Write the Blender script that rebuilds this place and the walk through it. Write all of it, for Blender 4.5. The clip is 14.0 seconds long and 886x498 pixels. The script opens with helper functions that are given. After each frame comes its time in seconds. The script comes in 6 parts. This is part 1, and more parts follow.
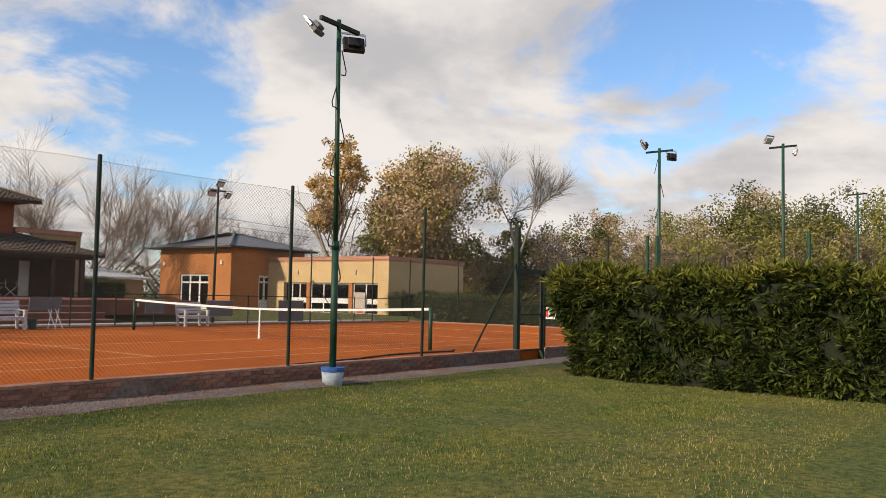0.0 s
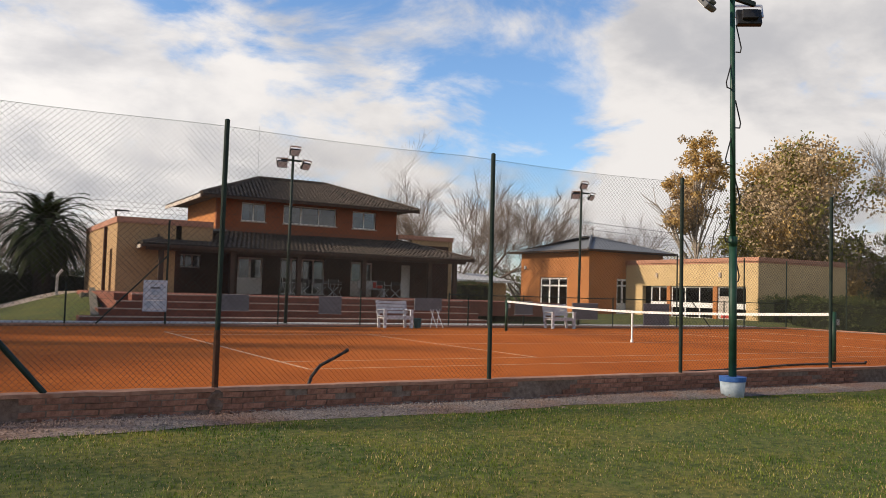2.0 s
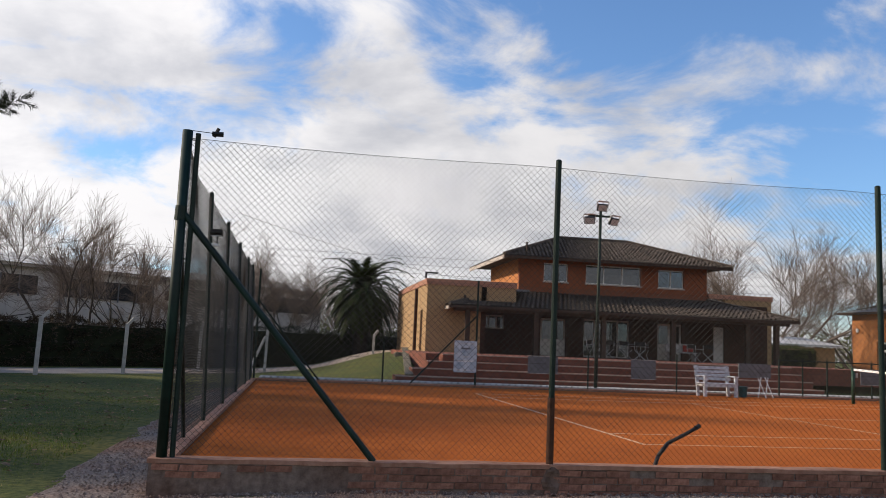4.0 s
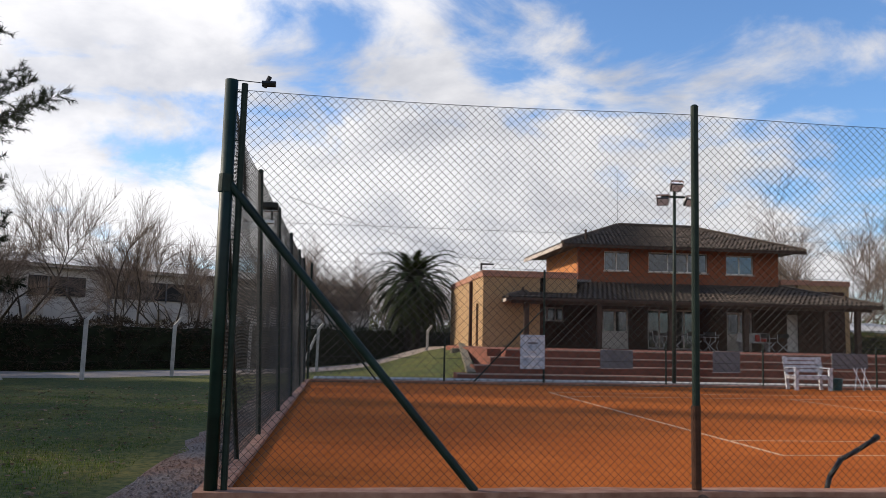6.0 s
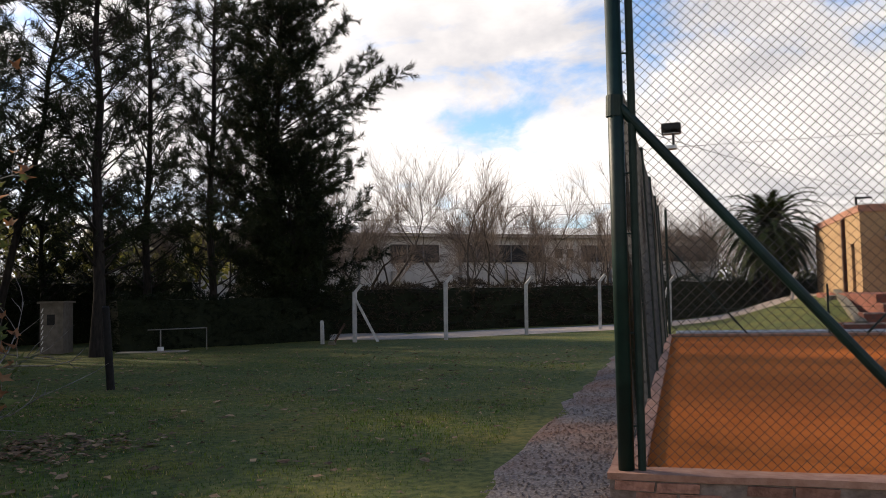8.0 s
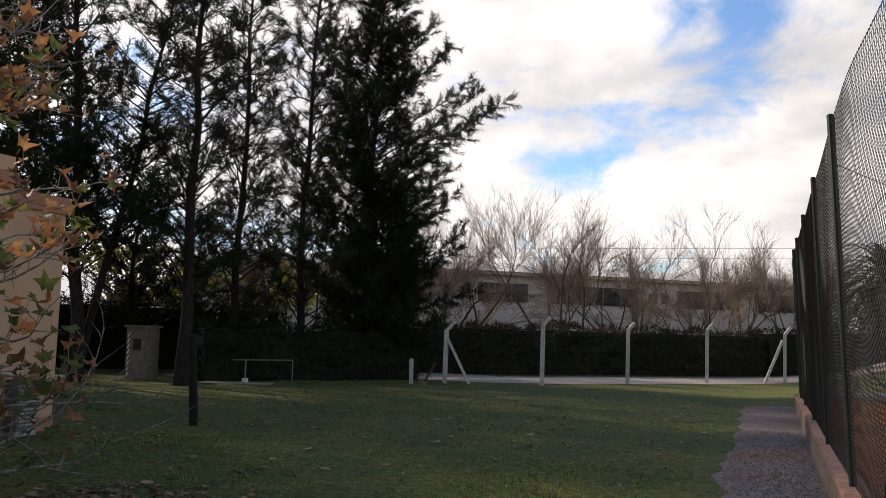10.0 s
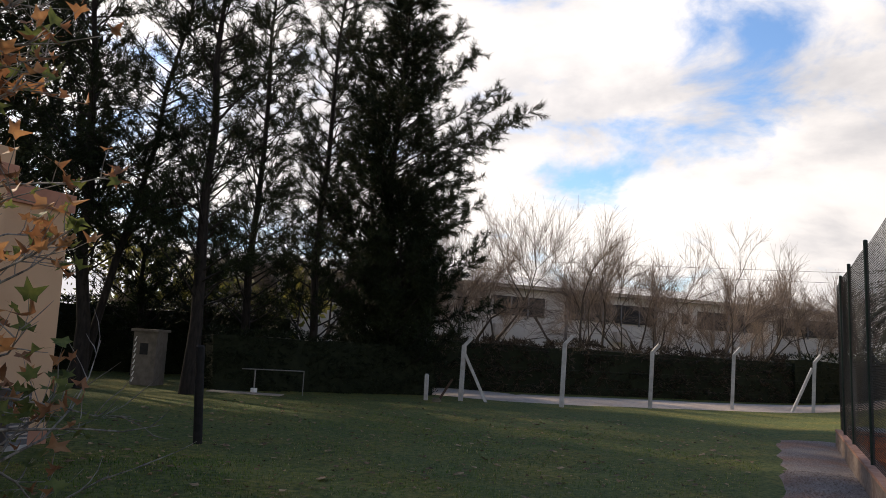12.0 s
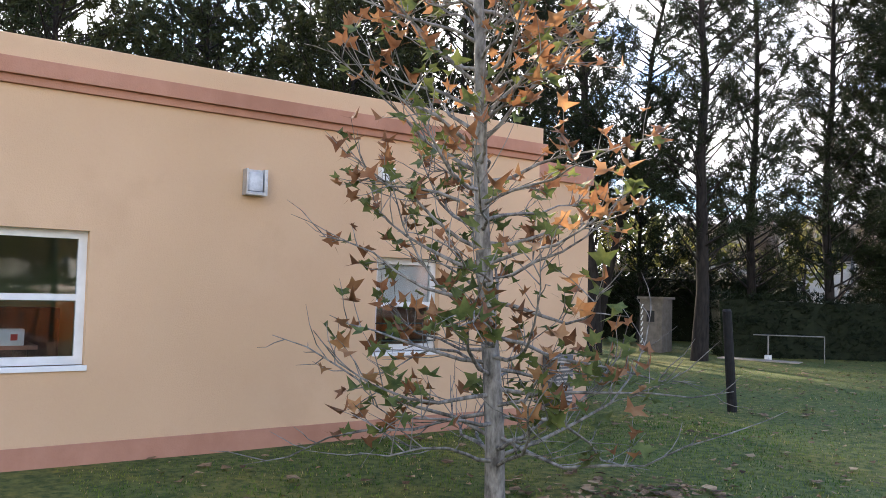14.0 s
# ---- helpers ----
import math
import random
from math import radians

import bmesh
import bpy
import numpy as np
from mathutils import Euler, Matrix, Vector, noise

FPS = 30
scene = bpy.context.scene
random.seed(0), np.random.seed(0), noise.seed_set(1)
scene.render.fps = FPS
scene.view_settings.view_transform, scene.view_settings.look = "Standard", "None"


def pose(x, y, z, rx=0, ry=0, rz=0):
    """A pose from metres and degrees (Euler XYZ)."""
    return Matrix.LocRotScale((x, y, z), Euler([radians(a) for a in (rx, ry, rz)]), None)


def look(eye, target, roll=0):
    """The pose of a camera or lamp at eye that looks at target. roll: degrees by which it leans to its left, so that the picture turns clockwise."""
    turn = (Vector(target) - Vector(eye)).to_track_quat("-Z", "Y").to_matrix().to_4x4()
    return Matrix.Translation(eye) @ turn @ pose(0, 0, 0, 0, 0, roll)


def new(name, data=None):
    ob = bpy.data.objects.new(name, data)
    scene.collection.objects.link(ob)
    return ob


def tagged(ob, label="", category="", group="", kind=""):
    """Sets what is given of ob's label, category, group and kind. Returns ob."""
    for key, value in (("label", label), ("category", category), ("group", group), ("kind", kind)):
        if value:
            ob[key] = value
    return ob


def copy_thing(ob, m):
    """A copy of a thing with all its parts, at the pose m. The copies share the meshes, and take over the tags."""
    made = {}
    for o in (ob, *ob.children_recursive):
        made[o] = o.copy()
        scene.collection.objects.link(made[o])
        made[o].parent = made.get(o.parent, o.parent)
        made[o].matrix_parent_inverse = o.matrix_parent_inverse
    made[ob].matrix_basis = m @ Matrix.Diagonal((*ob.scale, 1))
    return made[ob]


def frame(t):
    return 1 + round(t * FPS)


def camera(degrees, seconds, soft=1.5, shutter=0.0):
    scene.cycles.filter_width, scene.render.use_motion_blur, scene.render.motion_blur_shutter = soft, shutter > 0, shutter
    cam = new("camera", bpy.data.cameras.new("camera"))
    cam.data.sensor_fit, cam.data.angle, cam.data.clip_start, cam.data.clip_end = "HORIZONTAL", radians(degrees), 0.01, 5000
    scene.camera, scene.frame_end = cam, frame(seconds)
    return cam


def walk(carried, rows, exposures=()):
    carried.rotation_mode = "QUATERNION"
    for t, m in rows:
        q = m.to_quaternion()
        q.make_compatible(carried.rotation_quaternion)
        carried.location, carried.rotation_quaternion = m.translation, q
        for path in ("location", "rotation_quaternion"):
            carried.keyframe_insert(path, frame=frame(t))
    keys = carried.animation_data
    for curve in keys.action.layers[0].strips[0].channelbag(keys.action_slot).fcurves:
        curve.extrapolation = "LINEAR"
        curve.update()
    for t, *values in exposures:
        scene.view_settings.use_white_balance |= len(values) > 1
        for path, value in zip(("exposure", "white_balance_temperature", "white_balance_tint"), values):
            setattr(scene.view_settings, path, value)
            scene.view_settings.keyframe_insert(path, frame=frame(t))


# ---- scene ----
cam = camera(56.1, 14.0, soft=0.7)

PATH = [
    (0, (-4.908, -13.669, 1.343), (-3.302, -12.482, 1.459), 1.2),
    (0.5, (-4.883, -13.548, 1.32), (-3.527, -12.083, 1.434), 2.0),
    (1, (-4.848, -13.286, 1.294), (-3.609, -11.72, 1.4), 1.8),
    (1.5, (-4.84, -12.9, 1.287), (-3.666, -11.285, 1.399), 1.4),
    (2, (-4.816, -12.573, 1.266), (-3.822, -10.841, 1.372), 1.6),
    (2.5, (-4.844, -12.247, 1.252), (-3.973, -10.449, 1.352), 1.8),
    (3, (-4.919, -11.872, 1.259), (-4.153, -10.027, 1.354), 1.1),
    (3.5, (-4.902, -11.563, 1.245), (-4.443, -9.63, 1.476), 1.8),
    (4, (-4.841, -11.104, 1.249), (-4.506, -9.146, 1.479), 2.4),
    (4.2, (-4.846, -10.932, 1.238), (-4.526, -8.972, 1.476), 2.3),
    (6.5, (-5.193, -8.836, 1.26), (-5.043, -6.852, 1.459), 0.1),
    (7, (-5.327, -8.535, 1.248), (-5.566, -6.557, 1.428), 1.0),
    (7.5, (-5.527, -8.432, 1.25), (-6.019, -6.499, 1.401), 0.6),
    (8, (-5.665, -8.14, 1.23), (-6.213, -6.219, 1.339), -1.3),
    (8.5, (-5.868, -7.90, 1.235), (-6.451, -5.99, 1.347), -0.4),
    (9, (-6.169, -7.468, 1.236), (-6.818, -5.581, 1.373), 0.3),
    (11.5, (-7.202, -6.315, 1.399), (-7.968, -4.484, 1.652), 2.5),
    (12, (-7.304, -6.06, 1.428), (-8.058, -4.221, 1.651), 3.5),
    (12.5, (-7.475, -5.955, 1.397), (-8.232, -4.112, 1.577), 4.0),
    (13, (-7.753, -5.986, 1.321), (-8.689, -4.226, 1.482), -0.2),
    (13.5, (-7.936, -6.076, 1.311), (-9.317, -4.635, 1.434), 0.7),
    (14, (-8.064, -6.061, 1.347), (-9.686, -4.896, 1.444), 1.5),
]
EXPOSURES = [(0, 0.12, 7150, 13), (2, 0.13, 6950, 12), (4, 0.0, 6600, 12), (6.5, 0.12, 6500, 12), (8, 0.25, 7100, 14), (9, 0.2, 7100, 14), (12.5, 0.3, 7200, 14), (13, 0.6, 7250, 15), (13.5, 1.5, 7150, 15), (14, 2.1, 6750, 13)]

walk(cam, [(t, look(eye, target, roll)) for t, eye, target, roll in PATH], EXPOSURES)

# ---------- sky, sun ----------
SUN_EL, SUN_YAW = radians(28), radians(73)          # yaw to the left of +Y
sun_dir = Vector((-math.sin(SUN_YAW) * math.cos(SUN_EL), math.cos(SUN_YAW) * math.cos(SUN_EL), math.sin(SUN_EL)))
sun = new("sun", bpy.data.lights.new("sun", "SUN"))
sun.data.energy, sun.data.angle, sun.data.color = 5.0, radians(3.5), (1.0, 0.87, 0.70)
sun.matrix_world = look(sun_dir * 60, (0, 0, 0))

world = bpy.data.worlds.new("world")
scene.world = world
world.use_nodes = True
wn, wl = world.node_tree.nodes, world.node_tree.links
wn.clear()


def wmath(op, a, b=None):
    n = wn.new("ShaderNodeMath")
    n.operation = op
    for i, v in enumerate((a, b)):
        if v is None:
            continue
        if isinstance(v, (int, float)):
            n.inputs[i].default_value = v
        else:
            wl.new(v, n.inputs[i])
    return n.outputs[0]


sky = wn.new("ShaderNodeTexSky")
sky.sky_type, sky.sun_disc = "NISHITA", False
sky.sun_elevation, sky.sun_rotation = SUN_EL, -SUN_YAW
sky.air_density, sky.dust_density, sky.ozone_density = 1.0, 0.6, 1.6
coord = wn.new("ShaderNodeTexCoord")
split = wn.new("ShaderNodeSeparateXYZ")
wl.new(coord.outputs["Generated"], split.inputs[0])
up = wmath("ADD", wmath("MAXIMUM", split.outputs[2], 0.0), 0.30)
flat = wn.new("ShaderNodeCombineXYZ")
wl.new(wmath("DIVIDE", split.outputs[0], up), flat.inputs[0])
wl.new(wmath("DIVIDE", split.outputs[1], up), flat.inputs[1])
flat.inputs[2].default_value = 3.7


def cloud_noise(scale, detail, rough, dist, shift):
    m = wn.new("ShaderNodeMapping")
    m.inputs["Location"].default_value = shift
    wl.new(flat.outputs[0], m.inputs[0])
    n = wn.new("ShaderNodeTexNoise")
    n.inputs["Scale"].default_value, n.inputs["Detail"].default_value = scale, detail
    n.inputs["Roughness"].default_value, n.inputs["Distortion"].default_value = rough, dist
    wl.new(m.outputs[0], n.inputs["Vector"])
    return n.outputs[0]


def wramp(fac, stops):
    r = wn.new("ShaderNodeValToRGB")
    r.color_ramp.interpolation = "EASE"
    while len(r.color_ramp.elements) < len(stops):
        r.color_ramp.elements.new(0.5)
    for e, (at, c) in zip(r.color_ramp.elements, stops):
        e.position, e.color = at, (*c, 1) if len(c) == 3 else c
    wl.new(fac, r.inputs[0])
    return r.outputs[0]


# broken cloud, with a few wider gaps of open sky (bearing from +Y to the right, height, half width in degrees, depth)
def gap(bearing, el, half, depth):
    a, e = radians(bearing), radians(el)
    d = wn.new("ShaderNodeVectorMath")
    d.operation = "DOT_PRODUCT"
    wl.new(coord.outputs["Generated"], d.inputs[0])
    d.inputs[1].default_value = (math.sin(a) * math.cos(e), math.cos(a) * math.cos(e), math.sin(e))
    near = wmath("DIVIDE", wmath("SUBTRACT", d.outputs["Value"], math.cos(radians(half * 1.5))), 1 - math.cos(radians(half * 1.5)))
    return wmath("MULTIPLY", wmath("MAXIMUM", near, 0.0), depth)


body = wmath("ADD", cloud_noise(2.6, 9, 0.58, 0.4, (1.3, 0.4, 0)), 0.065)
for bearing, el, half, depth in ((29, 18, 9, 0.18), (18, 24, 8, 0.14), (38, 13, 4, 0.08), (-4, 22, 4.5, 0.20), (71, 15.5, 6.5, 0.19), (12, 15, 4, 0.08)):
    body = wmath("SUBTRACT", body, gap(bearing, el, half, depth))
# the cloud opens towards the zenith
body = wmath("SUBTRACT", body, wmath("MULTIPLY", wmath("MAXIMUM", wmath("SUBTRACT", split.outputs[2], 0.38), 0.0), 1.0))
cover = wramp(body, [(0.36, (0, 0, 0)), (0.54, (1, 1, 1))])
toward = wn.new("ShaderNodeVectorMath")
toward.operation = "DOT_PRODUCT"
wl.new(coord.outputs["Generated"], toward.inputs[0])
toward.inputs[1].default_value = sun_dir
glow = wmath("ADD", wmath("MULTIPLY", wmath("MAXIMUM", toward.outputs["Value"], 0.0), 0.42), 0.82)
shade = wramp(cloud_noise(1.7, 7, 0.55, 0.2, (4.1, 2.2, 1)), [(0.34, (5.7, 5.95, 6.5)), (0.58, (9.4, 9.45, 9.6))])


def wmix(kind, fac, a, b):
    n = wn.new("ShaderNodeMix")
    n.data_type, n.blend_type = "RGBA", kind
    for i, v in ((0, fac), (6, a), (7, b)):
        if isinstance(v, (int, float)):
            n.inputs[i].default_value = v
        elif isinstance(v, tuple):
            n.inputs[i].default_value = v
        else:
            wl.new(v, n.inputs[i])
    return n.outputs[2]


glow3 = wn.new("ShaderNodeCombineColor")
for i in range(3):
    wl.new(glow, glow3.inputs[i])
clouds = wmix("MULTIPLY", 1.0, shade, glow3.outputs[0])
blue = wmix("MULTIPLY", 1.0, sky.outputs[0], (1.1, 1.45, 1.82, 1))
colour = wmix("MIX", cover, blue, clouds)
back = wn.new("ShaderNodeBackground")
back.inputs[1].default_value = 0.1
wl.new(colour, back.inputs[0])
wout = wn.new("ShaderNodeOutputWorld")
wl.new(back.outputs[0], wout.inputs[0])

# ---------- materials ----------
def material(name, dark, light, scale=6.0, rough=0.85, bump=0.15, grain=None, metal=0.0, big=None, bigscale=0.4, each=0.0, spec=0.3, leaf=False, stretch=(1, 1, 1)):
    """A surface that varies between two colours at a fine scale and is stained at a large one."""
    m = bpy.data.materials.new(name)
    m.use_nodes = True
    n, l = m.node_tree.nodes, m.node_tree.links
    b = n["Principled BSDF"]
    tc = n.new("ShaderNodeTexCoord")
    mp = n.new("ShaderNodeMapping")
    mp.inputs["Scale"].default_value = stretch
    l.new(tc.outputs["Object"], mp.inputs[0])

    def noise_at(s, d):
        t = n.new("ShaderNodeTexNoise")
        t.inputs["Scale"].default_value, t.inputs["Detail"].default_value, t.inputs["Roughness"].default_value = s, d, 0.6
        l.new(mp.outputs[0], t.inputs["Vector"])
        return t.outputs[0]

    def ramp(fac, a, c, lo=0.35, hi=0.65):
        r = n.new("ShaderNodeValToRGB")
        r.color_ramp.elements[0].position, r.color_ramp.elements[1].position = lo, hi
        r.color_ramp.elements[0].color, r.color_ramp.elements[1].color = (*a, 1), (*c, 1)
        l.new(fac, r.inputs[0])
        return r.outputs[0]

    def mixed(kind, fac, a, c):
        x = n.new("ShaderNodeMix")
        x.data_type, x.blend_type = "RGBA", kind
        for i, v in ((0, fac), (6, a), (7, c)):
            if isinstance(v, (int, float)):
                x.inputs[i].default_value = v
            elif isinstance(v, tuple):
                x.inputs[i].default_value = (*v, 1)
            else:
                l.new(v, x.inputs[i])
        return x.outputs[2]

    fine = noise_at(scale, 5)
    col = ramp(fine, dark, light)
    if big:
        f = ramp(noise_at(bigscale, 4), (0, 0, 0), (1, 1, 1), 0.45, 0.68)
        col = mixed("MIX", f, col, mixed("MULTIPLY", 1.0, col, big))
    if each:
        info = n.new("ShaderNodeObjectInfo" if not leaf else "ShaderNodeNewGeometry")
        r = info.outputs["Random" if not leaf else "Random Per Island"]
        v = n.new("ShaderNodeMapRange")
        v.inputs[3].default_value, v.inputs[4].default_value = 1 - each, 1 + each
        l.new(r, v.inputs[0])
        comb = n.new("ShaderNodeCombineColor")
        for i in range(3):
            l.new(v.outputs[0], comb.inputs[i])
        col = mixed("MULTIPLY", 1.0, col, comb.outputs[0])
    l.new(col, b.inputs["Base Color"])
    b.inputs["Roughness"].default_value, b.inputs["Metallic"].default_value = rough, metal
    b.inputs["Specular IOR Level"].default_value = spec
    if bump:
        bp = n.new("ShaderNodeBump")
        bp.inputs["Strength"].default_value, bp.inputs["Distance"].default_value = bump, 0.02
        l.new(noise_at(grain or scale * 4, 4), bp.inputs["Height"])
        l.new(bp.outputs[0], b.inputs["Normal"])
    return m


def leafy(name, dark, light, each=0.35, through_light=0.35, scale=0.6):
    """Foliage: light also passes through the leaf; clumps differ."""
    m = material(name, dark, light, scale=scale, rough=0.6, bump=0, each=each, leaf=True, spec=0.08)
    n, l = m.node_tree.nodes, m.node_tree.links
    b, out = n["Principled BSDF"], n["Material Output"]
    tr, mx = n.new("ShaderNodeBsdfTranslucent"), n.new("ShaderNodeMixShader")
    l.new(b.inputs["Base Color"].links[0].from_socket, tr.inputs[0])
    mx.inputs[0].default_value = through_light
    l.new(b.outputs[0], mx.inputs[1])
    l.new(tr.outputs[0], mx.inputs[2])
    l.new(mx.outputs[0], out.inputs[0])
    return m


M = {}
M["grass"] = material("grass", (0.034, 0.058, 0.010), (0.130, 0.140, 0.034), 11, 0.95, 1.0, 60, big=(1.6, 1.20, 1.05), bigscale=0.8)
M["blade"] = leafy("grass_blade", (0.045, 0.112, 0.009), (0.190, 0.212, 0.040), 0.6, 0.3, 1.6)
M["straw"] = leafy("straw_blade", (0.30, 0.22, 0.09), (0.46, 0.36, 0.17), 0.4, 0.3, 0.7)
M["clay"] = material("clay", (0.38, 0.093, 0.013), (0.47, 0.122, 0.020), 3, 0.95, 0.25, 90, big=(0.82, 0.78, 0.76), bigscale=0.25, spec=0.08)
M["chalk"] = material("chalk", (0.48, 0.24, 0.12), (0.66, 0.48, 0.34), 14, 0.95, 0.1)
M["gravel"] = material("gravel", (0.11, 0.085, 0.070), (0.34, 0.28, 0.24), 38, 0.95, 0.9, 55, big=(1.05, 0.70, 0.54), bigscale=0.6)
M["road"] = material("road", (0.36, 0.29, 0.23), (0.48, 0.395, 0.325), 8, 0.95, 0.4, 60, big=(0.85, 0.84, 0.82))
M["mortar"] = material("mortar", (0.14, 0.105, 0.085), (0.26, 0.20, 0.165), 12, 0.95, 0.6, 40, big=(0.7, 0.6, 0.55), bigscale=1.2)
M["brick"] = material("brick", (0.20, 0.095, 0.065), (0.34, 0.17, 0.12), 18, 0.95, 0.6, 60, each=0.3)
M["kerbcap"] = material("kerb_cap", (0.30, 0.15, 0.10), (0.42, 0.24, 0.17), 9, 0.95, 0.5, 50, big=(0.75, 0.72, 0.7), bigscale=1.0)
M["green"] = material("green_paint", (0.008, 0.040, 0.022), (0.014, 0.062, 0.036), 7, 0.5, 0.1, 30, big=(0.7, 0.6, 0.6), bigscale=2.0, spec=0.35)
M["dkgreen"] = material("dark_green_paint", (0.008, 0.018, 0.013), (0.017, 0.032, 0.024), 9, 0.6, 0.1, 30, spec=0.25)
M["corner"] = material("deep_green_enamel", (0.004, 0.018, 0.014), (0.008, 0.030, 0.024), 7, 0.5, 0.1, 30, big=(0.7, 0.6, 0.6), bigscale=2.0, spec=0.3)
M["rustpost"] = material("rusty_paint", (0.05, 0.022, 0.012), (0.09, 0.04, 0.022), 12, 0.8, 0.3, 40)
M["wire"] = material("dull_dark_wire", (0.034, 0.034, 0.032), (0.064, 0.063, 0.058), 20, 0.75, 0, spec=0.15)
M["orange"] = material("orange_plaster", (0.40, 0.155, 0.052), (0.46, 0.185, 0.065), 2.5, 0.92, 0.2, 70, big=(0.88, 0.86, 0.85), bigscale=0.7)
# clubhouse walls out of the sun: the shade put into a darker red-brown
M["club"] = material("shaded_club_plaster", (0.215, 0.070, 0.034), (0.265, 0.088, 0.043), 2.5, 0.92, 0.2, 70, big=(0.88, 0.86, 0.85), bigscale=0.7)
M["beige"] = material("beige_plaster", (0.56, 0.40, 0.205), (0.62, 0.45, 0.24), 2.5, 0.92, 0.2, 70, big=(0.90, 0.88, 0.86), bigscale=0.6)
M["wing"] = material("tan_plaster", (0.40, 0.255, 0.130), (0.45, 0.29, 0.15), 2.5, 0.92, 0.2, 70, big=(0.90, 0.87, 0.85), bigscale=0.6)
M["hut"] = material("sand_plaster", (0.60, 0.395, 0.245), (0.66, 0.445, 0.28), 1.6, 0.93, 0.25, 80, big=(0.91, 0.90, 0.88), bigscale=0.8)
M["band"] = material("terracotta_band", (0.42, 0.205, 0.135), (0.48, 0.245, 0.165), 3, 0.92, 0.2, 60, big=(0.88, 0.86, 0.85), bigscale=1.1)
M["tile"] = material("roof_tile", (0.050, 0.038, 0.029), (0.110, 0.084, 0.064), 4, 0.85, 0.3, 30, each=0.25, leaf=True)
M["slate"] = material("grey_roof", (0.13, 0.14, 0.145), (0.19, 0.20, 0.205), 3, 0.7, 0.2, 30)
M["wood"] = material("dark_wood", (0.035, 0.020, 0.014), (0.075, 0.043, 0.028), 6, 0.7, 0.2, 30, stretch=(1, 1, 0.2))
M["fascia"] = material("pale_fascia", (0.42, 0.36, 0.31), (0.52, 0.45, 0.39), 6, 0.8, 0.1)
M["white"] = material("white_paint", (0.70, 0.70, 0.69), (0.80, 0.80, 0.79), 5, 0.6, 0.1, 30, big=(0.88, 0.87, 0.85), bigscale=1.5)
M["whitewood"] = material("weathered_white_wood", (0.46, 0.47, 0.50), (0.68, 0.69, 0.71), 9, 0.75, 0.3, 40, big=(0.72, 0.72, 0.72), bigscale=3)
M["concrete"] = material("concrete", (0.40, 0.39, 0.37), (0.52, 0.51, 0.49), 7, 0.9, 0.4, 50, big=(0.75, 0.74, 0.72), bigscale=1.6)
M["redstep"] = material("red_terrace_paint", (0.19, 0.070, 0.045), (0.27, 0.10, 0.065), 4, 0.9, 0.3, 40, big=(0.75, 0.72, 0.7), bigscale=0.9)
M["stepedge"] = material("worn_step_edge", (0.36, 0.26, 0.20), (0.50, 0.39, 0.31), 6, 0.9, 0.3, 40)
M["grey"] = material("grey_sheet", (0.115, 0.12, 0.13), (0.155, 0.16, 0.17), 4, 0.75, 0.1)
M["black"] = material("black_plastic", (0.010, 0.010, 0.011), (0.022, 0.022, 0.023), 8, 0.5, 0.1)
M["blackpost"] = material("tarred_wood", (0.006, 0.006, 0.006), (0.016, 0.015, 0.014), 9, 0.8, 0.3, 40)
M["metal"] = material("aluminium", (0.42, 0.43, 0.44), (0.55, 0.56, 0.57), 12, 0.4, 0.1, metal=0.7)
M["blue"] = material("blue_paint", (0.03, 0.10, 0.32), (0.05, 0.15, 0.42), 9, 0.6, 0.1)
M["teal"] = material("dark_teal_plastic", (0.015, 0.06, 0.065), (0.03, 0.09, 0.095), 9, 0.5, 0.1)
M["bucket"] = material("pale_blue_concrete", (0.34, 0.42, 0.48), (0.48, 0.55, 0.60), 9, 0.85, 0.3, 40, big=(0.75, 0.75, 0.75), bigscale=3)
M["poster"] = material("faded_poster", (0.30, 0.38, 0.48), (0.62, 0.66, 0.70), 5, 0.7, 0.05)
M["red"] = material("red_paint", (0.45, 0.04, 0.03), (0.55, 0.06, 0.045), 8, 0.6, 0.1)
M["netcloth"] = material("net_cord", (0.02, 0.022, 0.02), (0.035, 0.037, 0.035), 10, 0.9, 0)
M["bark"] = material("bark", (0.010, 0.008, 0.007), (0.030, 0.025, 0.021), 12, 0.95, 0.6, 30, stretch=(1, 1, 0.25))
M["dullpipe"] = material("dull_galvanised_pipe", (0.16, 0.155, 0.145), (0.26, 0.25, 0.235), 12, 0.6, 0.1)
M["palebark"] = material("pale_bark", (0.22, 0.185, 0.15), (0.38, 0.325, 0.27), 9, 0.95, 0.4, 30, stretch=(1, 1, 0.3))
M["limebark"] = material("grey_brown_bark", (0.045, 0.037, 0.031), (0.095, 0.080, 0.068), 9, 0.95, 0.4, 30, stretch=(1, 1, 0.3))
M["twigbark"] = material("brown_twig_bark", (0.12, 0.092, 0.075), (0.22, 0.17, 0.14), 9, 0.95, 0.4, 30, stretch=(1, 1, 0.3))
M["greybark"] = material("grey_bark", (0.085, 0.078, 0.068), (0.32, 0.30, 0.27), 16, 0.95, 0.6, 40, stretch=(1, 1, 0.4))
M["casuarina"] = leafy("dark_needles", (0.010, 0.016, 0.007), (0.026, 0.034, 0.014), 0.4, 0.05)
M["hedge"] = leafy("hedge_leaf", (0.020, 0.036, 0.009), (0.074, 0.090, 0.020), 0.65, 0.18, 1.4)
# near-black core: the shade between the sprays put into the colour
M["hedgecore"] = material("hedge_inner_shade", (0.008, 0.012, 0.005), (0.016, 0.022, 0.009), 6, 0.95, 0.3)
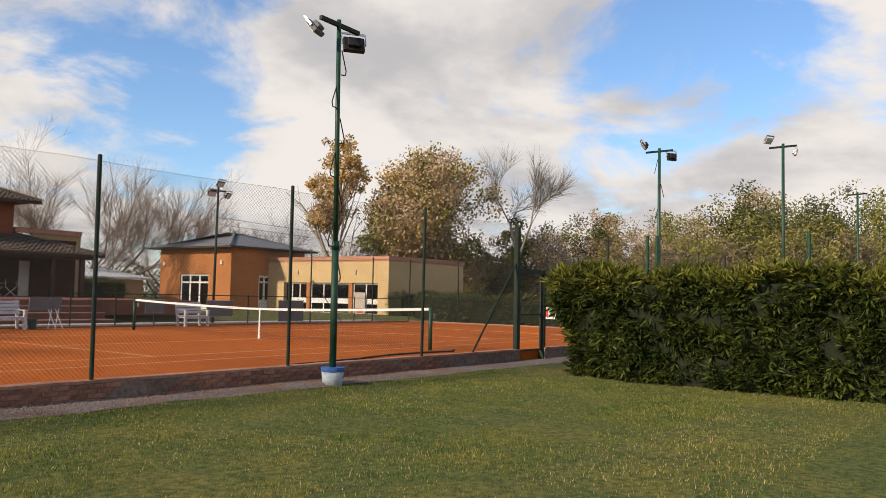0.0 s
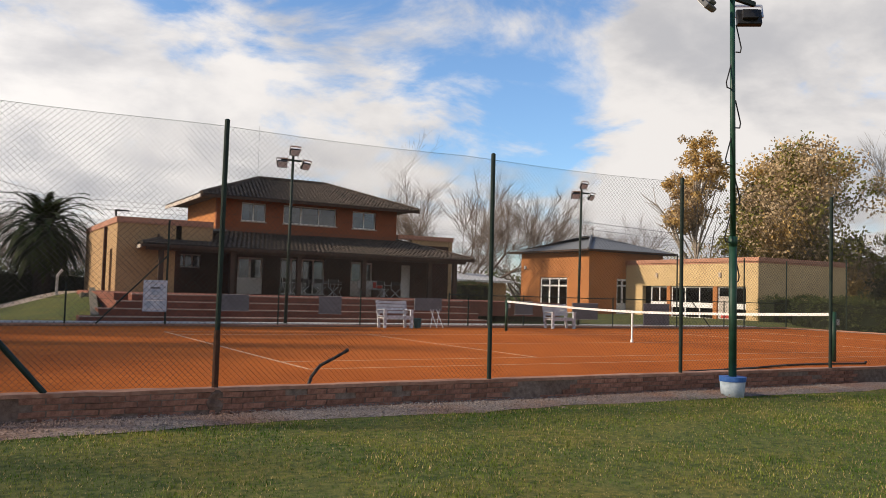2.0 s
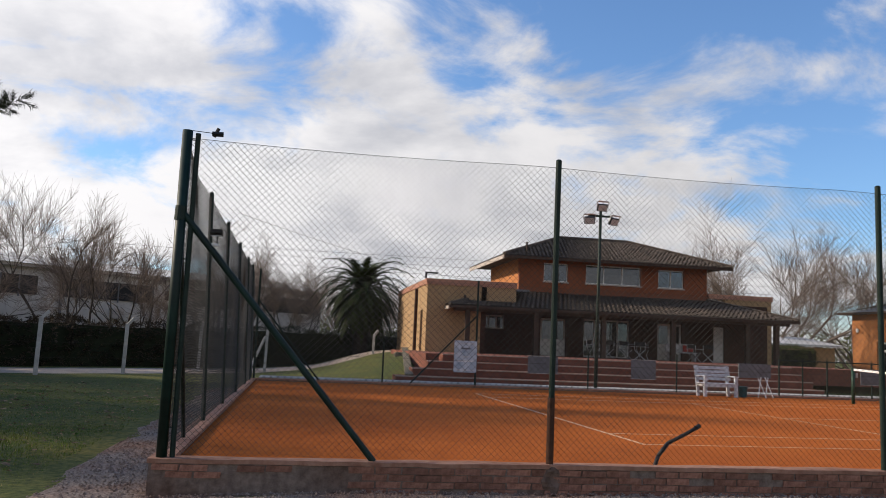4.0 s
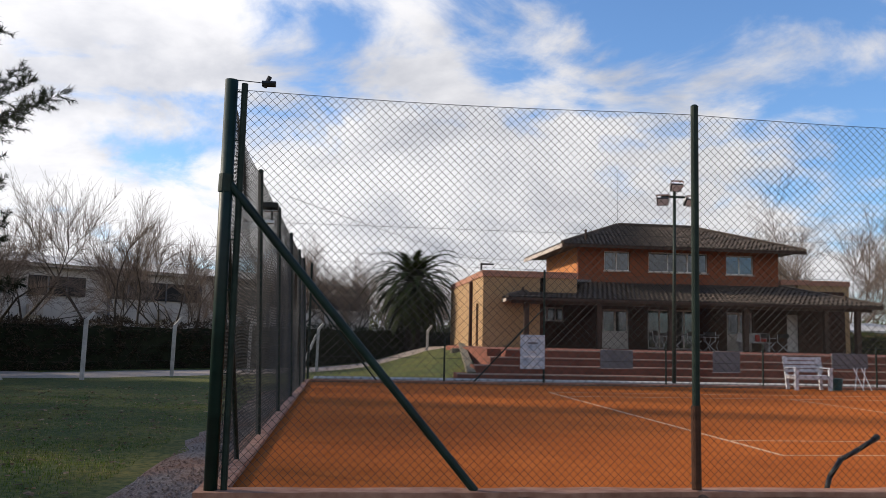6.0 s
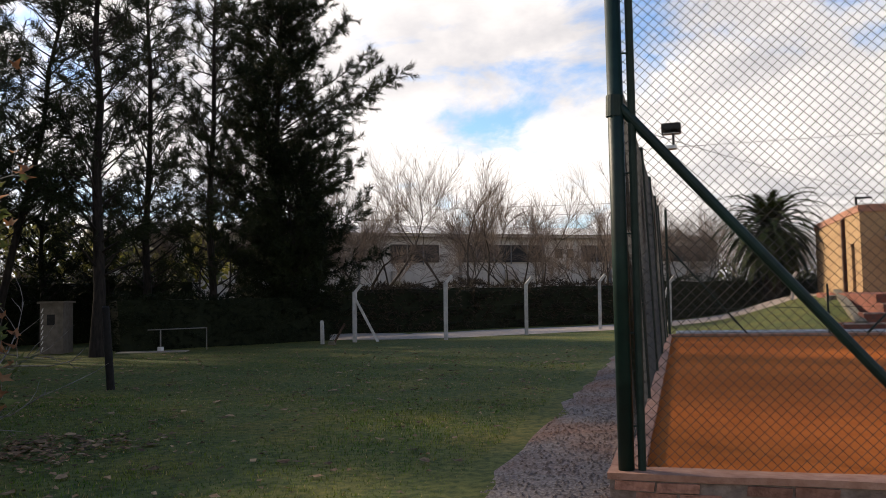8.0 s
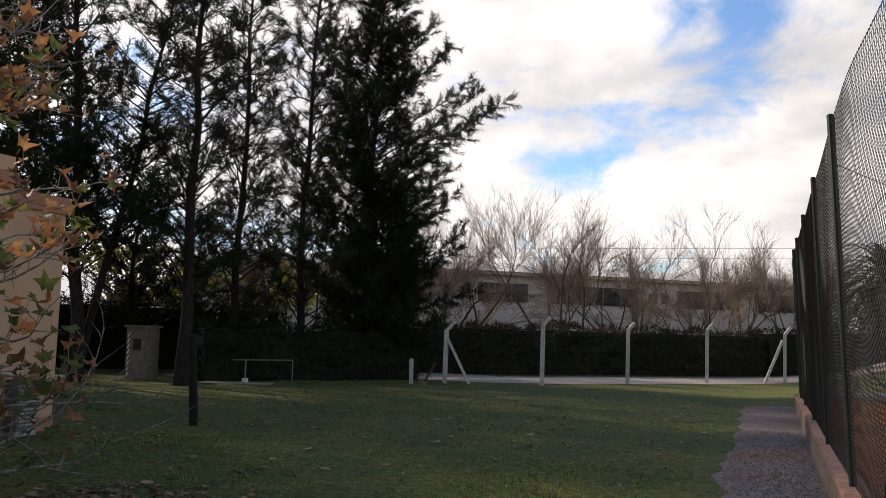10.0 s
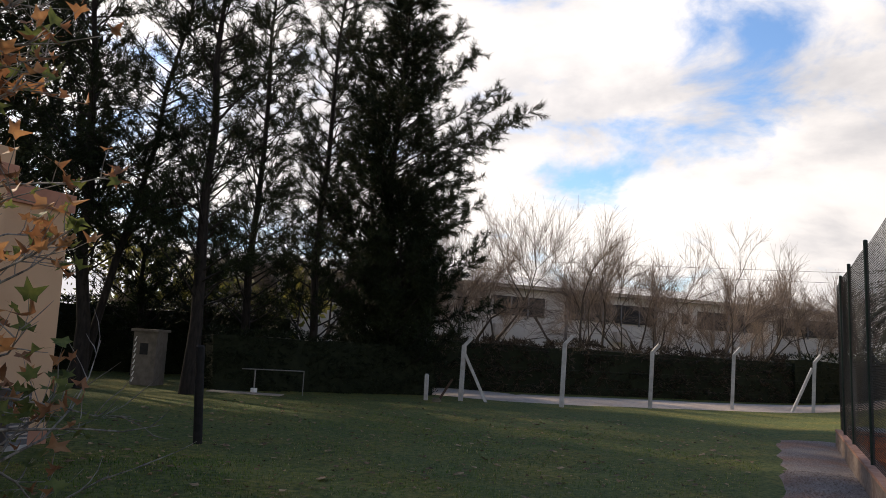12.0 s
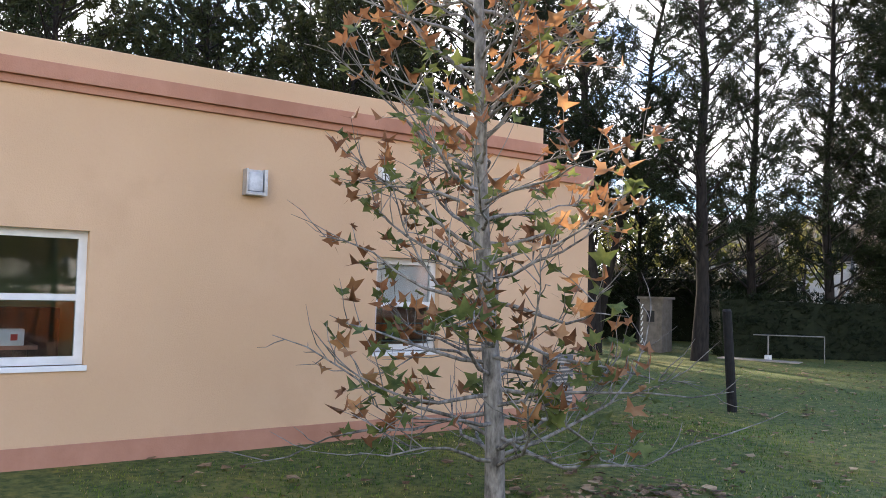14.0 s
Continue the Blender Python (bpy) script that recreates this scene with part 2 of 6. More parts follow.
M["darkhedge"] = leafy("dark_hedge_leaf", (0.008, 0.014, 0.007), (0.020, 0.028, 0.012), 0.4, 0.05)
M["palm"] = leafy("palm_leaf", (0.016, 0.027, 0.009), (0.046, 0.060, 0.022), 0.4, 0.06)
M["olive"] = leafy("olive_leaf", (0.16, 0.165, 0.040), (0.30, 0.27, 0.075), 0.4, 0.3)
M["golden"] = leafy("golden_leaf", (0.42, 0.275, 0.10), (0.62, 0.43, 0.18), 0.35, 0.3)
M["drab"] = leafy("drab_olive_leaf", (0.15, 0.125, 0.055), (0.27, 0.215, 0.105), 0.4, 0.25)
M["tawny"] = leafy("tawny_leaf", (0.36, 0.265, 0.155), (0.54, 0.41, 0.26), 0.3, 0.3)
M["deep"] = leafy("deep_green_leaf", (0.055, 0.072, 0.026), (0.12, 0.13, 0.050), 0.4, 0.25)
M["leaf_green"] = leafy("green_leaf", (0.070, 0.095, 0.030), (0.17, 0.19, 0.060), 0.3, 0.4, 8)
M["leaf_orange"] = leafy("orange_leaf", (0.30, 0.135, 0.060), (0.44, 0.24, 0.11), 0.3, 0.35, 8)
M["leaf_brown"] = leafy("brown_leaf", (0.20, 0.085, 0.04), (0.30, 0.15, 0.075), 0.3, 0.3, 8)
# ground-floor walls: dark brown, with the veranda's shade put into the colour
M["clublow"] = material("veranda_shaded_plaster", (0.040, 0.017, 0.011), (0.062, 0.026, 0.017), 3, 0.92, 0.2, 70, big=(0.8, 0.78, 0.76), bigscale=0.8)
M["lampglass"] = material("dusty_lamp_glass", (0.40, 0.41, 0.42), (0.52, 0.53, 0.54), 9, 0.3, 0.05, spec=0.5)
M["bank"] = material("mossy_stone", (0.12, 0.105, 0.070), (0.22, 0.19, 0.14), 7, 0.95, 0.5, 40)
M["pinewood"] = leafy("dull_needles", (0.020, 0.027, 0.012), (0.048, 0.055, 0.026), 0.4, 0.2)
M["dryhedge"] = leafy("dry_hedge_leaf", (0.034, 0.028, 0.020), (0.085, 0.066, 0.048), 0.5, 0.2)
# lighter yellow-green for the hedge top, its sunlight put into the colour
M["hedgetop"] = leafy("sunlit_hedge_top", (0.075, 0.095, 0.016), (0.20, 0.19, 0.036), 0.5, 0.25)
M["fallen"] = leafy("fallen_leaf", (0.07, 0.036, 0.020), (0.34, 0.22, 0.12), 0.6, 0.1, 9)
# near-black rooms and porch back: their lack of light put into the colour
M["interior"] = material("interior_painted_dim", (0.030, 0.025, 0.021), (0.050, 0.042, 0.036), 2, 0.9, 0.1)
M["shedroof"] = material("metal_sheet_roof", (0.52, 0.52, 0.50), (0.64, 0.64, 0.62), 3, 0.5, 0.1)
M["factory"] = material("grey_white_plaster", (0.52, 0.48, 0.435), (0.64, 0.595, 0.54), 1.2, 0.9, 0.1, big=(0.85, 0.85, 0.85), bigscale=0.3)
M["booth"] = material("dull_cream_paint", (0.13, 0.115, 0.095), (0.20, 0.175, 0.15), 6, 0.8, 0.2, 30)


def glass(name, tint, rough=0.03, ior=1.9):
    m = bpy.data.materials.new(name)
    m.use_nodes = True
    n, l = m.node_tree.nodes, m.node_tree.links
    b = n["Principled BSDF"]
    b.inputs["Base Color"].default_value = (*tint, 1)
    b.inputs["Roughness"].default_value, b.inputs["Specular IOR Level"].default_value = rough, 1.0
    tr, mx, fr = n.new("ShaderNodeBsdfTransparent"), n.new("ShaderNodeMixShader"), n.new("ShaderNodeFresnel")
    gl = n.new("ShaderNodeBsdfGlossy")
    gl.inputs["Roughness"].default_value = rough
    tr.inputs[0].default_value = (*tint, 1)
    fr.inputs[0].default_value = ior
    l.new(fr.outputs[0], mx.inputs[0])
    l.new(tr.outputs[0], mx.inputs[1])
    l.new(gl.outputs[0], mx.inputs[2])
    l.new(mx.outputs[0], n["Material Output"].inputs[0])
    return m


M["glass"] = glass("window_glass", (0.42, 0.50, 0.58))
M["clearglass"] = glass("clear_window_glass", (0.86, 0.90, 0.92), ior=1.5)
M["greenwall"] = material("pale_green_paint", (0.36, 0.46, 0.22), (0.44, 0.54, 0.28), 3, 0.9, 0.1)

# ---------- building helpers ----------
def mesh_of(name, verts, faces, mats, smooth=False, ids=None):
    me = bpy.data.meshes.new(name)
    me.from_pydata(verts, [], faces)
    for m in (mats if isinstance(mats, (list, tuple)) else [mats]):
        me.materials.append(m)
    if ids is not None:
        me.polygons.foreach_set("material_index", ids)
    if smooth:
        me.polygons.foreach_set("use_smooth", [True] * len(me.polygons))
    return me


def thing(name, label, category, at=(0, 0, 0), group="", kind=""):
    ob = new(name)
    ob.empty_display_size = 0.2
    ob.location = at
    return tagged(ob, label, category, group, kind)


def under(ob, parent):
    ob.parent = parent
    if parent.data is None:
        ob.matrix_parent_inverse = Matrix.Translation(-Vector(parent.location))
    return ob


def part(name, bm, mat, parent=None, label="", smooth=False):
    me = bpy.data.meshes.new(name)
    bm.to_mesh(me)
    bm.free()
    me.materials.append(mat)
    if smooth:
        me.polygons.foreach_set("use_smooth", [True] * len(me.polygons))
    ob = new(name, me)
    if parent:
        under(ob, parent)
    if label:
        ob["label"] = label
    return ob


def box(x0, y0, z0, x1, y1, z1, bevel=0.0, bm=None):
    bm = bm or bmesh.new()
    r = bmesh.ops.create_cube(bm, size=1.0)
    bmesh.ops.scale(bm, vec=(x1 - x0, y1 - y0, z1 - z0), verts=r["verts"])
    bmesh.ops.translate(bm, vec=((x0 + x1) / 2, (y0 + y1) / 2, (z0 + z1) / 2), verts=r["verts"])
    if bevel:
        es = list({e for v in r["verts"] for e in v.link_edges})
        bmesh.ops.bevel(bm, geom=es, offset=bevel, segments=2, affect="EDGES", profile=0.6)
    return bm


def bar(a, b, r0, r1=None, n=10, bm=None, caps=True):
    """A round bar from a to b."""
    bm = bm or bmesh.new()
    a, b = Vector(a), Vector(b)
    d = b - a
    m = Matrix.Translation((a + b) / 2) @ d.to_track_quat("Z", "Y").to_matrix().to_4x4()
    bmesh.ops.create_cone(bm, cap_ends=caps, segments=n, radius1=r0, radius2=r0 if r1 is None else r1, depth=d.length, matrix=m)
    return bm


def beam(a, b, w, h, bm=None):
    """A square bar from a to b."""
    bm = bm or bmesh.new()
    a, b = Vector(a), Vector(b)
    d = b - a
    m = Matrix.Translation((a + b) / 2) @ d.to_track_quat("Z", "Y").to_matrix().to_4x4() @ Matrix.Diagonal((w, h, d.length, 1))
    bmesh.ops.create_cube(bm, size=1.0, matrix=m)
    return bm


def slab(pts, z0, z1):
    """A flat-bottomed block on a ground plan."""
    bm = bmesh.new()
    lo = [bm.verts.new((x, y, z0)) for x, y in pts]
    hi = [bm.verts.new((x, y, z1)) for x, y in pts]
    bm.faces.new(lo[::-1]), bm.faces.new(hi)
    for i in range(len(pts)):
        j = (i + 1) % len(pts)
        bm.faces.new((lo[i], lo[j], hi[j], hi[i]))
    bmesh.ops.recalc_face_normals(bm, faces=bm.faces)
    return bm


def wall_with_holes(axis, at, t, a0, a1, z0, z1, holes):
    """A wall along an axis ('x' or 'y') from a0 to a1, its outer face at `at`, t thick (signed), with openings (lo, hi, bottom, top)."""
    xs = sorted({a0, a1, *(h[0] for h in holes), *(h[1] for h in holes)})
    zs = sorted({z0, z1, *(min(max(h[2], z0), z1) for h in holes), *(min(max(h[3], z0), z1) for h in holes)})
    bm, known = bmesh.new(), {}

    def at_(i, k, side):
        key = (i, k, side)
        if key not in known:
            o = at + (t if side else 0)
            known[key] = bm.verts.new((xs[i], o, zs[k]) if axis == "x" else (o, xs[i], zs[k]))
        return known[key]

    def solid(i, k):
        if not (0 <= i < len(xs) - 1 and 0 <= k < len(zs) - 1):
            return False
        x, z = (xs[i] + xs[i + 1]) / 2, (zs[k] + zs[k + 1]) / 2
        return not any(lo < x < hi and b < z < u for lo, hi, b, u in holes)
    for i in range(len(xs) - 1):
        for k in range(len(zs) - 1):
            if not solid(i, k):
                continue
            for side in (0, 1):
                bm.faces.new([at_(i, k, side), at_(i + 1, k, side), at_(i + 1, k + 1, side), at_(i, k + 1, side)])
            for (di, dk), (p, q) in (((-1, 0), ((i, k), (i, k + 1))), ((1, 0), ((i + 1, k), (i + 1, k + 1))), ((0, -1), ((i, k), (i + 1, k))), ((0, 1), ((i, k + 1), (i + 1, k + 1)))):
                if not solid(i + di, k + dk):
                    bm.faces.new([at_(*p, 0), at_(*q, 0), at_(*q, 1), at_(*p, 1)])
    bmesh.ops.recalc_face_normals(bm, faces=bm.faces)
    return bm


def tubes(segments, r, n=3):
    """Vertices and faces of many thin straight wires."""
    V, F = [], []
    for a, b in segments:
        a, b = Vector(a), Vector(b)
        d = (b - a).normalized()
        s = d.orthogonal().normalized()
        u = d.cross(s)
        k = len(V)
        for p in (a, b):
            for i in range(n):
                w = 2 * math.pi * i / n
                V.append(p + (s * math.cos(w) + u * math.sin(w)) * r)
        for i in range(n):
            j = (i + 1) % n
            F.append((k + i, k + j, k + n + j, k + n + i))
    return V, F


# ---------- ground ----------
def smooth_step(a, b, v):
    k = max(0.0, min(1.0, (v - a) / (b - a)))
    return k * k * (3 - 2 * k)


def gz(x, y):
    """Height of the lawn and the ground round the court (the court itself is at 0)."""
    z = -0.34
    near = smooth_step(-8, -3.2, y) * smooth_step(-7.5, -3.5, x) * (1 - smooth_step(9, 15, y) * 0)
    z += 0.10 * near
    z += 0.18 * smooth_step(27, 33, x)
    z += 0.20 * smooth_step(13, 17, y) * smooth_step(-8, 0, x)
    z += 0.85 * smooth_step(17.5, 25, y) * smooth_step(-4.5, 0.5, x) * (1 - smooth_step(20, 24, x))
    return z + 0.012 * math.sin(x * 1.3 + 0.6 * y) * math.sin(y * 0.9)


def axis_steps(lo, hi, fine_lo, fine_hi, step, coarse):
    out = [lo]
    while out[-1] < hi:
        v = out[-1]
        out.append(v + (step if fine_lo <= v < fine_hi else min(coarse, max(step, abs(v - fine_lo if v < fine_lo else v - fine_hi) * 0.5 + step))))
    return out


gx = [-1500, -700, -300, -150] + [-80 + i * 1.0 for i in range(141)] + [80, 150, 300, 700, 1500]
gy = [-1500, -700, -300, -150, -80] + [-40 + i * 1.0 for i in range(101)] + [80, 150, 300, 700, 1500]
ground = new("ground", mesh_of("ground", [(x, y, gz(x, y)) for x in gx for y in gy],
    [(i * len(gy) + j, (i + 1) * len(gy) + j, (i + 1) * len(gy) + j + 1, i * len(gy) + j + 1) for i in range(len(gx) - 1) for j in range(len(gy) - 1)], M["grass"], True))
tagged(ground, "green and straw-coloured winter lawn, mown short", "lawn", kind="structure")


def ribbon(name, centre, width, lift, mat, label, category, wobble=0.2, step=0.5, seed=1):
    """A strip of ground along a line, with uneven edges, a little above the lawn."""
    V, F = [], []
    pts = []
    for (x0, y0), (x1, y1) in zip(centre, centre[1:]):
        n = max(1, int(math.hypot(x1 - x0, y1 - y0) / step))
        pts += [(x0 + (x1 - x0) * i / n, y0 + (y1 - y0) * i / n) for i in range(n)]
    pts.append(centre[-1])
    for i, (x, y) in enumerate(pts):
        a, b = pts[max(0, i - 1)], pts[min(len(pts) - 1, i + 1)]
        d = Vector((b[0] - a[0], b[1] - a[1], 0)).normalized()
        nrm = Vector((-d.y, d.x, 0))
        for k in range(5):
            s = (k / 4 - 0.5) * width
            if k in (0, 4):
                s += wobble * (noise.noise((x * 0.9, y * 0.9, seed + k)) + 0.6 * noise.noise((x * 3.1, y * 3.1, seed)))
            p = Vector((x, y, 0)) + nrm * s
            V.append((p.x, p.y, gz(p.x, p.y) + (lift if 0 < k < 4 else 0.003)))
        if i:
            q = (i - 1) * 5
            F += [(q + k, q + k + 5, q + k + 6, q + k + 1) for k in range(4)]
    ob = new(name, mesh_of(name, V, F, mat, True))
    bm = bmesh.new()
    bm.from_mesh(ob.data)
    bmesh.ops.recalc_face_normals(bm, faces=bm.faces)
    if sum(f.normal.z for f in bm.faces) < 0:
        bmesh.ops.reverse_faces(bm, faces=bm.faces)
    bm.to_mesh(ob.data)
    bm.free()
    return tagged(ob, label, category, kind="structure")


WY, LX, FY, RX = -2.57, -6.05, 14.25, 29.9      # near, left, far and right fence lines
ribbon("gravel_path", [(LX - 0.62, 15.0), (LX - 0.62, -2.4), (LX - 0.55, -3.0)], 1.2, 0.03, M["gravel"], "grey gravel strip beside the court fence", "gravel strip")
ribbon("gravel_strip", [(LX - 1.0, WY - 0.56), (2.0, WY - 0.48), (15.5, WY - 0.5)], 0.85, 0.035, M["gravel"], "pinkish grey gravel strip along the low brick wall", "gravel strip", seed=3)
PD = Vector((0.757, 0.653, 0))                    # direction of the lane
PN = Vector((-0.653, 0.757, 0))
P0 = Vector((-11.3, 22.6, 0))


def lane(s, o):
    p = P0 + PD * s + PN * o
    return p.x, p.y


ribbon("road", [lane(60, 2.4), lane(-4, 2.5), (-20.5, 23.4), (-27, 23.8), (-34, 21.0), (-60, 17)], 4.4, 0.04, M["road"], "pale dusty gravel lane beside a hedge", "lane", seed=5, step=1.5)

# ---------- court ----------
court = part("court_floor", box(LX + 0.1, WY + 0.1, -0.3, RX - 0.1, FY - 0.1, 0.0), M["clay"])
tagged(court, "orange clay tennis court surface, brushed smooth", "clay court", kind="structure")
lines = thing("court_lines", "worn white chalk lines of a tennis court", "court lines", (11.885, 5.485, 0), kind="structure")


def line(x0, y0, x1, y1, w=0.036):
    part("line", box(min(x0, x1) - w / 2, min(y0, y1) - w / 2, -0.01, max(x0, x1) + w / 2, max(y0, y1) + w / 2, 0.004), M["chalk"], lines)


for x in (0, 23.77):
    line(x, 0, x, 10.97, 0.052)
for y in (0, 1.37, 9.6, 10.97):
    line(0.06, y, 23.71, y)
for x in (5.485, 18.285):
    line(x, 1.42, x, 9.55)
line(5.53, 5.485, 18.24, 5.485)


def kerb_wall(name, x0, y0, x1, y1, label):
    ob = thing(name, label, "low wall", (x0, y0, -0.3), kind="structure")
    part("core", box(x0, y0, -0.45, x1, y1, 0.025), M["mortar"], ob)
    bm = box(x0 - 0.012, y0 - 0.012, 0.026, x1 + 0.012, y1 + 0.012, 0.068)
    bmesh.ops.subdivide_edges(bm, edges=[e for e in bm.edges if e.calc_length() > 1], cuts=60, use_grid_fill=True)
    for v in bm.verts:
        v.co += Vector((0, 0, 0.012 * noise.noise(v.co * 2.3))) + Vector((noise.noise(v.co * 3.1), noise.noise(v.co * 2.7), 0)) * 0.008
    part("coping", bm, M["kerbcap"], ob, "worn plaster coping")
    return ob


GATE0, GATE1 = 13.32, 14.67
wall_near = kerb_wall("wall_south", LX - 0.1, WY - 0.1, GATE0 + 0.02, WY + 0.1, "low brick wall with crumbling plaster under the court fence")
kerb_wall("wall_south_end", GATE1 - 0.02, WY - 0.1, RX + 0.1, WY + 0.1, "low brick wall continuing past the court gate")
kerb_wall("wall_west", LX - 0.1, WY + 0.112, LX + 0.1, FY + 0.1, "low reddish brick wall along the end of the court")
kerb_wall("wall_north", LX + 0.112, FY - 0.1, RX + 0.1, FY + 0.1, "low grey-red wall along the far side of the court")
kerb_wall("wall_east", RX - 0.1, WY + 0.112, RX + 0.1, FY - 0.112, "low sunlit wall at the far end of the court")

# ---------- fences ----------
MESH_H = 3.22


def chain_link(x0, y0, x1, y1, z0, z1, cell=0.068, sag=0.03, r=0.0013):
    """Two families of crossing diagonal wires."""
    L = math.hypot(x1 - x0, y1 - y0)
    ux, uy = (x1 - x0) / L, (y1 - y0) / L
    H = z1 - z0
    segs = []
    n = int((L + H) / cell)
    for k in range(n):
        s = k * cell
        lo, hi = max(0, s - H), min(s, L)
        if hi - lo < 0.02:
            continue
        for sign in (1, -1):
            pts = []
            for f in (0, 0.5, 1) if hi - lo > 1 else (0, 1):
                a = lo + (hi - lo) * f
                z = z0 + (s - a)
                if sign < 0:
                    z = z1 - (s - a)
                z -= sag * math.sin(math.pi * ((a / 3.7) % 1)) * max(0, (z - z0) / H)
                off = 0.002 * sign + 0.012 * noise.noise((a * 0.6, z * 0.8, L))
                pts.append((x0 + ux * a - uy * off, y0 + uy * a + ux * off, z))
            segs += list(zip(pts, pts[1:]))
    return tubes(segs, r)


def fence(name, label, x0, y0, x1, y1, posts, z0=0.07, z1=MESH_H, r=0.032, mesh=True, mat="dkgreen", wire=0.0021):
    """posts: distances along the line."""
    ob = thing(name, label, "fence", (x0, y0, z0))
    L = math.hypot(x1 - x0, y1 - y0)
    ux, uy = (x1 - x0) / L, (y1 - y0) / L
    for s in posts:
        x, y = x0 + ux * s, y0 + uy * s
        lean = 0.02 * math.sin(s * 7)
        p = part("post", bar((x, y, z0 - 0.02), (x + lean * ux, y + lean * uy, z1 + 0.07), r, n=12), M[mat], ob, smooth=False)
        under(part("cap", bar((x + lean * ux, y + lean * uy, z1 + 0.07), (x + lean * ux, y + lean * uy, z1 + 0.085), r * 1.08, r * 0.6, 12), M[mat]), p)
    if mesh:
        V, F = chain_link(x0, y0, x1, y1, z0 + 0.02, z1, r=wire)
        m = new("wire_mesh", mesh_of("wire_mesh", V, F, M["wire"]))
        tagged(under(m, ob), kind="stuff")
        pts = [(x0 + ux * s, y0 + uy * s, z1 - 0.03 * math.sin(math.pi * ((s / 3.7) % 1))) for s in [L * i / 40 for i in range(41)]]
        V, F = tubes(list(zip(pts, pts[1:])), 0.0028, 4)
        under(new("top_wire", mesh_of("top_wire", V, F, M["wire"])), ob)
        for zz in (1.1, 2.15):
            V, F = tubes([((x0, y0, zz), (x1, y1, zz))], 0.002, 4)
            under(new("line_wire", mesh_of("line_wire", V, F, M["wire"])), ob)
    return ob


fence_near = fence("fence_near", "tall dark green chain-link fence beside the clay court", LX, WY, GATE0, WY, [3.89, 7.79, 11.56, 15.46])
fence_left = fence("fence_left", "tall chain-link fence behind the baseline of the court", LX, WY, LX, FY, [3.7, 6.8, 10.05, 13.3, 15.5])
for ob in fence_left.children_recursive:                # its posts have settled outwards
    for v in ob.data.vertices:
        v.co.x -= 0.034 * max(0.0, v.co.z) * smooth_step(WY, WY + 2.5, v.co.y)
fence_far = fence("fence_far", "chain-link fence between the court and the clubhouse terrace", LX, FY, RX, FY, [0.05, 6.72, 28.65, 33.0])
fence_right = fence("fence_right", "chain-link fence at the far end of the court", RX, WY, RX, FY, [0, 3.4, 6.8, 10.2, 13.6, 16.8])
fence_near_b = fence("fence_near_end", "chain-link fence past the court gate", GATE1, WY, RX, WY, [4, 8, 12, 15.2])

# corner post with its braces and gadgets
part("corner_post", bar((LX, WY, -0.05), (LX + 0.01, WY, MESH_H + 0.075), 0.052, n=20), M["corner"], fence_near, "thick dark green corner post", True)
part("tension_bar", bar((LX + 0.10, WY, 0.03), (LX + 0.115, WY, MESH_H + 0.05), 0.026, n=10), M["dkgreen"], fence_near)
part("brace", bar((LX + 0.03, WY, 2.45), (-4.0, WY, 0.06), 0.034, n=12), M["corner"], fence_near, "diagonal green brace")
part("clamp", bar((LX, WY, 2.38), (LX + 0.005, WY, 2.52), 0.058, n=16), M["corner"], fence_near)
part("side_brace", bar((LX, WY + 0.03, 2.46), (LX, -0.95, 0.05), 0.024, n=10), M["dkgreen"], fence_near)
for z in (0.35, 0.95, 1.6, 2.0, 2.8, 3.2):
    part("tie", bar((LX - 0.02, WY - 0.02, z), (LX + 0.12, WY + 0.005, z), 0.006, n=6), M["dkgreen"], fence_near)
bm = bar((LX + 0.25, WY, MESH_H + 0.06), (LX + 0.36, WY, MESH_H + 0.06), 0.026, n=8)
bar((LX + 0.27, WY, MESH_H + 0.03), (LX + 0.31, WY, MESH_H + 0.12), 0.018, n=8, bm=bm)
bar((LX, WY, MESH_H + 0.08), (LX + 0.27, WY, MESH_H + 0.065), 0.004, n=5, bm=bm)
part("wire_tensioner", bm, M["black"], fence_near)
part("lower_post_rust", bar((-2.16, WY, 0.03), (-2.16, WY, 0.75), 0.040, n=12), M["rustpost"], fence_near, "rusty lower post sleeve")
part("gate_brace", bar((GATE0, WY, 2.3), (11.36, WY, 0.06), 0.024, n=10), M["dkgreen"], fence_near)
part("far_brace", bar((0.67, FY, 2.2), (-1.35, FY, 0.06), 0.022, n=8), M["dkgreen"], fence_far)
part("far_left_brace", bar((LX + 0.03, FY, 2.4), (-4.1, FY, 0.06), 0.022, n=8), M["dkgreen"], fence_far)
part("right_brace", bar((22.7, FY, 2.0), (24.7, FY, 0.06), 0.022, n=8), M["dkgreen"], fence_far)
for x in (-2.2, 4.31, 7.3, 10.9, 11.75, 12.65, 14.3, 18.9, 25.6):
    part("low_post", bar((x, FY, 0.05), (x, FY, 1.28), 0.026, n=8), M["dkgreen"], fence_far)
part("low_rail", bar((10.9, FY, 1.22), (RX, FY, 1.22), 0.018, n=6), M["dkgreen"], fence_far)

# gate
gate = thing("court_gate", "dark green metal court gate standing shut in the fence", "gate", (14.0, WY, -0.1))
for x in (GATE0, GATE1):
    part("gate_post", box(x - 0.06, WY - 0.06, -0.3, x + 0.06, WY + 0.06, 3.2 if x == GATE0 else 2.15, 0.008), M["dkgreen"], gate)
part("lintel", box(GATE0, WY - 0.05, 2.0, GATE1, WY + 0.05, 2.12, 0.006), M["dkgreen"], gate)
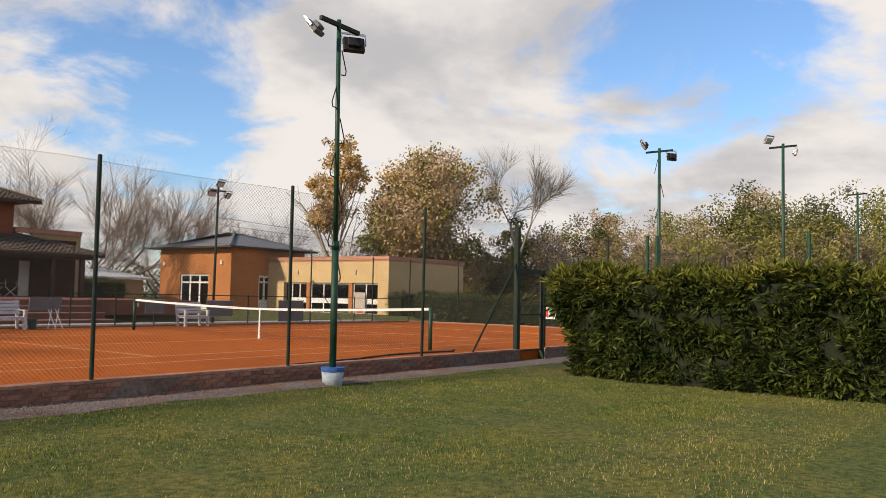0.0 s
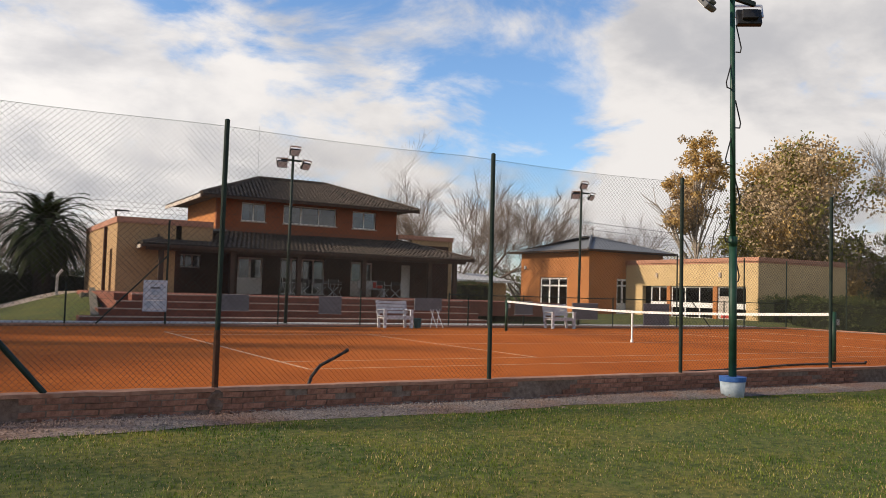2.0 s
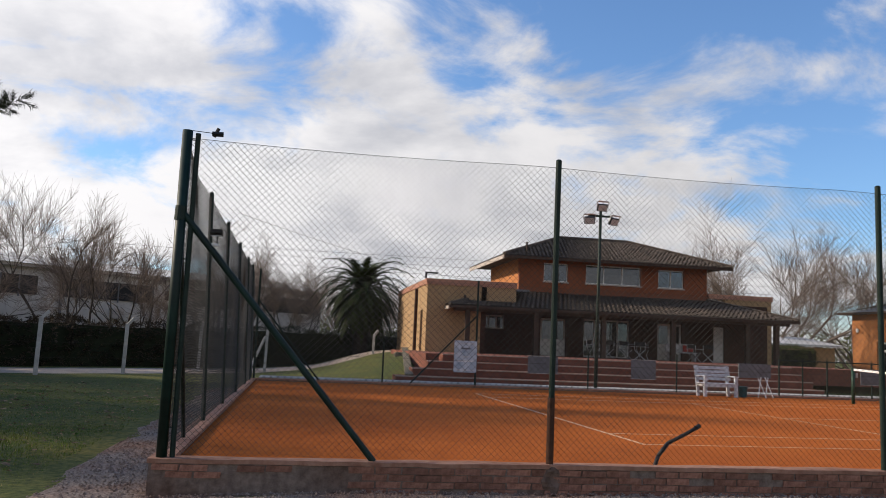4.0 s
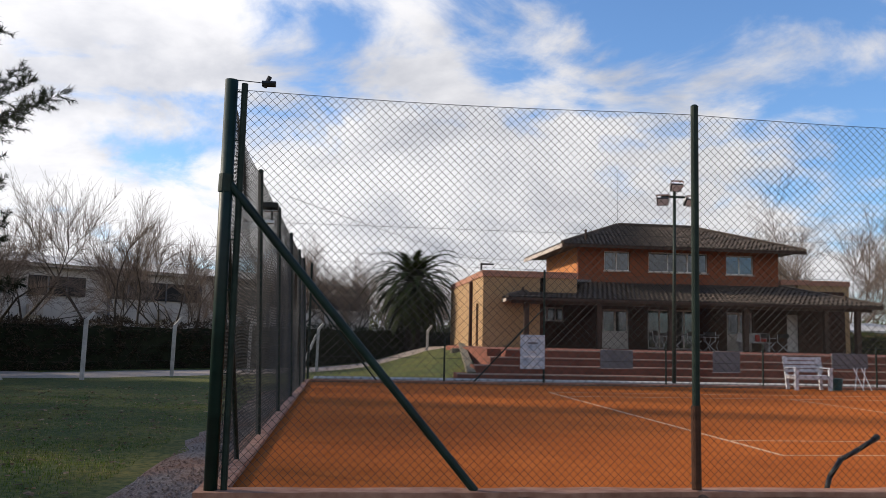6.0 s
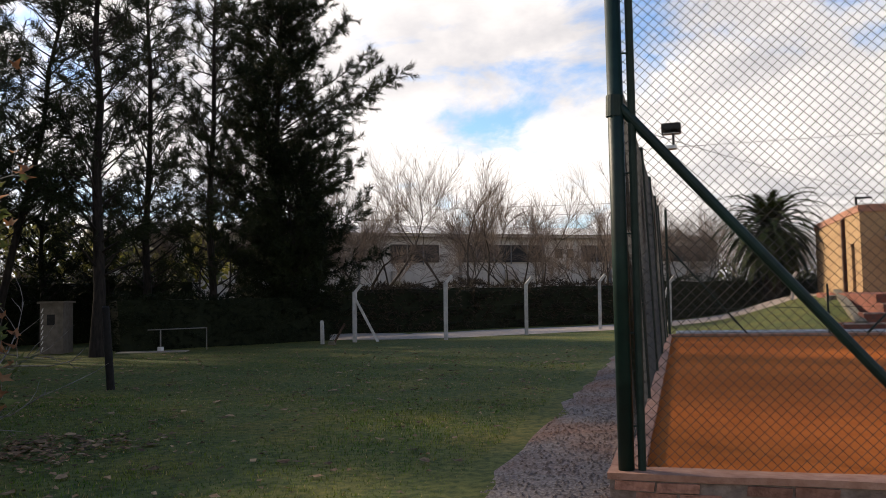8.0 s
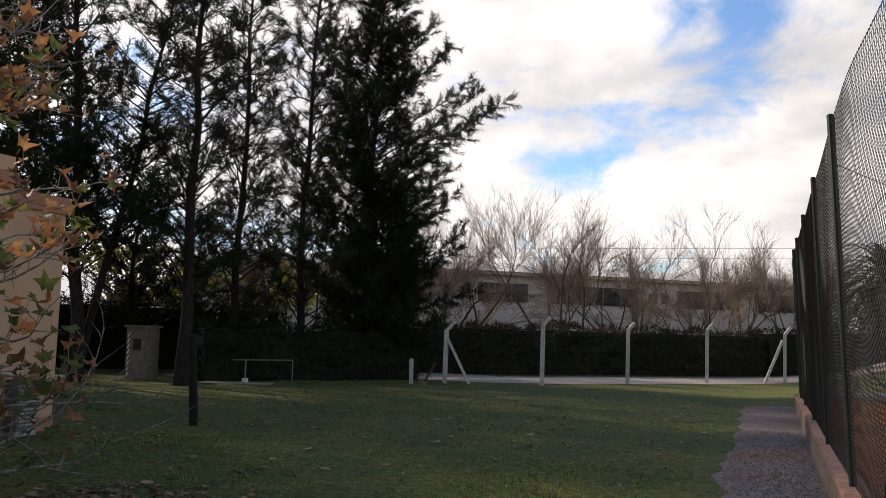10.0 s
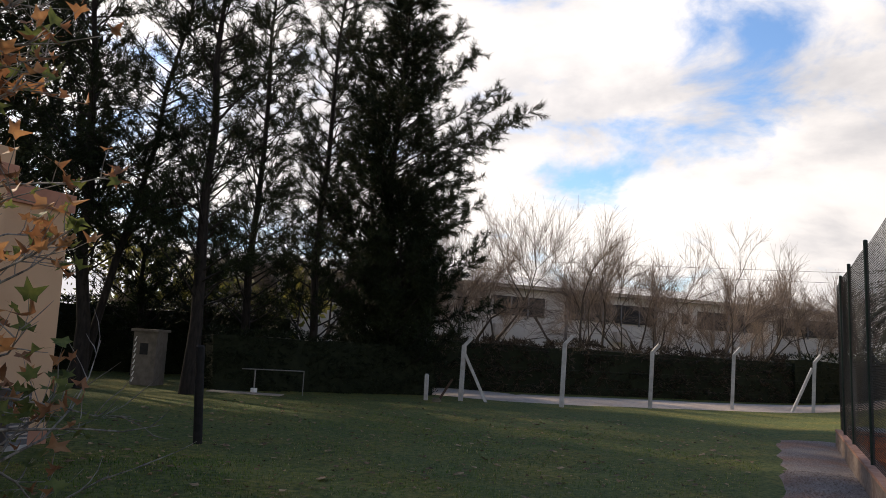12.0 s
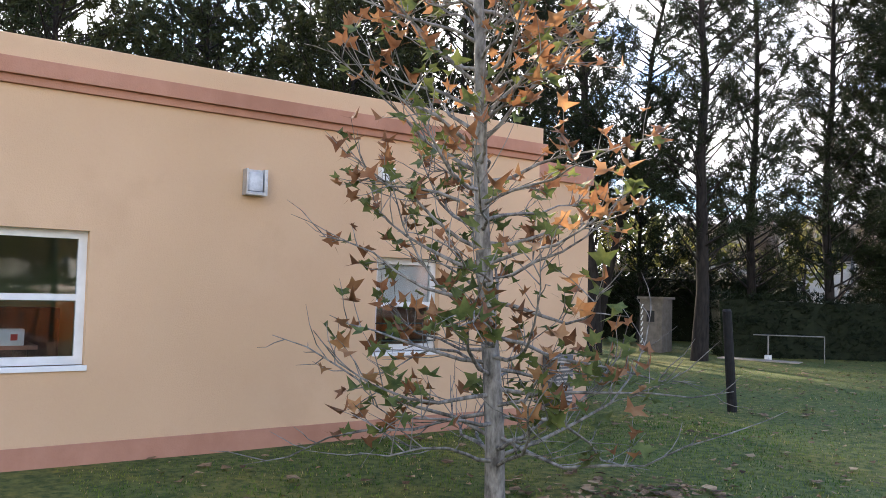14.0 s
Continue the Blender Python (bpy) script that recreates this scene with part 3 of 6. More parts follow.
leafm = box(GATE0 + 0.10, WY - 0.02, 0.0, GATE0 + 0.15, WY + 0.02, 1.95)
box(GATE1 - 0.15, WY - 0.02, 0.0, GATE1 - 0.10, WY + 0.02, 1.95, bm=leafm)
for z in (0.0, 0.92, 1.9):
    box(GATE0 + 0.15, WY - 0.02, z, GATE1 - 0.15, WY + 0.02, z + 0.045, bm=leafm)
part("gate_leaf", leafm, M["dkgreen"], gate)
part("side_stay", bar((GATE1 + 0.05, WY, 1.95), (GATE1 + 1.2, WY, 0.7), 0.025, n=8), M["dkgreen"], gate)

# net
net = thing("tennis_net", "dark tennis net with a white headband and centre strap", "tennis net", (11.885, 5.485, 0))
def net_z(y):
    return 0.914 + 0.156 * (abs(y - 5.485) / 6.4) ** 1.6
for y in (-0.914, 11.884):
    p = part("net_post", bar((11.885, y, 0), (11.885, y, 1.09), 0.052, n=16), M["green"], net, "round green net post", True)
    under(part("winch", box(11.94, y - 0.05, 0.80, 12.02, y + 0.05, 0.93, 0.01), M["metal"]), p)
ys = [-0.86 + i * (11.83 + 0.86) / 48 for i in range(49)]
bm = bmesh.new()
rows = [[bm.verts.new((11.885 + dx, y, net_z(y) + dz)) for dx, dz in ((-0.012, -0.065), (-0.012, 0.0), (0.012, 0.0), (0.012, -0.065))] for y in ys]
for a, b in zip(rows, rows[1:]):
    for i in range(4):
        bm.faces.new((a[i], a[(i + 1) % 4], b[(i + 1) % 4], b[i]))
bmesh.ops.recalc_face_normals(bm, faces=bm.faces)
part("headband", bm, M["white"], net, "white canvas headband")
segs = []
for i in range(12 * 22 + 1):
    y = -0.8 + i * 12.6 / 264
    segs.append(((11.885, y, 0.03), (11.885, y, net_z(y) - 0.06)))
for k in range(18):
    for a, b in zip(ys, ys[1:]):
        f = k / 18
        segs.append(((11.885, a, 0.03 + (net_z(a) - 0.09) * f), (11.885, b, 0.03 + (net_z(b) - 0.09) * f)))
V, F = tubes(segs, 0.0011, 3)
tagged(under(new("netting", mesh_of("netting", V, F, M["netcloth"])), net), kind="stuff")
bm = box(11.868, 5.46, 0.06, 11.902, 5.51, 0.92)
box(11.86, 5.445, 0.0, 11.91, 5.525, 0.10, 0.01, bm=bm)
part("centre_strap", bm, M["white"], net)
# ---------- clubhouse ----------
def hip_roof(x0, y0, x1, y1, z, rise, name, mat, parent, label, over=0.0, tiles=None, cutback=None):
    """A hipped roof; tiles: width of the tile rolls. Ridge along x."""
    half = (y1 - y0) / 2
    ra, rb = (x0 + half, (y0 + y1) / 2, z + rise), (x1 - half, (y0 + y1) / 2, z + rise)
    bm = bmesh.new()
    c = [bm.verts.new(p) for p in ((x0, y0, z), (x1, y0, z), (x1, y1, z), (x0, y1, z), ra, rb)]
    for f in ((0, 1, 5, 4), (1, 2, 5), (2, 3, 4, 5), (3, 0, 4), (3, 2, 1, 0)):
        bm.faces.new([c[i] for i in f])
    bmesh.ops.recalc_face_normals(bm, faces=bm.faces)
    return part(name, bm, mat, parent, label), ra, rb


def tile_field(a, b, c, d, width, rows, parent, mat, lift=0.03):
    """Rounded tiles laid over the sloping quad a-b (eave) to d-c (top): each tile its own curved shell."""
    a, b, c, d = (Vector(v) for v in (a, b, c, d))
    V, F = [], []
    nrm = (b - a).cross(d - a).normalized()
    if nrm.z < 0:
        nrm = -nrm
    for r in range(rows):
        f0, f1 = r / rows, min(1.0, (r + 1.12) / rows)
        e0, e1 = a.lerp(d, f0), b.lerp(c, f0)
        g0, g1 = a.lerp(d, f1), b.lerp(c, f1)
        n = max(1, int((e1 - e0).length / width))
        for i in range(n):
            jig = 0.008 * noise.noise((i * 3.7, r * 2.9, rows))
            k = len(V)
            for t in (0.0, 0.25, 0.5, 0.75, 1.0):
                h = math.sin(math.pi * t) * width * 0.25
                u = (i + t * 0.86) / n
                V.append(e0.lerp(e1, u) + nrm * (lift + h + 0.02 + jig))
                V.append(g0.lerp(g1, u) + nrm * (lift + h * 0.8 - 0.01))
            F += [(k + 2 * j, k + 2 * j + 2, k + 2 * j + 3, k + 2 * j + 1) for j in range(4)]
    ob = new("roof_tiles", mesh_of("roof_tiles", V, F, mat, True))
    return tagged(under(ob, parent), kind="stuff")


def glazed(name, parent, axis, at, lo, hi, z0, z1, bars=1, frame=0.06, solid=0.0, mat="white", face=-1, deep=0.10, label="", pane="glass"):
    """A framed window or glazed door in an opening, its face towards `face` along the other axis; solid: height of a closed lower panel."""
    bm = bmesh.new()

    def put(b, l0, l1, u0, u1, d0, d1):
        if axis == "x":
            box(l0, min(at - face * d0, at - face * d1), u0, l1, max(at - face * d0, at - face * d1), u1, bm=b)
        else:
            box(min(at - face * d0, at - face * d1), l0, u0, max(at - face * d0, at - face * d1), l1, u1, bm=b)
    put(bm, lo, lo + frame, z0, z1, deep, deep + 0.06)
    put(bm, hi - frame, hi, z0, z1, deep, deep + 0.06)
    put(bm, lo + frame, hi - frame, z1 - frame, z1, deep, deep + 0.06)
    put(bm, lo + frame, hi - frame, z0, z0 + frame, deep, deep + 0.06)
    step = (hi - lo) / (bars + 1)
    for i in range(bars):
        c = lo + step * (i + 1)
        put(bm, c - frame * 0.55, c + frame * 0.55, z0 + frame, z1 - frame, deep, deep + 0.055)
    ob = part(name, bm, M[mat], parent, label)
    if solid:
        b2 = bmesh.new()
        put(b2, lo + frame, hi - frame, z0 + frame, z0 + solid, deep + 0.01, deep + 0.05)
        under(part("lower_panel", b2, M[mat]), ob)
    b3 = bmesh.new()
    put(b3, lo + frame, hi - frame, z0 + max(frame, solid), z1 - frame, deep + 0.025, deep + 0.031)
    g = under(part("pane", b3, M[pane]), ob)
    g.visible_shadow = False
    return ob


club = thing("clubhouse", "two-storey red-brown clubhouse with tiled roofs and a veranda", "clubhouse", (11, 30, 0.9))
FL = 0.95                                            # veranda floor
# ground floor
holes = [(4.3, 5.5, 2.2, 2.87), (7.4, 8.75, FL, 2.85), (9.7, 12.2, FL + 0.02, 2.89), (13.75, 15.1, FL, 2.86), (16.9, 17.5, FL, 2.80)]
part("front_wall", wall_with_holes("x", 30.0, 0.25, 0.9, 20.0, 0.3, 4.0, holes), M["clublow"], club, "dark brown plaster wall, veranda shade put into its colour")
part("wing_wall", wall_with_holes("x", 27.0, 0.25, 1.03, 3.6, 0.3, 4.05, []), M["wing"], club, "tan plaster wing wall")
part("wing_upper_wall", box(3.6, 27.0, 3.1, 5.28, 27.25, 4.05), M["wing"], club, "tan wall above the veranda roof")
part("wing_return_wall", box(5.03, 27.25, 3.1, 5.28, 29.99, 4.05), M["wing"], club)
part("wing_parapet", box(0.98, 26.95, 4.05, 5.3, 27.28, 4.32), M["band"], club)
# wing wall under the veranda, coloured dark for the shade there
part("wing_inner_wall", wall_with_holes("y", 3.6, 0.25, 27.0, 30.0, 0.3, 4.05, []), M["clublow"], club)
part("wing_side_wall", wall_with_holes("y", 1.03, 0.25, 27.25, 38.0, 0.3, 4.05, [(28.2, 28.9, FL, 2.9), (30.6, 31.0, 2.3, 2.9)]), M["wing"], club, "sunlit tan side wall")
part("side_parapet", box(0.98, 27.28, 4.05, 1.33, 38.0, 4.32), M["band"], club)
part("wing_door", box(1.14, 28.2, FL, 1.2, 28.9, 2.9), M["wood"], club)
part("wing_roof", box(1.3, 27.25, 3.95, 6.0, 38.0, 4.05), M["slate"], club)
part("right_wall", wall_with_holes("y", 20.0, 0.25, 30.0, 38.0, 0.3, 4.3, []), M["wing"], club)
part("right_front", wall_with_holes("x", 30.02, 0.22, 17.55, 19.99, 2.9, 4.5, []), M["wing"], club)
part("right_parapet", box(16.6, 29.95, 4.3, 20.3, 30.3, 4.55), M["band"], club)
part("back_wall", box(1.1, 37.8, 0.3, 20.2, 38.0, 4.0), M["club"], club)
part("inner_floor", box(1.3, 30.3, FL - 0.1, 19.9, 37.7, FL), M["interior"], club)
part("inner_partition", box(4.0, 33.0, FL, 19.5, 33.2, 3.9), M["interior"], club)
glazed("window", club, "x", 30.0, 4.3, 5.5, 2.2, 2.87, 2, label="high narrow window")
for lo, hi in ((7.4, 8.75), (13.75, 15.1)):
    glazed("french_door", club, "x", 30.0, lo, hi, FL, 2.85, 1, 0.10, 0.85, label="white glazed double door")
glazed("wide_window", club, "x", 30.0, 9.7, 12.2, FL + 0.02, 2.89, 3, 0.07, 0.0)
part("side_door", box(16.9, 30.06, FL, 17.5, 30.12, 2.8), M["white"], club, "white door")
# upper floor
UX0, UX1, UY0, UY1 = 6.2, 16.5, 30.0, 36.4
upw = [(7.5, 8.8, 4.74, 5.70), (9.76, 12.8, 4.74, 5.72), (13.76, 15.2, 4.72, 5.68)]
part("upper_wall", wall_with_holes("x", UY0, 0.25, UX0, UX1, 4.0, 5.86, upw), M["club"], club, "upper wall, darker red-brown for the shade on it")
# the sunlit side gets the lighter orange, the other sides the shade-darkened copy
part("upper_side", box(UX0, UY0 + 0.252, 4.0, UX0 + 0.25, UY1, 5.86), M["orange"], club, "sunlit orange side wall")
part("upper_side", box(UX1 - 0.25, UY0 + 0.252, 4.0, UX1, UY1, 5.86), M["club"], club)
part("upper_back", box(UX0 + 0.25, UY1 - 0.25, 4.0, UX1 - 0.25, UY1, 5.86), M["club"], club)
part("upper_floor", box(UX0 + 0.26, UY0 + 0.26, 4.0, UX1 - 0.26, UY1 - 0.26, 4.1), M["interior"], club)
for (lo, hi, b, u), n in zip(upw, (1, 2, 1)):
    glazed("upper_window", club, "x", UY0, lo, hi, b, u, n, 0.055, label="wide white-framed window" if n == 2 else "")
    under(part("sill", box(lo - 0.05, UY0 - 0.06, b - 0.06, hi + 0.05, UY0 + 0.1, b), M["fascia"]), club)
for lo, hi in ((7.6, 7.95), (8.4, 8.75)):
    part("curtain", box(lo, UY0 + 0.22, 4.78, hi, UY0 + 0.25, 5.66), M["white"], club)
part("box_on_sill", box(10.95, UY0 + 0.3, 4.78, 11.25, UY0 + 0.5, 4.98), M["black"], club)
E0 = 0.95
roof, ra, rb = hip_roof(UX0 - E0 - 0.1, UY0 - E0, UX1 + E0, UY1 + E0, 5.86, 1.55, "roof", M["tile"], club, "dark tiled hip roof")
zr = 5.86
cA, cB, cC, cD = (UX0 - E0 - 0.1, UY0 - E0, zr), (UX1 + E0, UY0 - E0, zr), (UX1 + E0, UY1 + E0, zr), (UX0 - E0 - 0.1, UY1 + E0, zr)
tile_field(cA, cB, rb, ra, 0.21, 16, club, M["tile"])
tile_field(cD, cA, ra, ra, 0.21, 16, club, M["tile"])
tile_field(cB, cC, rb, rb, 0.24, 12, club, M["tile"])
for p, q in ((cA, ra), (cB, rb), (ra, rb)):
    part("ridge_tiles", bar(Vector(p) + Vector((0, 0, 0.08)), Vector(q) + Vector((0, 0, 0.08)), 0.10, n=8), M["tile"], club)
part("gutter", box(cA[0], cA[1] - 0.08, zr - 0.12, cB[0], cA[1] + 0.02, zr + 0.02), M["wood"], club)
part("soffit_edge", box(cA[0] - 0.04, cA[1] + 0.03, zr - 0.16, cA[0] + 0.03, cD[1], zr + 0.03), M["fascia"], club, "pale fascia board")
bm = bar((UX0 + 0.2, UY0 - 0.6, zr + 0.28), (UX0 + 0.2, UY0 - 0.6, zr + 0.72), 0.05, n=8)
bar((UX0 + 0.2, UY0 - 0.6, zr + 0.72), (UX0 + 0.2, UY0 - 0.6, zr + 0.78), 0.09, 0.04, 8, bm=bm)
part("vent_pipe", bm, M["wood"], club)
part("aerial", bar((9.2, 33, 7.2), (9.2, 33, 10.4), 0.02, 0.01, 6), M["metal"], club)
# veranda roof and posts
VX0, VX1, VY = 1.9, 19.3, 26.0
v0, v1 = (VX0, VY, 3.08), (VX1, VY, 3.08)
t0, t1 = (5.9, 29.98, 4.12), (16.5, 29.98, 4.12)
bm = bmesh.new()
ev = [bm.verts.new(p) for p in (v0, v1, (VX1, 29.98, 3.08), (VX0, 29.98, 3.08), t0, t1)]
for f in ((0, 1, 5, 4), (1, 2, 5), (3, 0, 4), (3, 2, 1, 0), (2, 3, 4, 5)):
    bm.faces.new([ev[i] for i in f])
bmesh.ops.recalc_face_normals(bm, faces=bm.faces)
part("veranda_roof", bm, M["tile"], club, "dark tiled lean-to veranda roof")
tile_field(v0, v1, t1, t0, 0.23, 12, club, M["tile"])
tile_field((VX0, 29.98, 3.08), v0, t0, t0, 0.23, 12, club, M["tile"])
tile_field(v1, (VX1, 29.98, 3.08), t1, t1, 0.23, 12, club, M["tile"])
for p, q in ((v0, t0), (v1, t1)):
    part("hip_tiles", bar(Vector(p) + Vector((0, 0, 0.08)), Vector(q) + Vector((0, 0, 0.08)), 0.09, n=8), M["tile"], club)
part("veranda_beam", box(VX0 + 0.3, VY + 0.3, 2.86, VX1 - 0.3, VY + 0.5, 3.06), M["wood"], club)
part("veranda_gutter", box(VX0, VY - 0.07, 2.98, VX1, VY + 0.02, 3.10), M["wood"], club)
part("veranda_fascia", box(VX0 - 0.03, VY + 0.03, 2.92, VX0 + 0.03, 29.9, 3.07), M["fascia"], club)
for x in (2.85, 6.1, 9.4, 12.9, 16.75, 18.3):
    part("veranda_post", box(x - 0.11, VY + 0.28, FL, x + 0.11, VY + 0.50, 2.86, 0.015), M["wood"], club)
for x in (VX0 + 0.9, VX1 - 1.2):
    bm = bar((x, VY + 0.9, 3.3), (x, VY + 0.9, 3.62), 0.05, n=8)
    part("roof_vent", bm, M["wood"], club)
bm = box(0.9, 27.0, 4.32, 0.98, 27.08, 4.62)
box(0.9, 27.0, 4.55, 1.5, 27.08, 4.62, bm=bm)
part("parapet_bracket", bm, M["black"], club)
part("veranda_floor", box(-0.2, 18.75, 0.3, 19.6, 29.98, FL - 0.004), M["redstep"], club, "red painted terrace floor")

# terrace tiers in front of the veranda
tiers = thing("terrace_steps", "four broad red terrace steps with worn pale edges", "steps", (8, 16, 0), kind="structure")
for i in range(4):
    z1 = 0.24 + 0.237 * i
    y0 = 15.5 + 0.8 * i
    x0 = -1.65 + 0.64 * i
    part("tread", box(x0, y0, -0.2, 13.4 + 0.1 * i, y0 + 0.85, z1 - 0.03), M["redstep"], tiers)
    part("nosing", box(x0 - 0.01, y0 - 0.015, z1 - 0.03, 13.4 + 0.1 * i, y0 + 0.12, z1 + 0.004), M["stepedge"], tiers, "worn pale edge")
    part("tread_top", box(x0, y0 + 0.122, z1 - 0.03, 13.4 + 0.1 * i, y0 + 0.85, z1), M["redstep"], tiers)
part("apron", box(LX + 0.2, FY + 0.112, -0.25, 28, 15.48, 0.10), M["concrete"], tiers, "concrete strip")

# ---------- annex ----------
annex = thing("annex_building", "orange and beige flat and hip-roofed annex with glazed doors", "building", (36, 30, 0))
AZ = -0.2
part("orange_front", wall_with_holes("y", 33.0, 0.25, 32.72, 40.9, AZ, 4.6, [(35.15, 38.45, 0.05, 2.66)]), M["orange"], annex, "sunlit orange wall")
part("orange_side", wall_with_holes("x", 32.72, 0.25, 33.25, 40.0, AZ, 4.6, [(35.55, 36.75, 0.1, 2.65)]), M["orange"], annex, "shaded orange wall")
part("orange_back", box(33.25, 40.65, AZ, 40, 40.9, 4.6), M["orange"], annex)
part("orange_rear", box(39.75, 32.97, AZ, 40, 40.65, 4.6), M["orange"], annex)
part("inner_floor", box(33.25, 32.97, AZ, 39.7, 40.6, -0.02), M["interior"], annex)
glazed("glazed_door", annex, "y", 33.0, 35.15, 38.45, 0.05, 2.66, 2, 0.14, 0.25, label="white glazed doors")
under(part("transom", box(33.06, 35.2, 2.0, 33.18, 38.4, 2.12), M["white"]), annex)
glazed("side_door", annex, "x", 32.72, 35.55, 36.75, 0.1, 2.65, 1, 0.16, 0.8, label="white glazed door")
part("side_transom", box(35.6, 32.78, 2.1, 36.7, 32.90, 2.22), M["white"], annex)
rf, _, _ = hip_roof(32.35, 32.05, 40.7, 41.55, 4.62, 1.3, "grey_roof", M["slate"], annex, "grey sheet hip roof")
part("eave", box(32.3, 32.0, 4.50, 40.75, 41.6, 4.62), M["wood"], annex)
part("roof_ridge", bar((32.35, 32.05, 4.66), (36.5, 36.7, 5.96), 0.11, n=6), M["slate"], annex)
BX = 36.4
openings = [(22.1, 31.0, -0.15, 2.18)]
part("beige_front", wall_with_holes("y", BX, 0.3, 21.2, 32.70, AZ, 3.62, openings), M["beige"], annex, "sunlit beige wall")
part("beige_side", box(BX + 0.3, 21.2, AZ, 44.8, 21.5, 3.62), M["beige"], annex, "shaded beige wall")
part("beige_rear", box(44.5, 21.5, AZ, 44.8, 32.7, 3.62), M["beige"], annex)
part("beige_roof", box(BX + 0.3, 21.5, 3.3, 44.5, 32.7, 3.42), M["slate"], annex)
for z0, z1, d in ((3.62, 3.72, 0.02), (3.72, 3.96, 0.08)):
    part("cornice", box(BX - d, 21.2 - d, z0, BX + 0.3, 32.70, z1), M["band"], annex)
    part("cornice", box(BX + 0.3, 21.2 - d, z0, 44.8 + d, 21.5, z1), M["band"], annex)
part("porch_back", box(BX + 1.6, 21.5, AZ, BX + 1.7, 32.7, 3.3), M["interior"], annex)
for y in (24.55, 28.55):
    part("pillar", box(BX + 0.02, y - 0.16, AZ, BX + 0.28, y + 0.16, 2.18), M["orange"], annex)
for lo, hi in ((22.1, 24.39), (24.71, 28.39), (28.71, 30.3)):
    n = 2 if hi - lo > 3 else 1
    glazed("porch_window", annex, "y", BX, lo, hi, -0.1, 2.16, n, 0.08, 0.0, label="white-framed glazed doors", deep=0.16)
    part("white_rail", box(BX + 0.13, lo, 0.78, BX + 0.158, hi, 1.12), M["white"], annex, "white band across the glazing")
    part("kick_rail", box(BX + 0.13, lo, -0.1, BX + 0.158, hi, 0.16), M["white"], annex)
for y, z in ((33.4 + 6.8, 3.3), (33.6, 3.35)):
    part("wall_lamp", box(32.88, y, z, 32.995, y + 0.18, z + 0.26, 0.01), M["white"], annex)
for y in (24.0, 29.5):
    part("wall_lamp", box(BX - 0.10, y, 2.75, BX - 0.004, y + 0.16, 3.05, 0.01), M["fascia"], annex)

# ---------- hut beside the lawn ----------
hut = thing("garden_pavilion", "sand-coloured plastered pavilion with terracotta cornice and plinth", "building", (-19, -3, -0.33))
HX = -16.18
HW = [(-6.6, -4.24, 0.57, 1.80), (-1.16, -0.27, 0.62, 1.70)]
part("front_wall", wall_with_holes("y", HX, -0.25, -12.0, 1.3, -0.45, 3.06, HW), M["hut"], hut, "sand-coloured plaster wall")
part("end_wall", box(-23.0, 1.05, -0.45, HX - 0.25, 1.3, 3.06), M["hut"], hut)
part("back_wall", box(-23.0, -12.0, -0.45, -22.75, 1.05, 3.06), M["hut"], hut)
part("far_end_wall", box(-22.75, -12.0, -0.45, HX - 0.25, -11.75, 3.06), M["hut"], hut)
part("roof_slab", box(-22.75, -11.75, 2.9, HX - 0.25, 1.05, 3.04), M["slate"], hut)
part("inner_floor", box(-22.7, -11.7, -0.3, HX - 0.3, 1.0, -0.2), M["interior"], hut)
for z0, z1, d, m in ((3.062, 3.14, 0.035, "band"), (3.14, 3.29, 0.075, "band"), (3.29, 3.50, 0.03, "hut")):
    part("cornice", box(-23.0 - d, -12 - d, z0, HX + d, 1.3 + d, z1, 0.006), M[m], hut, "projecting terracotta cornice" if m == "band" else "plaster parapet")
part("plinth", box(HX - 0.1, -12.0, -0.45, HX + 0.012, 1.312, -0.14, 0.004), M["band"], hut, "terracotta painted plinth")
part("annexe_wall", box(-22.5, 1.302, -0.45, -17.0, 3.07, 2.98), M["hut"], hut, "lower plaster wall set back")
part("annexe_coping", box(-22.55, 1.40, 2.98, -16.95, 3.12, 3.24, 0.006), M["band"], hut)
part("annexe_plinth", box(-17.1, 1.32, -0.45, -16.985, 3.085, -0.14, 0.004), M["band"], hut)
for lo, hi, b, u in HW:
    w = glazed("sash_window", hut, "y", HX, lo, hi, b, u, 0, 0.075, face=1, deep=0.09, label="white aluminium sash window", pane="clearglass")
    mid = (b + u) / 2
    under(part("meeting_rail", box(HX - 0.145, lo + 0.075, mid - 0.03, HX - 0.09, hi - 0.075, mid + 0.03), M["white"]), w)
    under(part("sill", box(HX - 0.2, lo - 0.02, b - 0.05, HX + 0.02, hi + 0.02, b, 0.004), M["white"]), w)
    box_ = box(HX - 0.09, lo - 0.001, b + 0.001, HX - 0.004, lo + 0.012, u - 0.001)
    under(part("reveal", box_, M["hut"]), w)
    for k in range(0 if hi - lo > 2 else 3):
        z = b + 0.12 + 0.10 * k
        under(part("grille_bar", bar((HX - 0.03, lo + 0.02, z), (HX - 0.03, hi - 0.02, z), 0.008, n=6), M["dkgreen"]), w)
part("inner_wall", box(-19.6, -11.0, -0.2, -19.5, 0.98, 2.88), M["greenwall"], hut, "pale green inner wall")
# ---------- plants ----------
def rvec(rng):
    while True:
        v = Vector((rng.uniform(-1, 1), rng.uniform(-1, 1), rng.uniform(-1, 1)))
        if 0.05 < v.length < 1:
            return v.normalized()


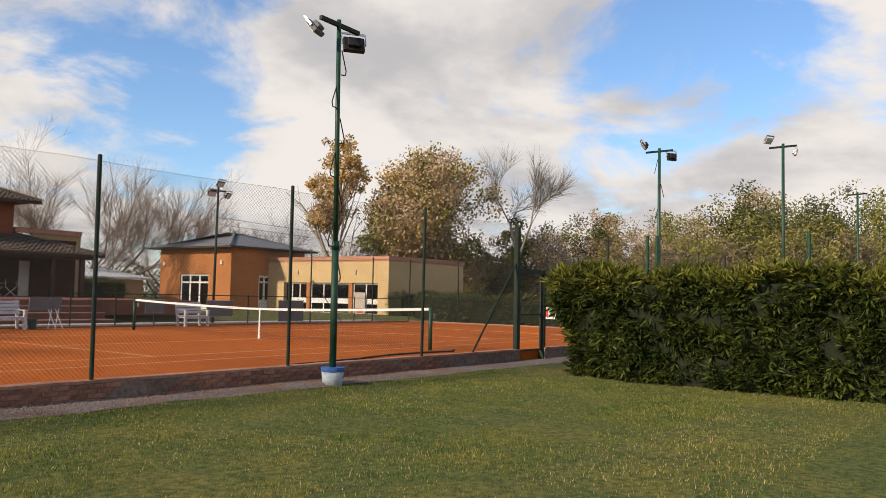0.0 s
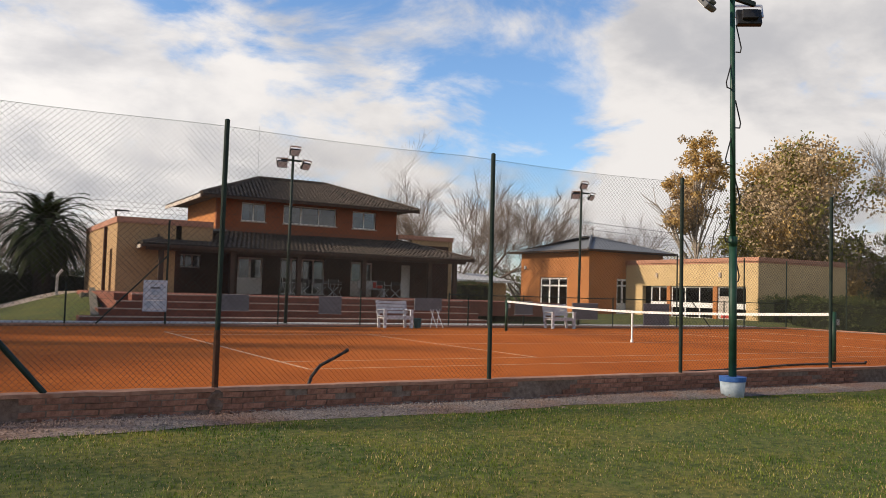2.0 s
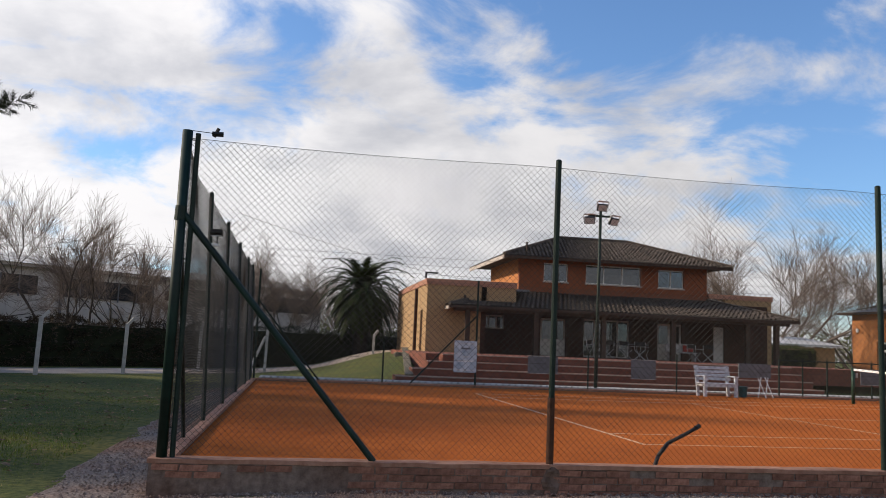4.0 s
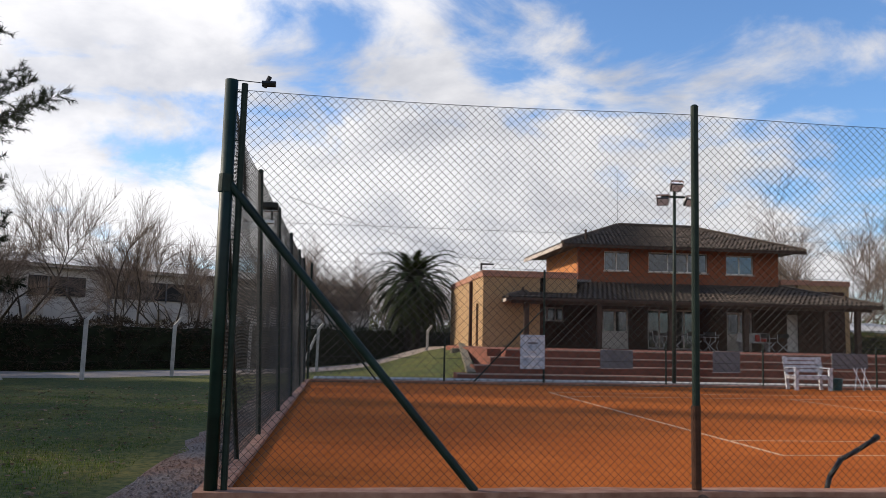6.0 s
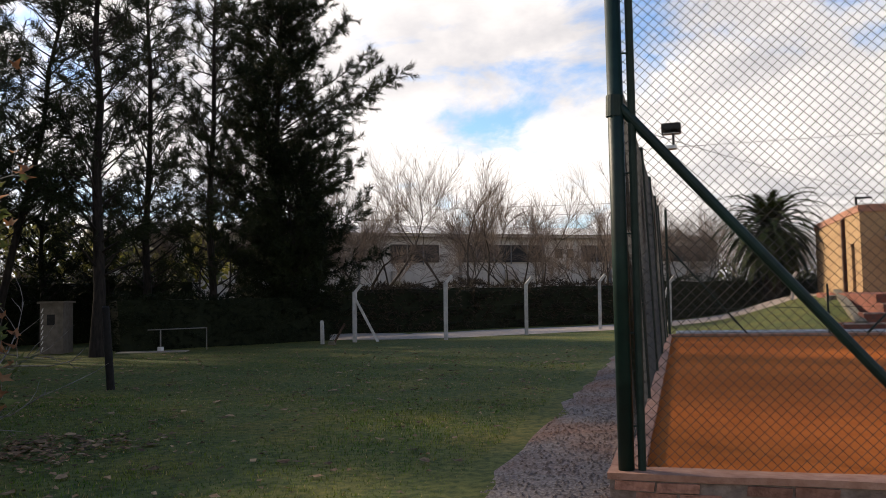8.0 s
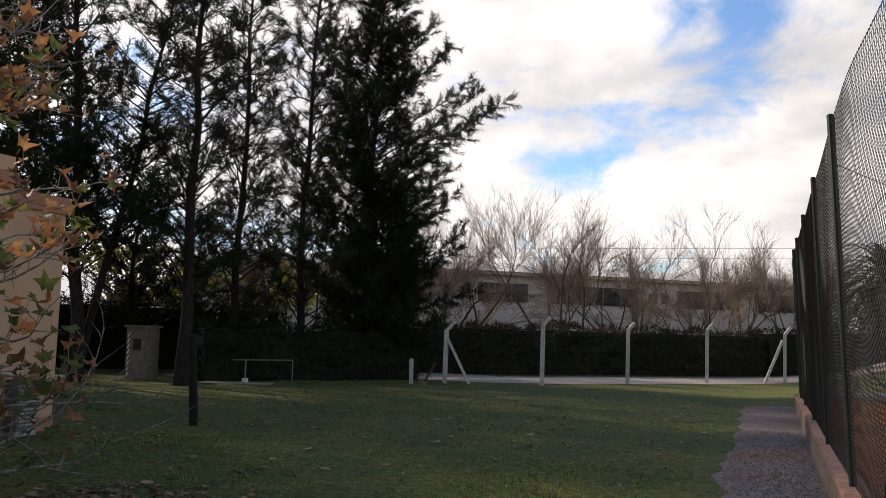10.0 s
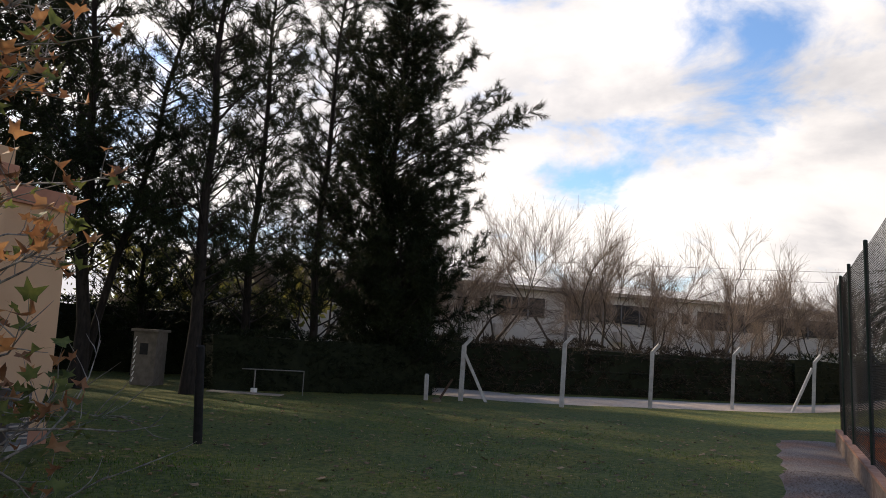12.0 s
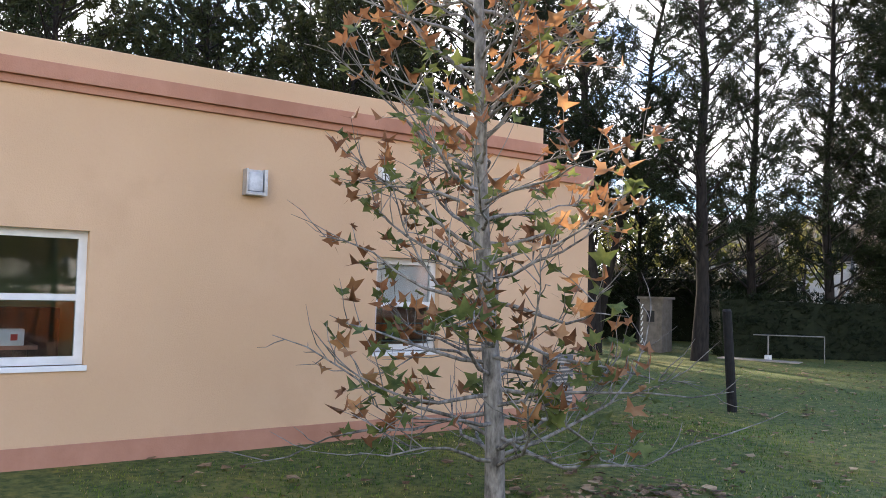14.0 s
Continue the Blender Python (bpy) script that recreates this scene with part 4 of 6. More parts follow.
def limb(V, F, pts, radii, n):
    """A tapered bent tube through pts."""
    k = len(V)
    for i, p in enumerate(pts):
        d = (pts[min(i + 1, len(pts) - 1)] - pts[max(i - 1, 0)]).normalized()
        s = d.cross(Vector((0.31, 0.87, 0.2))).normalized()
        u = d.cross(s)
        for j in range(n):
            w = 2 * math.pi * j / n
            V.append(p + (s * math.cos(w) + u * math.sin(w)) * radii[i])
    for i in range(len(pts) - 1):
        for j in range(n):
            a, b = k + i * n + j, k + i * n + (j + 1) % n
            F.append((a, b, b + n, a + n))


def bend(rng, p, d, L, steps, wobble, lift):
    pts = [Vector(p)]
    d = Vector(d)
    for _ in range(steps):
        d = (d + rvec(rng) * wobble + Vector((0, 0, lift))).normalized()
        pts.append(pts[-1] + d * (L / steps))
    return pts, d


def branching(V, F, ends, rng, p, d, L, r, depth, kids=3, spread=0.55, ratio=0.7, wobble=0.16, lift=0.06, rmin=0.006):
    pts, dd = bend(rng, p, d, L, 3 if depth > 1 else 2, wobble, lift)
    r1 = max(rmin, r * 0.62)
    limb(V, F, pts, [r + (r1 - r) * i / (len(pts) - 1) for i in range(len(pts))], 7 if r > 0.08 else (4 if r > 0.02 else 3))
    if depth == 0:
        ends.append((pts[-1], dd))
        return
    for k in range(kids if depth < 4 else max(2, kids - 1)):
        at = pts[-1] if k == 0 else pts[rng.randint(1, len(pts) - 1)]
        side = rvec(rng)
        side = (side - dd * side.dot(dd)).normalized()
        nd = (dd + side * spread * rng.uniform(0.6, 1.35)).normalized()
        branching(V, F, ends, rng, at, nd, L * ratio * rng.uniform(0.75, 1.15), r1 * (0.95 if k == 0 else 0.72), depth - 1, kids, spread, ratio, wobble, lift, rmin)
    if depth <= 2:
        ends.append((pts[-1], dd))
        ends.append((pts[len(pts) // 2], dd))


def bare_tree(at, height, seed, stems=1, mat="palebark", label="", twigs=5, category="tree", tw=0.007):
    rng = random.Random(seed)
    ob = thing("bare_tree", label or "leafless winter tree with fine upright branches", category, at, "leafless trees")
    V, F, ends = [], [], []
    for s in range(stems):
        a = rng.uniform(0, 6.28)
        a = 6.283 * s / stems + rng.uniform(-.5, .5)
        out = rng.uniform(0.3, 0.8)
        d = Vector((math.cos(a) * out, math.sin(a) * out, 1)) if stems > 1 else Vector((rng.uniform(-.05, .05), rng.uniform(-.05, .05), 1))
        branching(V, F, ends, rng, at, d.normalized(), height * (rng.uniform(0.19, 0.24) if stems > 1 else 0.31), height * (0.0115 if stems > 1 else 0.018), 5, 3, 0.50, 0.83 if stems > 1 else 0.72, 0.07, 0.02, tw)
    tr = new("trunk", mesh_of("trunk", V, F, M[mat], True))
    under(tr, ob)
    V, F = [], []
    for p, d in ends:
        for _ in range(twigs):
            q = p - d * rng.uniform(0, 0.5)
            nd = (d + rvec(rng) * 0.65 + Vector((0, 0, 0.15))).normalized()
            L = height * rng.uniform(0.045, 0.11)
            limb(V, F, [q, q + (nd + Vector((0, 0, 0.1))).normalized() * L], [tw, tw * 0.6], 3)
    tagged(under(new("twig_mass", mesh_of("twig_mass", V, F, M["twigbark" if mat == "limebark" else mat])), ob), kind="stuff")
    return ob


def needles(V, F, rng, a, d, L, n, w, reach):
    """A brush of narrow drooping needles along a twig from a."""
    for _ in range(n):
        q = a + d * L * rng.random() + rvec(rng) * 0.05
        nd = (d * 0.9 + rvec(rng) * 0.85 + Vector((0, 0, -0.10))).normalized()
        s = nd.cross(rvec(rng)).normalized() * w * rng.uniform(0.6, 1.2)
        k = len(V)
        V += [q - s, q + s, q + nd * reach * rng.uniform(0.6, 1.25)]
        F.append((k, k + 1, k + 2))


def casuarina(at, height, seed, low=0.22, width=3.2, branches=80, lean=(0, 0), clumps=9, blades=26, trunk_r=0.15, mat="casuarina", label="", w=0.018, extra=(), thin=0.12):
    """A straight trunk with rising limbs; each limb carries side twigs clothed in short needle brushes. thin: share of bare limbs."""
    rng = random.Random(seed)
    ob = thing("casuarina_tree", label or "tall dark feathery evergreen with a straight trunk", "tree", at, "dark evergreen row")
    V, F = [], []
    top = Vector(at) + Vector((lean[0], lean[1], height))
    tp = [Vector(at).lerp(top, i / 8) + Vector((rng.uniform(-.1, .1), rng.uniform(-.1, .1), 0)) * (i > 0) for i in range(9)]
    limb(V, F, tp, [trunk_r * (1.25 if i == 0 else 1) * (1 - 0.90 * i / 8) for i in range(9)], 9)
    LV, LF = [], []
    todo = []
    for i in range(branches):
        f = low + (0.995 - low) * (i + rng.random()) / branches
        a = i * 2.39996 + rng.uniform(-0.7, 0.7)
        L = width * min(1.0, 1.28 - f) * rng.uniform(0.50, 1.1) * (0.9 + 0.5 * noise.noise((f * 7, a, seed)))
        todo.append((f, a, max(0.5, L), rng.uniform(0.25, 0.95)))
    todo += list(extra)
    for f, a, L, rise in todo:
        i = min(7, int(f * 8))
        b0 = tp[i].lerp(tp[i + 1], f * 8 - i)
        d = Vector((math.cos(a), math.sin(a), rise)).normalized()
        pts, dd = bend(rng, b0, d, L, 4, 0.10, 0.06)
        limb(V, F, pts, [0.034, 0.028, 0.021, 0.014, 0.006], 4)
        if rng.random() < thin and L < 4:
            continue
        n = max(4, int(clumps * (0.35 + L / 2.6)))
        for c in range(n):
            s = 0.30 + 0.70 * (c + rng.random()) / n
            j = min(3, int(s * 4))
            p = pts[j].lerp(pts[j + 1], s * 4 - j)
            td = (dd * 0.9 + rvec(rng) * 0.95 + Vector((0, 0, 0.18))).normalized()
            tl = rng.uniform(0.35, 0.80) * (1.15 - 0.4 * s)
            limb(V, F, [p, p + td * tl], [0.008, 0.004], 3)
            needles(LV, LF, rng, p + td * tl * 0.1, td, tl, blades, w, 0.24)
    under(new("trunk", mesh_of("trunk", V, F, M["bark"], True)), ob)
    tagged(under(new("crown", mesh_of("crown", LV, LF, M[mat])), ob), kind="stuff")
    return ob


def leaf_cards(V, F, rng, p, n, spread, size):
    for _ in range(n):
        c = p + rvec(rng) * spread * rng.random() ** 0.5
        a = rvec(rng)
        b = a.cross(rvec(rng)).normalized()
        s = size * rng.uniform(0.6, 1.3)
        k = len(V)
        V += [c - a * s * 0.5, c + b * s * 0.32, c + a * s * 0.55, c - b * s * 0.32]
        F.append((k, k + 1, k + 2, k + 3))


def crown_tree(at, height, crown, seed, mats, label, name="leafy_tree", size=0.34, clumps=170, per=34, base=0.25, trunk_r=0.3, bark="palebark", shape="dome", density=0.9, group="distant trees"):
    """A trunk with limbs, and clumps of leaves over an uneven crown. crown: radii (x, y)."""
    rng = random.Random(seed)
    ob = thing(name, label, "tree", at, group)
    V, F, ends = [], [], []
    A = Vector(at)
    branching(V, F, ends, rng, A, Vector((0, 0, 1)), height * 0.27, trunk_r, 3, 3, 0.5, 0.70, 0.12, 0.03, 0.02)
    lobes = []
    for i in range(11 if shape != "tall" else 8):
        f = rng.random()
        a = rng.uniform(0, 6.283)
        rr = rng.uniform(0.25, 0.72) * (math.sin(math.pi * min(1, 0.25 + 0.75 * (1 - f))) if shape == "dome" else 0.75)
        c = A + Vector((math.cos(a) * crown[0] * rr, math.sin(a) * crown[1] * rr, height * (base + (1 - base) * (0.12 + 0.72 * f))))
        lobes.append((c, rng.uniform(0.28, 0.48) * crown[0], rng.uniform(0.24, 0.40) * (1 - base) * height * (0.62 if shape == "dome" else 0.4)))
    lobes.append((A + Vector((0, 0, height * (base + (1 - base) * 0.55))), crown[0] * 0.62, (1 - base) * height * 0.40))
    sets = [([], []) for _ in mats]
    for i in range(clumps):
        c, rh, rv = lobes[rng.randrange(len(lobes))]
        u = rvec(rng)
        p = c + Vector((u.x * rh, u.y * rh, u.z * rv)) * rng.uniform(0.72, 1.04)
        if p.z < at[2] + height * base * 0.7:
            p.z = at[2] + height * base * rng.uniform(0.7, 1.2)
        k = int(len(mats) * (0.5 + 0.5 * noise.noise((p - A) * (2.2 / max(crown))) * 1.9 + rng.uniform(-.12, .12)))
        LV, LF = sets[max(0, min(len(mats) - 1, k))]
        leaf_cards(LV, LF, rng, p, per, 0.16 * crown[0] * rng.uniform(0.7, 1.2), size)
        if rng.random() < 0.25:
            b0 = A + Vector((0, 0, height * rng.uniform(0.25, 0.6)))
            limb(V, F, [b0, b0.lerp(p, 0.6) + rvec(rng) * 0.3, p], [0.09, 0.05, 0.015], 4)
    under(new("trunk", mesh_of("trunk", V, F, M[bark], True)), ob)
    for (LV, LF), m in zip(sets, mats):
        if LF:
            tagged(under(new("crown", mesh_of("crown", LV, LF, M[m])), ob), kind="stuff")
    return ob


G = gz
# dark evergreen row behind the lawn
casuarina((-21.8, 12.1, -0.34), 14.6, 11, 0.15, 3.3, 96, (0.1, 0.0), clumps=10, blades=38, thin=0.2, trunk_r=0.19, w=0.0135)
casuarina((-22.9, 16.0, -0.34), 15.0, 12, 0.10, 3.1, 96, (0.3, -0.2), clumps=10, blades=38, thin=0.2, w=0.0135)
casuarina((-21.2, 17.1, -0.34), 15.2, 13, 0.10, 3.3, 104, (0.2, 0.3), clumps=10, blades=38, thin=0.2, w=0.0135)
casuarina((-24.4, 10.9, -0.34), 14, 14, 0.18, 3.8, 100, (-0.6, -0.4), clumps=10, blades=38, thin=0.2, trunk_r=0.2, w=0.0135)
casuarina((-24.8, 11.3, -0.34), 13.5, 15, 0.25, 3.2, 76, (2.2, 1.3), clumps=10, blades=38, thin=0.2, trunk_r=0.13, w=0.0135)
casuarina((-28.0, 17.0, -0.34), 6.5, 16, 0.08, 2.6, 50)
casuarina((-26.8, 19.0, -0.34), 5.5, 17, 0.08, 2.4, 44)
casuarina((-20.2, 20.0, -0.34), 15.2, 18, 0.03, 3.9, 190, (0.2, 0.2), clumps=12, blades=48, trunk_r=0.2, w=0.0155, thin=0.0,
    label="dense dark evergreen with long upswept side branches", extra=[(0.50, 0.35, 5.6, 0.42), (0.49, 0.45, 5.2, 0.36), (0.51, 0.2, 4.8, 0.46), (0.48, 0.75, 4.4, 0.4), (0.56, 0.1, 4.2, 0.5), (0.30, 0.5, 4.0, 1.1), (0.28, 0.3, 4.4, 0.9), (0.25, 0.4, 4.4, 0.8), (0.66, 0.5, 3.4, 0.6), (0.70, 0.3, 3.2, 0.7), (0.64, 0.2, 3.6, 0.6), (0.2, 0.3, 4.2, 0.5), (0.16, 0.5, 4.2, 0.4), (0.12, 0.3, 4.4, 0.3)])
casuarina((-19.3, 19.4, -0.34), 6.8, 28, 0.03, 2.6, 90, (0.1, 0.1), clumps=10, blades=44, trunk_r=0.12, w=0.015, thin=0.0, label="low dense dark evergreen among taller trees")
# farther rows, with trees added to block low sun from the lawn
for i, (x, y, h) in enumerate(((-48, 7, 15), (-46, 10.6, 16), (-43, 13.6, 17), (-38.5, 13.2, 17), (-52, 1, 16), (-31, 14, 14), (-50, -6, 16), (-30, 6.2, 14), (-32.5, 2.5, 14), (-31, -2, 13.5), (-29, 9.6, 14.5), (-34, -6, 14), (-35, 8.5, 15), (-42, 0, 16), (-40, 4, 16), (-44, 5, 16), (-36, 12, 15), (-41, 10, 16.5), (-37, 4.5, 15.5), (-38, -1, 15.5), (-35, 18.6, 16), (-39.5, 19, 16))):
    casuarina((x, y, -0.34), h, 40 + i, 0.15, 6.0 if 7 <= i < 13 else 4.6, 104 if 7 <= i < 13 else 70, clumps=7, blades=22, w=0.036, thin=0.04, mat="casuarina" if 2 < i < 7 else "pinewood")
# leafy backdrop seen low between the trunks
crown_tree((-36, 25, -0.34), 6.5, (4.5, 4), 71, ["deep", "olive"], "low yellow-green leafy tree behind the evergreens", clumps=90, per=26, base=0.1)
crown_tree((-30, 27, -0.34), 5.5, (4, 4), 72, ["olive", "deep"], "low green leafy tree behind the evergreens", clumps=80, per=26, base=0.1)
crown_tree((-41, 22, -0.34), 7, (5, 4), 73, ["deep", "olive"], "low yellow-green leafy tree behind the evergreens", clumps=90, per=26, base=0.1)


# hedges
def hedge(name, label, p0, p1, thick, height, seed, mat, n, spray=0.16, z=None, blades=5, taper=0.0, tip=""):
    """A clipped hedge along a line: a core coloured dark for the shade inside, and many small sprays on its uneven
    faces.
    """
    rng = random.Random(seed)
    a, b = Vector((*p0, 0)), Vector((*p1, 0))
    L = (b - a).length
    u = (b - a) / L
    v = Vector((-u.y, u.x, 0))
    base = (gz((a.x + b.x) / 2, (a.y + b.y) / 2) if z is None else z) - 0.05
    ob = thing(name, label, "hedge", (a.x, a.y, base))
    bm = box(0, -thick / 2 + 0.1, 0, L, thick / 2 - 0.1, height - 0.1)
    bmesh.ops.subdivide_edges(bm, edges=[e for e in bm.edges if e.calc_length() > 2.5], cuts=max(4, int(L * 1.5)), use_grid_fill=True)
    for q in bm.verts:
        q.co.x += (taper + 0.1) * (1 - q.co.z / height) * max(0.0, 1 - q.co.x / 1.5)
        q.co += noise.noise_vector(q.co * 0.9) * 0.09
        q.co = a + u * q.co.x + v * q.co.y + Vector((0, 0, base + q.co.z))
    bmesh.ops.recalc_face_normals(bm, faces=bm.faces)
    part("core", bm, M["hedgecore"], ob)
    V, F, V2, F2 = [], [], [], []
    areas = [L * height, L * height, L * thick, thick * height, thick * height]
    for _ in range(n):
        k = rng.choices(range(5), areas)[0]
        s, h = rng.uniform(0, L), rng.uniform(0.0, height)
        c = rng.uniform(-thick / 2, thick / 2)
        if k == 0:
            p, nd = (s, -thick / 2, h), -v
        elif k == 1:
            p, nd = (s, thick / 2, h), v
        elif k == 2:
            p, nd = (s, c, height), Vector((0, 0, 1))
        elif k == 3:
            p, nd = (0, c, h), -u
        else:
            p, nd = (L, c, h), u
        q = Vector(p)
        w = a + u * q.x + v * q.y + Vector((0, 0, base + q.z))
        w += nd * (0.28 * noise.noise(w * 0.7) + 0.22 * noise.noise(w * 1.9) + rng.uniform(-0.10, 0.04))
        if spray > 0.25 and noise.noise(w * 1.7 + Vector((0, 0, w.z * 1.5))) < -0.20:
            continue
        w += u * taper * (1 - q.z / height) * max(0.0, 1 - q.x / 1.5)
        # sprays near the top take the colour with the sunlight put in
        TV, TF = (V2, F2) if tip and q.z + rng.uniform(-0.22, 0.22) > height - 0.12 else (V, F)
        # a flat spray: narrow blades fanned about one stem
        stem = (nd * 0.75 + rvec(rng) * 0.7 + Vector((0, 0, 0.1 if spray < 0.25 else -0.05))).normalized()
        flat_to = stem.cross(Vector((0, 0, 1)) + rvec(rng) * 0.6).normalized()
        reach = spray * rng.uniform(0.5, 1.3)
        for j in range(blades):
            f = j / max(1, blades - 1)
            d = (stem + flat_to * (f - 0.5) * 2.0 + rvec(rng) * 0.25).normalized()
            o = w + stem * reach * 0.45 * (1 - abs(2 * f - 1))
            side = d.cross(rvec(rng)).normalized() * spray * rng.uniform(0.05, 0.10)
            l = reach * rng.uniform(0.5, 0.9)
            k0 = len(TV)
            TV += [o - side * 0.5, o + d * l * 0.5 - side, o + d * l, o + d * l * 0.5 + side]
            TF.append((k0, k0 + 1, k0 + 2, k0 + 3))
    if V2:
        tagged(under(new("new_growth", mesh_of("new_growth", V2, F2, M[tip])), ob), "yellow-green top sprays, sunlight put into the colour", kind="stuff")
    tagged(under(new("foliage", mesh_of("foliage", V, F, M[mat])), ob), kind="stuff")
    return ob


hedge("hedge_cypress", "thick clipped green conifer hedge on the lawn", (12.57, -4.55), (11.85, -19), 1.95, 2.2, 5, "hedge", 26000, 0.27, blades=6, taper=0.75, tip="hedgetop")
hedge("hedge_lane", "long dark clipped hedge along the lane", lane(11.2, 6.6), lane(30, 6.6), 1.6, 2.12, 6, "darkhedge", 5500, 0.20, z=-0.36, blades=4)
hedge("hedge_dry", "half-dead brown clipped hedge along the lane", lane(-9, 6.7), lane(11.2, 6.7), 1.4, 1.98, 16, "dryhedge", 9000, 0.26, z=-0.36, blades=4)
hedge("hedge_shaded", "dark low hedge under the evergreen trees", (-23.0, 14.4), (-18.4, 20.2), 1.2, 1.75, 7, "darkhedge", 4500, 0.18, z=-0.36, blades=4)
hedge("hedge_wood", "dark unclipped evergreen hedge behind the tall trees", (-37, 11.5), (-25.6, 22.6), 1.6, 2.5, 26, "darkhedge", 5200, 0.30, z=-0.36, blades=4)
hedge("hedge_court_end", "low untidy green and brown hedge behind the court", (33.2, 16), (33.2, -6), 1.4, 1.6, 10, "deep", 5200, 0.3, z=-0.2, blades=4)
hedge("hedge_annex", "dark green clipped hedge beside the annex", (43.5, 19.3), (34.8, 19.3), 1.2, 1.75, 8, "hedge", 3000, 0.2, z=-0.2, blades=4)
hedge("hedge_shed", "dark hedge beside the clubhouse", (20.8, 35), (27.6, 38), 1.4, 2.2, 9, "deep", 3500, 0.22, z=-0.2, blades=4)

# leafless trees
for i, (s, o, h, k) in enumerate(((-9.5, 10.5, 9.8, 3), (-5.5, 9.8, 8.8, 3), (-2.0, 10.6, 10.8, 3), (2.5, 10.2, 10.4, 3), (6.5, 11.0, 10.2, 3), (10.5, 11, 9.4, 3), (14.5, 12, 9.2, 3), (19, 13.0, 9.2, 3), (24, 13.5, 9.6, 3), (31, 15.0, 9.6, 3))):
    x, y = lane(s, o)
    bare_tree((x, y, -0.4), h * 0.96, 100 + i, k + 1, "limebark", twigs=4, tw=0.0058)
for i, (x, y, h) in enumerate(((29.5, 44, 15), (26.4, 50, 14.5), (38.5, 48, 12.5), (57, 58, 13))):
    bare_tree((x, y, -0.3), h, 120 + i, 5, "twigbark", twigs=4, tw=0.0075)
bare_tree((60.8, 26.4, -0.2), 17.0, 131, 1, "greybark", "tall leafless tree with a dense fine crown", 8, tw=0.010)

# leafy trees beyond the annex
crown_tree((49.2, 38.2, -0.2), 16.9, (3.7, 3.7), 201, ["golden", "tawny", "golden"], "tall golden-brown eucalyptus with an open crown", "eucalyptus", 0.26, 170, 55, 0.38, 0.3, shape="tall")
crown_tree((58.0, 32.9, -0.2), 15.6, (9.3, 9.3), 202, ["golden", "tawny", "olive", "tawny"], "broad mixed golden and olive tree crown", "broad_tree", 0.30, 700, 62, 0.10, 0.5)
crown_tree((57.5, 37.5, -0.2), 8.5, (4.2, 4.2), 203, ["olive", "tawny"], "olive-green tree beside taller trees", "broad_tree", 0.28, 140, 55, 0.1, 0.3)
crown_tree((64.0, 29.5, -0.2), 8.8, (4.4, 4.4), 204, ["deep", "olive"], "dark green tree beside taller trees", "broad_tree", 0.28, 150, 55, 0.08, 0.3)
for i, (deg, dist, h, w, ms) in enumerate(((48, 78, 7.5, 6, ["tawny", "olive"]), (59.5, 84, 8.5, 6, ["deep", "tawny"]), (63, 88, 7.0, 6, ["tawny", "tawny"]), (65.5, 72, 9.0, 5, ["deep", "tawny", "olive"]),
        (68, 78, 10.0, 6, ["olive", "tawny"]), (71, 70, 10.6, 6.2, ["olive", "drab"]), (73.5, 72, 11.3, 6.5, ["tawny", "olive"]), (76, 66, 10.2, 6, ["deep", "olive"]), (79, 70, 10.0, 7, ["olive", "deep"]),
        (82, 66, 8.6, 7, ["deep", "olive"]), (85.5, 74, 8, 7, ["olive", "deep"]), (67, 60, 5.5, 5, ["drab", "tawny"]), (70, 62, 6.5, 5, ["drab", "olive"]), (74.5, 60, 6.2, 5, ["drab", "olive"]), (80, 58, 6, 5, ["olive", "drab"]), (56, 95, 6.5, 7, ["tawny", "deep"]), (89, 70, 7, 7, ["deep", "olive"]))):
    a = radians(deg)
    crown_tree((-5 + math.sin(a) * dist, -13.8 + math.cos(a) * dist, -0.3), h, (w, w), 300 + i, ms, "distant olive and tawny park tree", "park_tree", 0.20, 190, 80, 0.1, 0.3)
# far wooded skyline, joined
rng = random.Random(77)
V, F = [], []
for i in range(1500):
    a = radians(rng.uniform(-75, 140))
    d = rng.uniform(120, 170)
    leaf_cards(V, F, rng, Vector((math.sin(a) * d, math.cos(a) * d, rng.uniform(0, 4.6))), 34, 2.6, 0.6)
tagged(new("far_woods", mesh_of("far_woods", V, F, M["deep"])), "far dark line of woods at the horizon", "woods", kind="stuff")

# palm
palm = thing("date_palm", "large bushy date palm with arching fronds", "palm tree", (-1.1, 38.5, -0.3))
rng = random.Random(9)
V, F = [], []
limb(V, F, [Vector((-1.1, 38.5, -0.3 + 0.85 * i)) for i in range(6)], [0.55, 0.48, 0.46, 0.5, 0.6, 0.45], 12)
under(new("trunk", mesh_of("trunk", V, F, M["bark"], True)), palm)
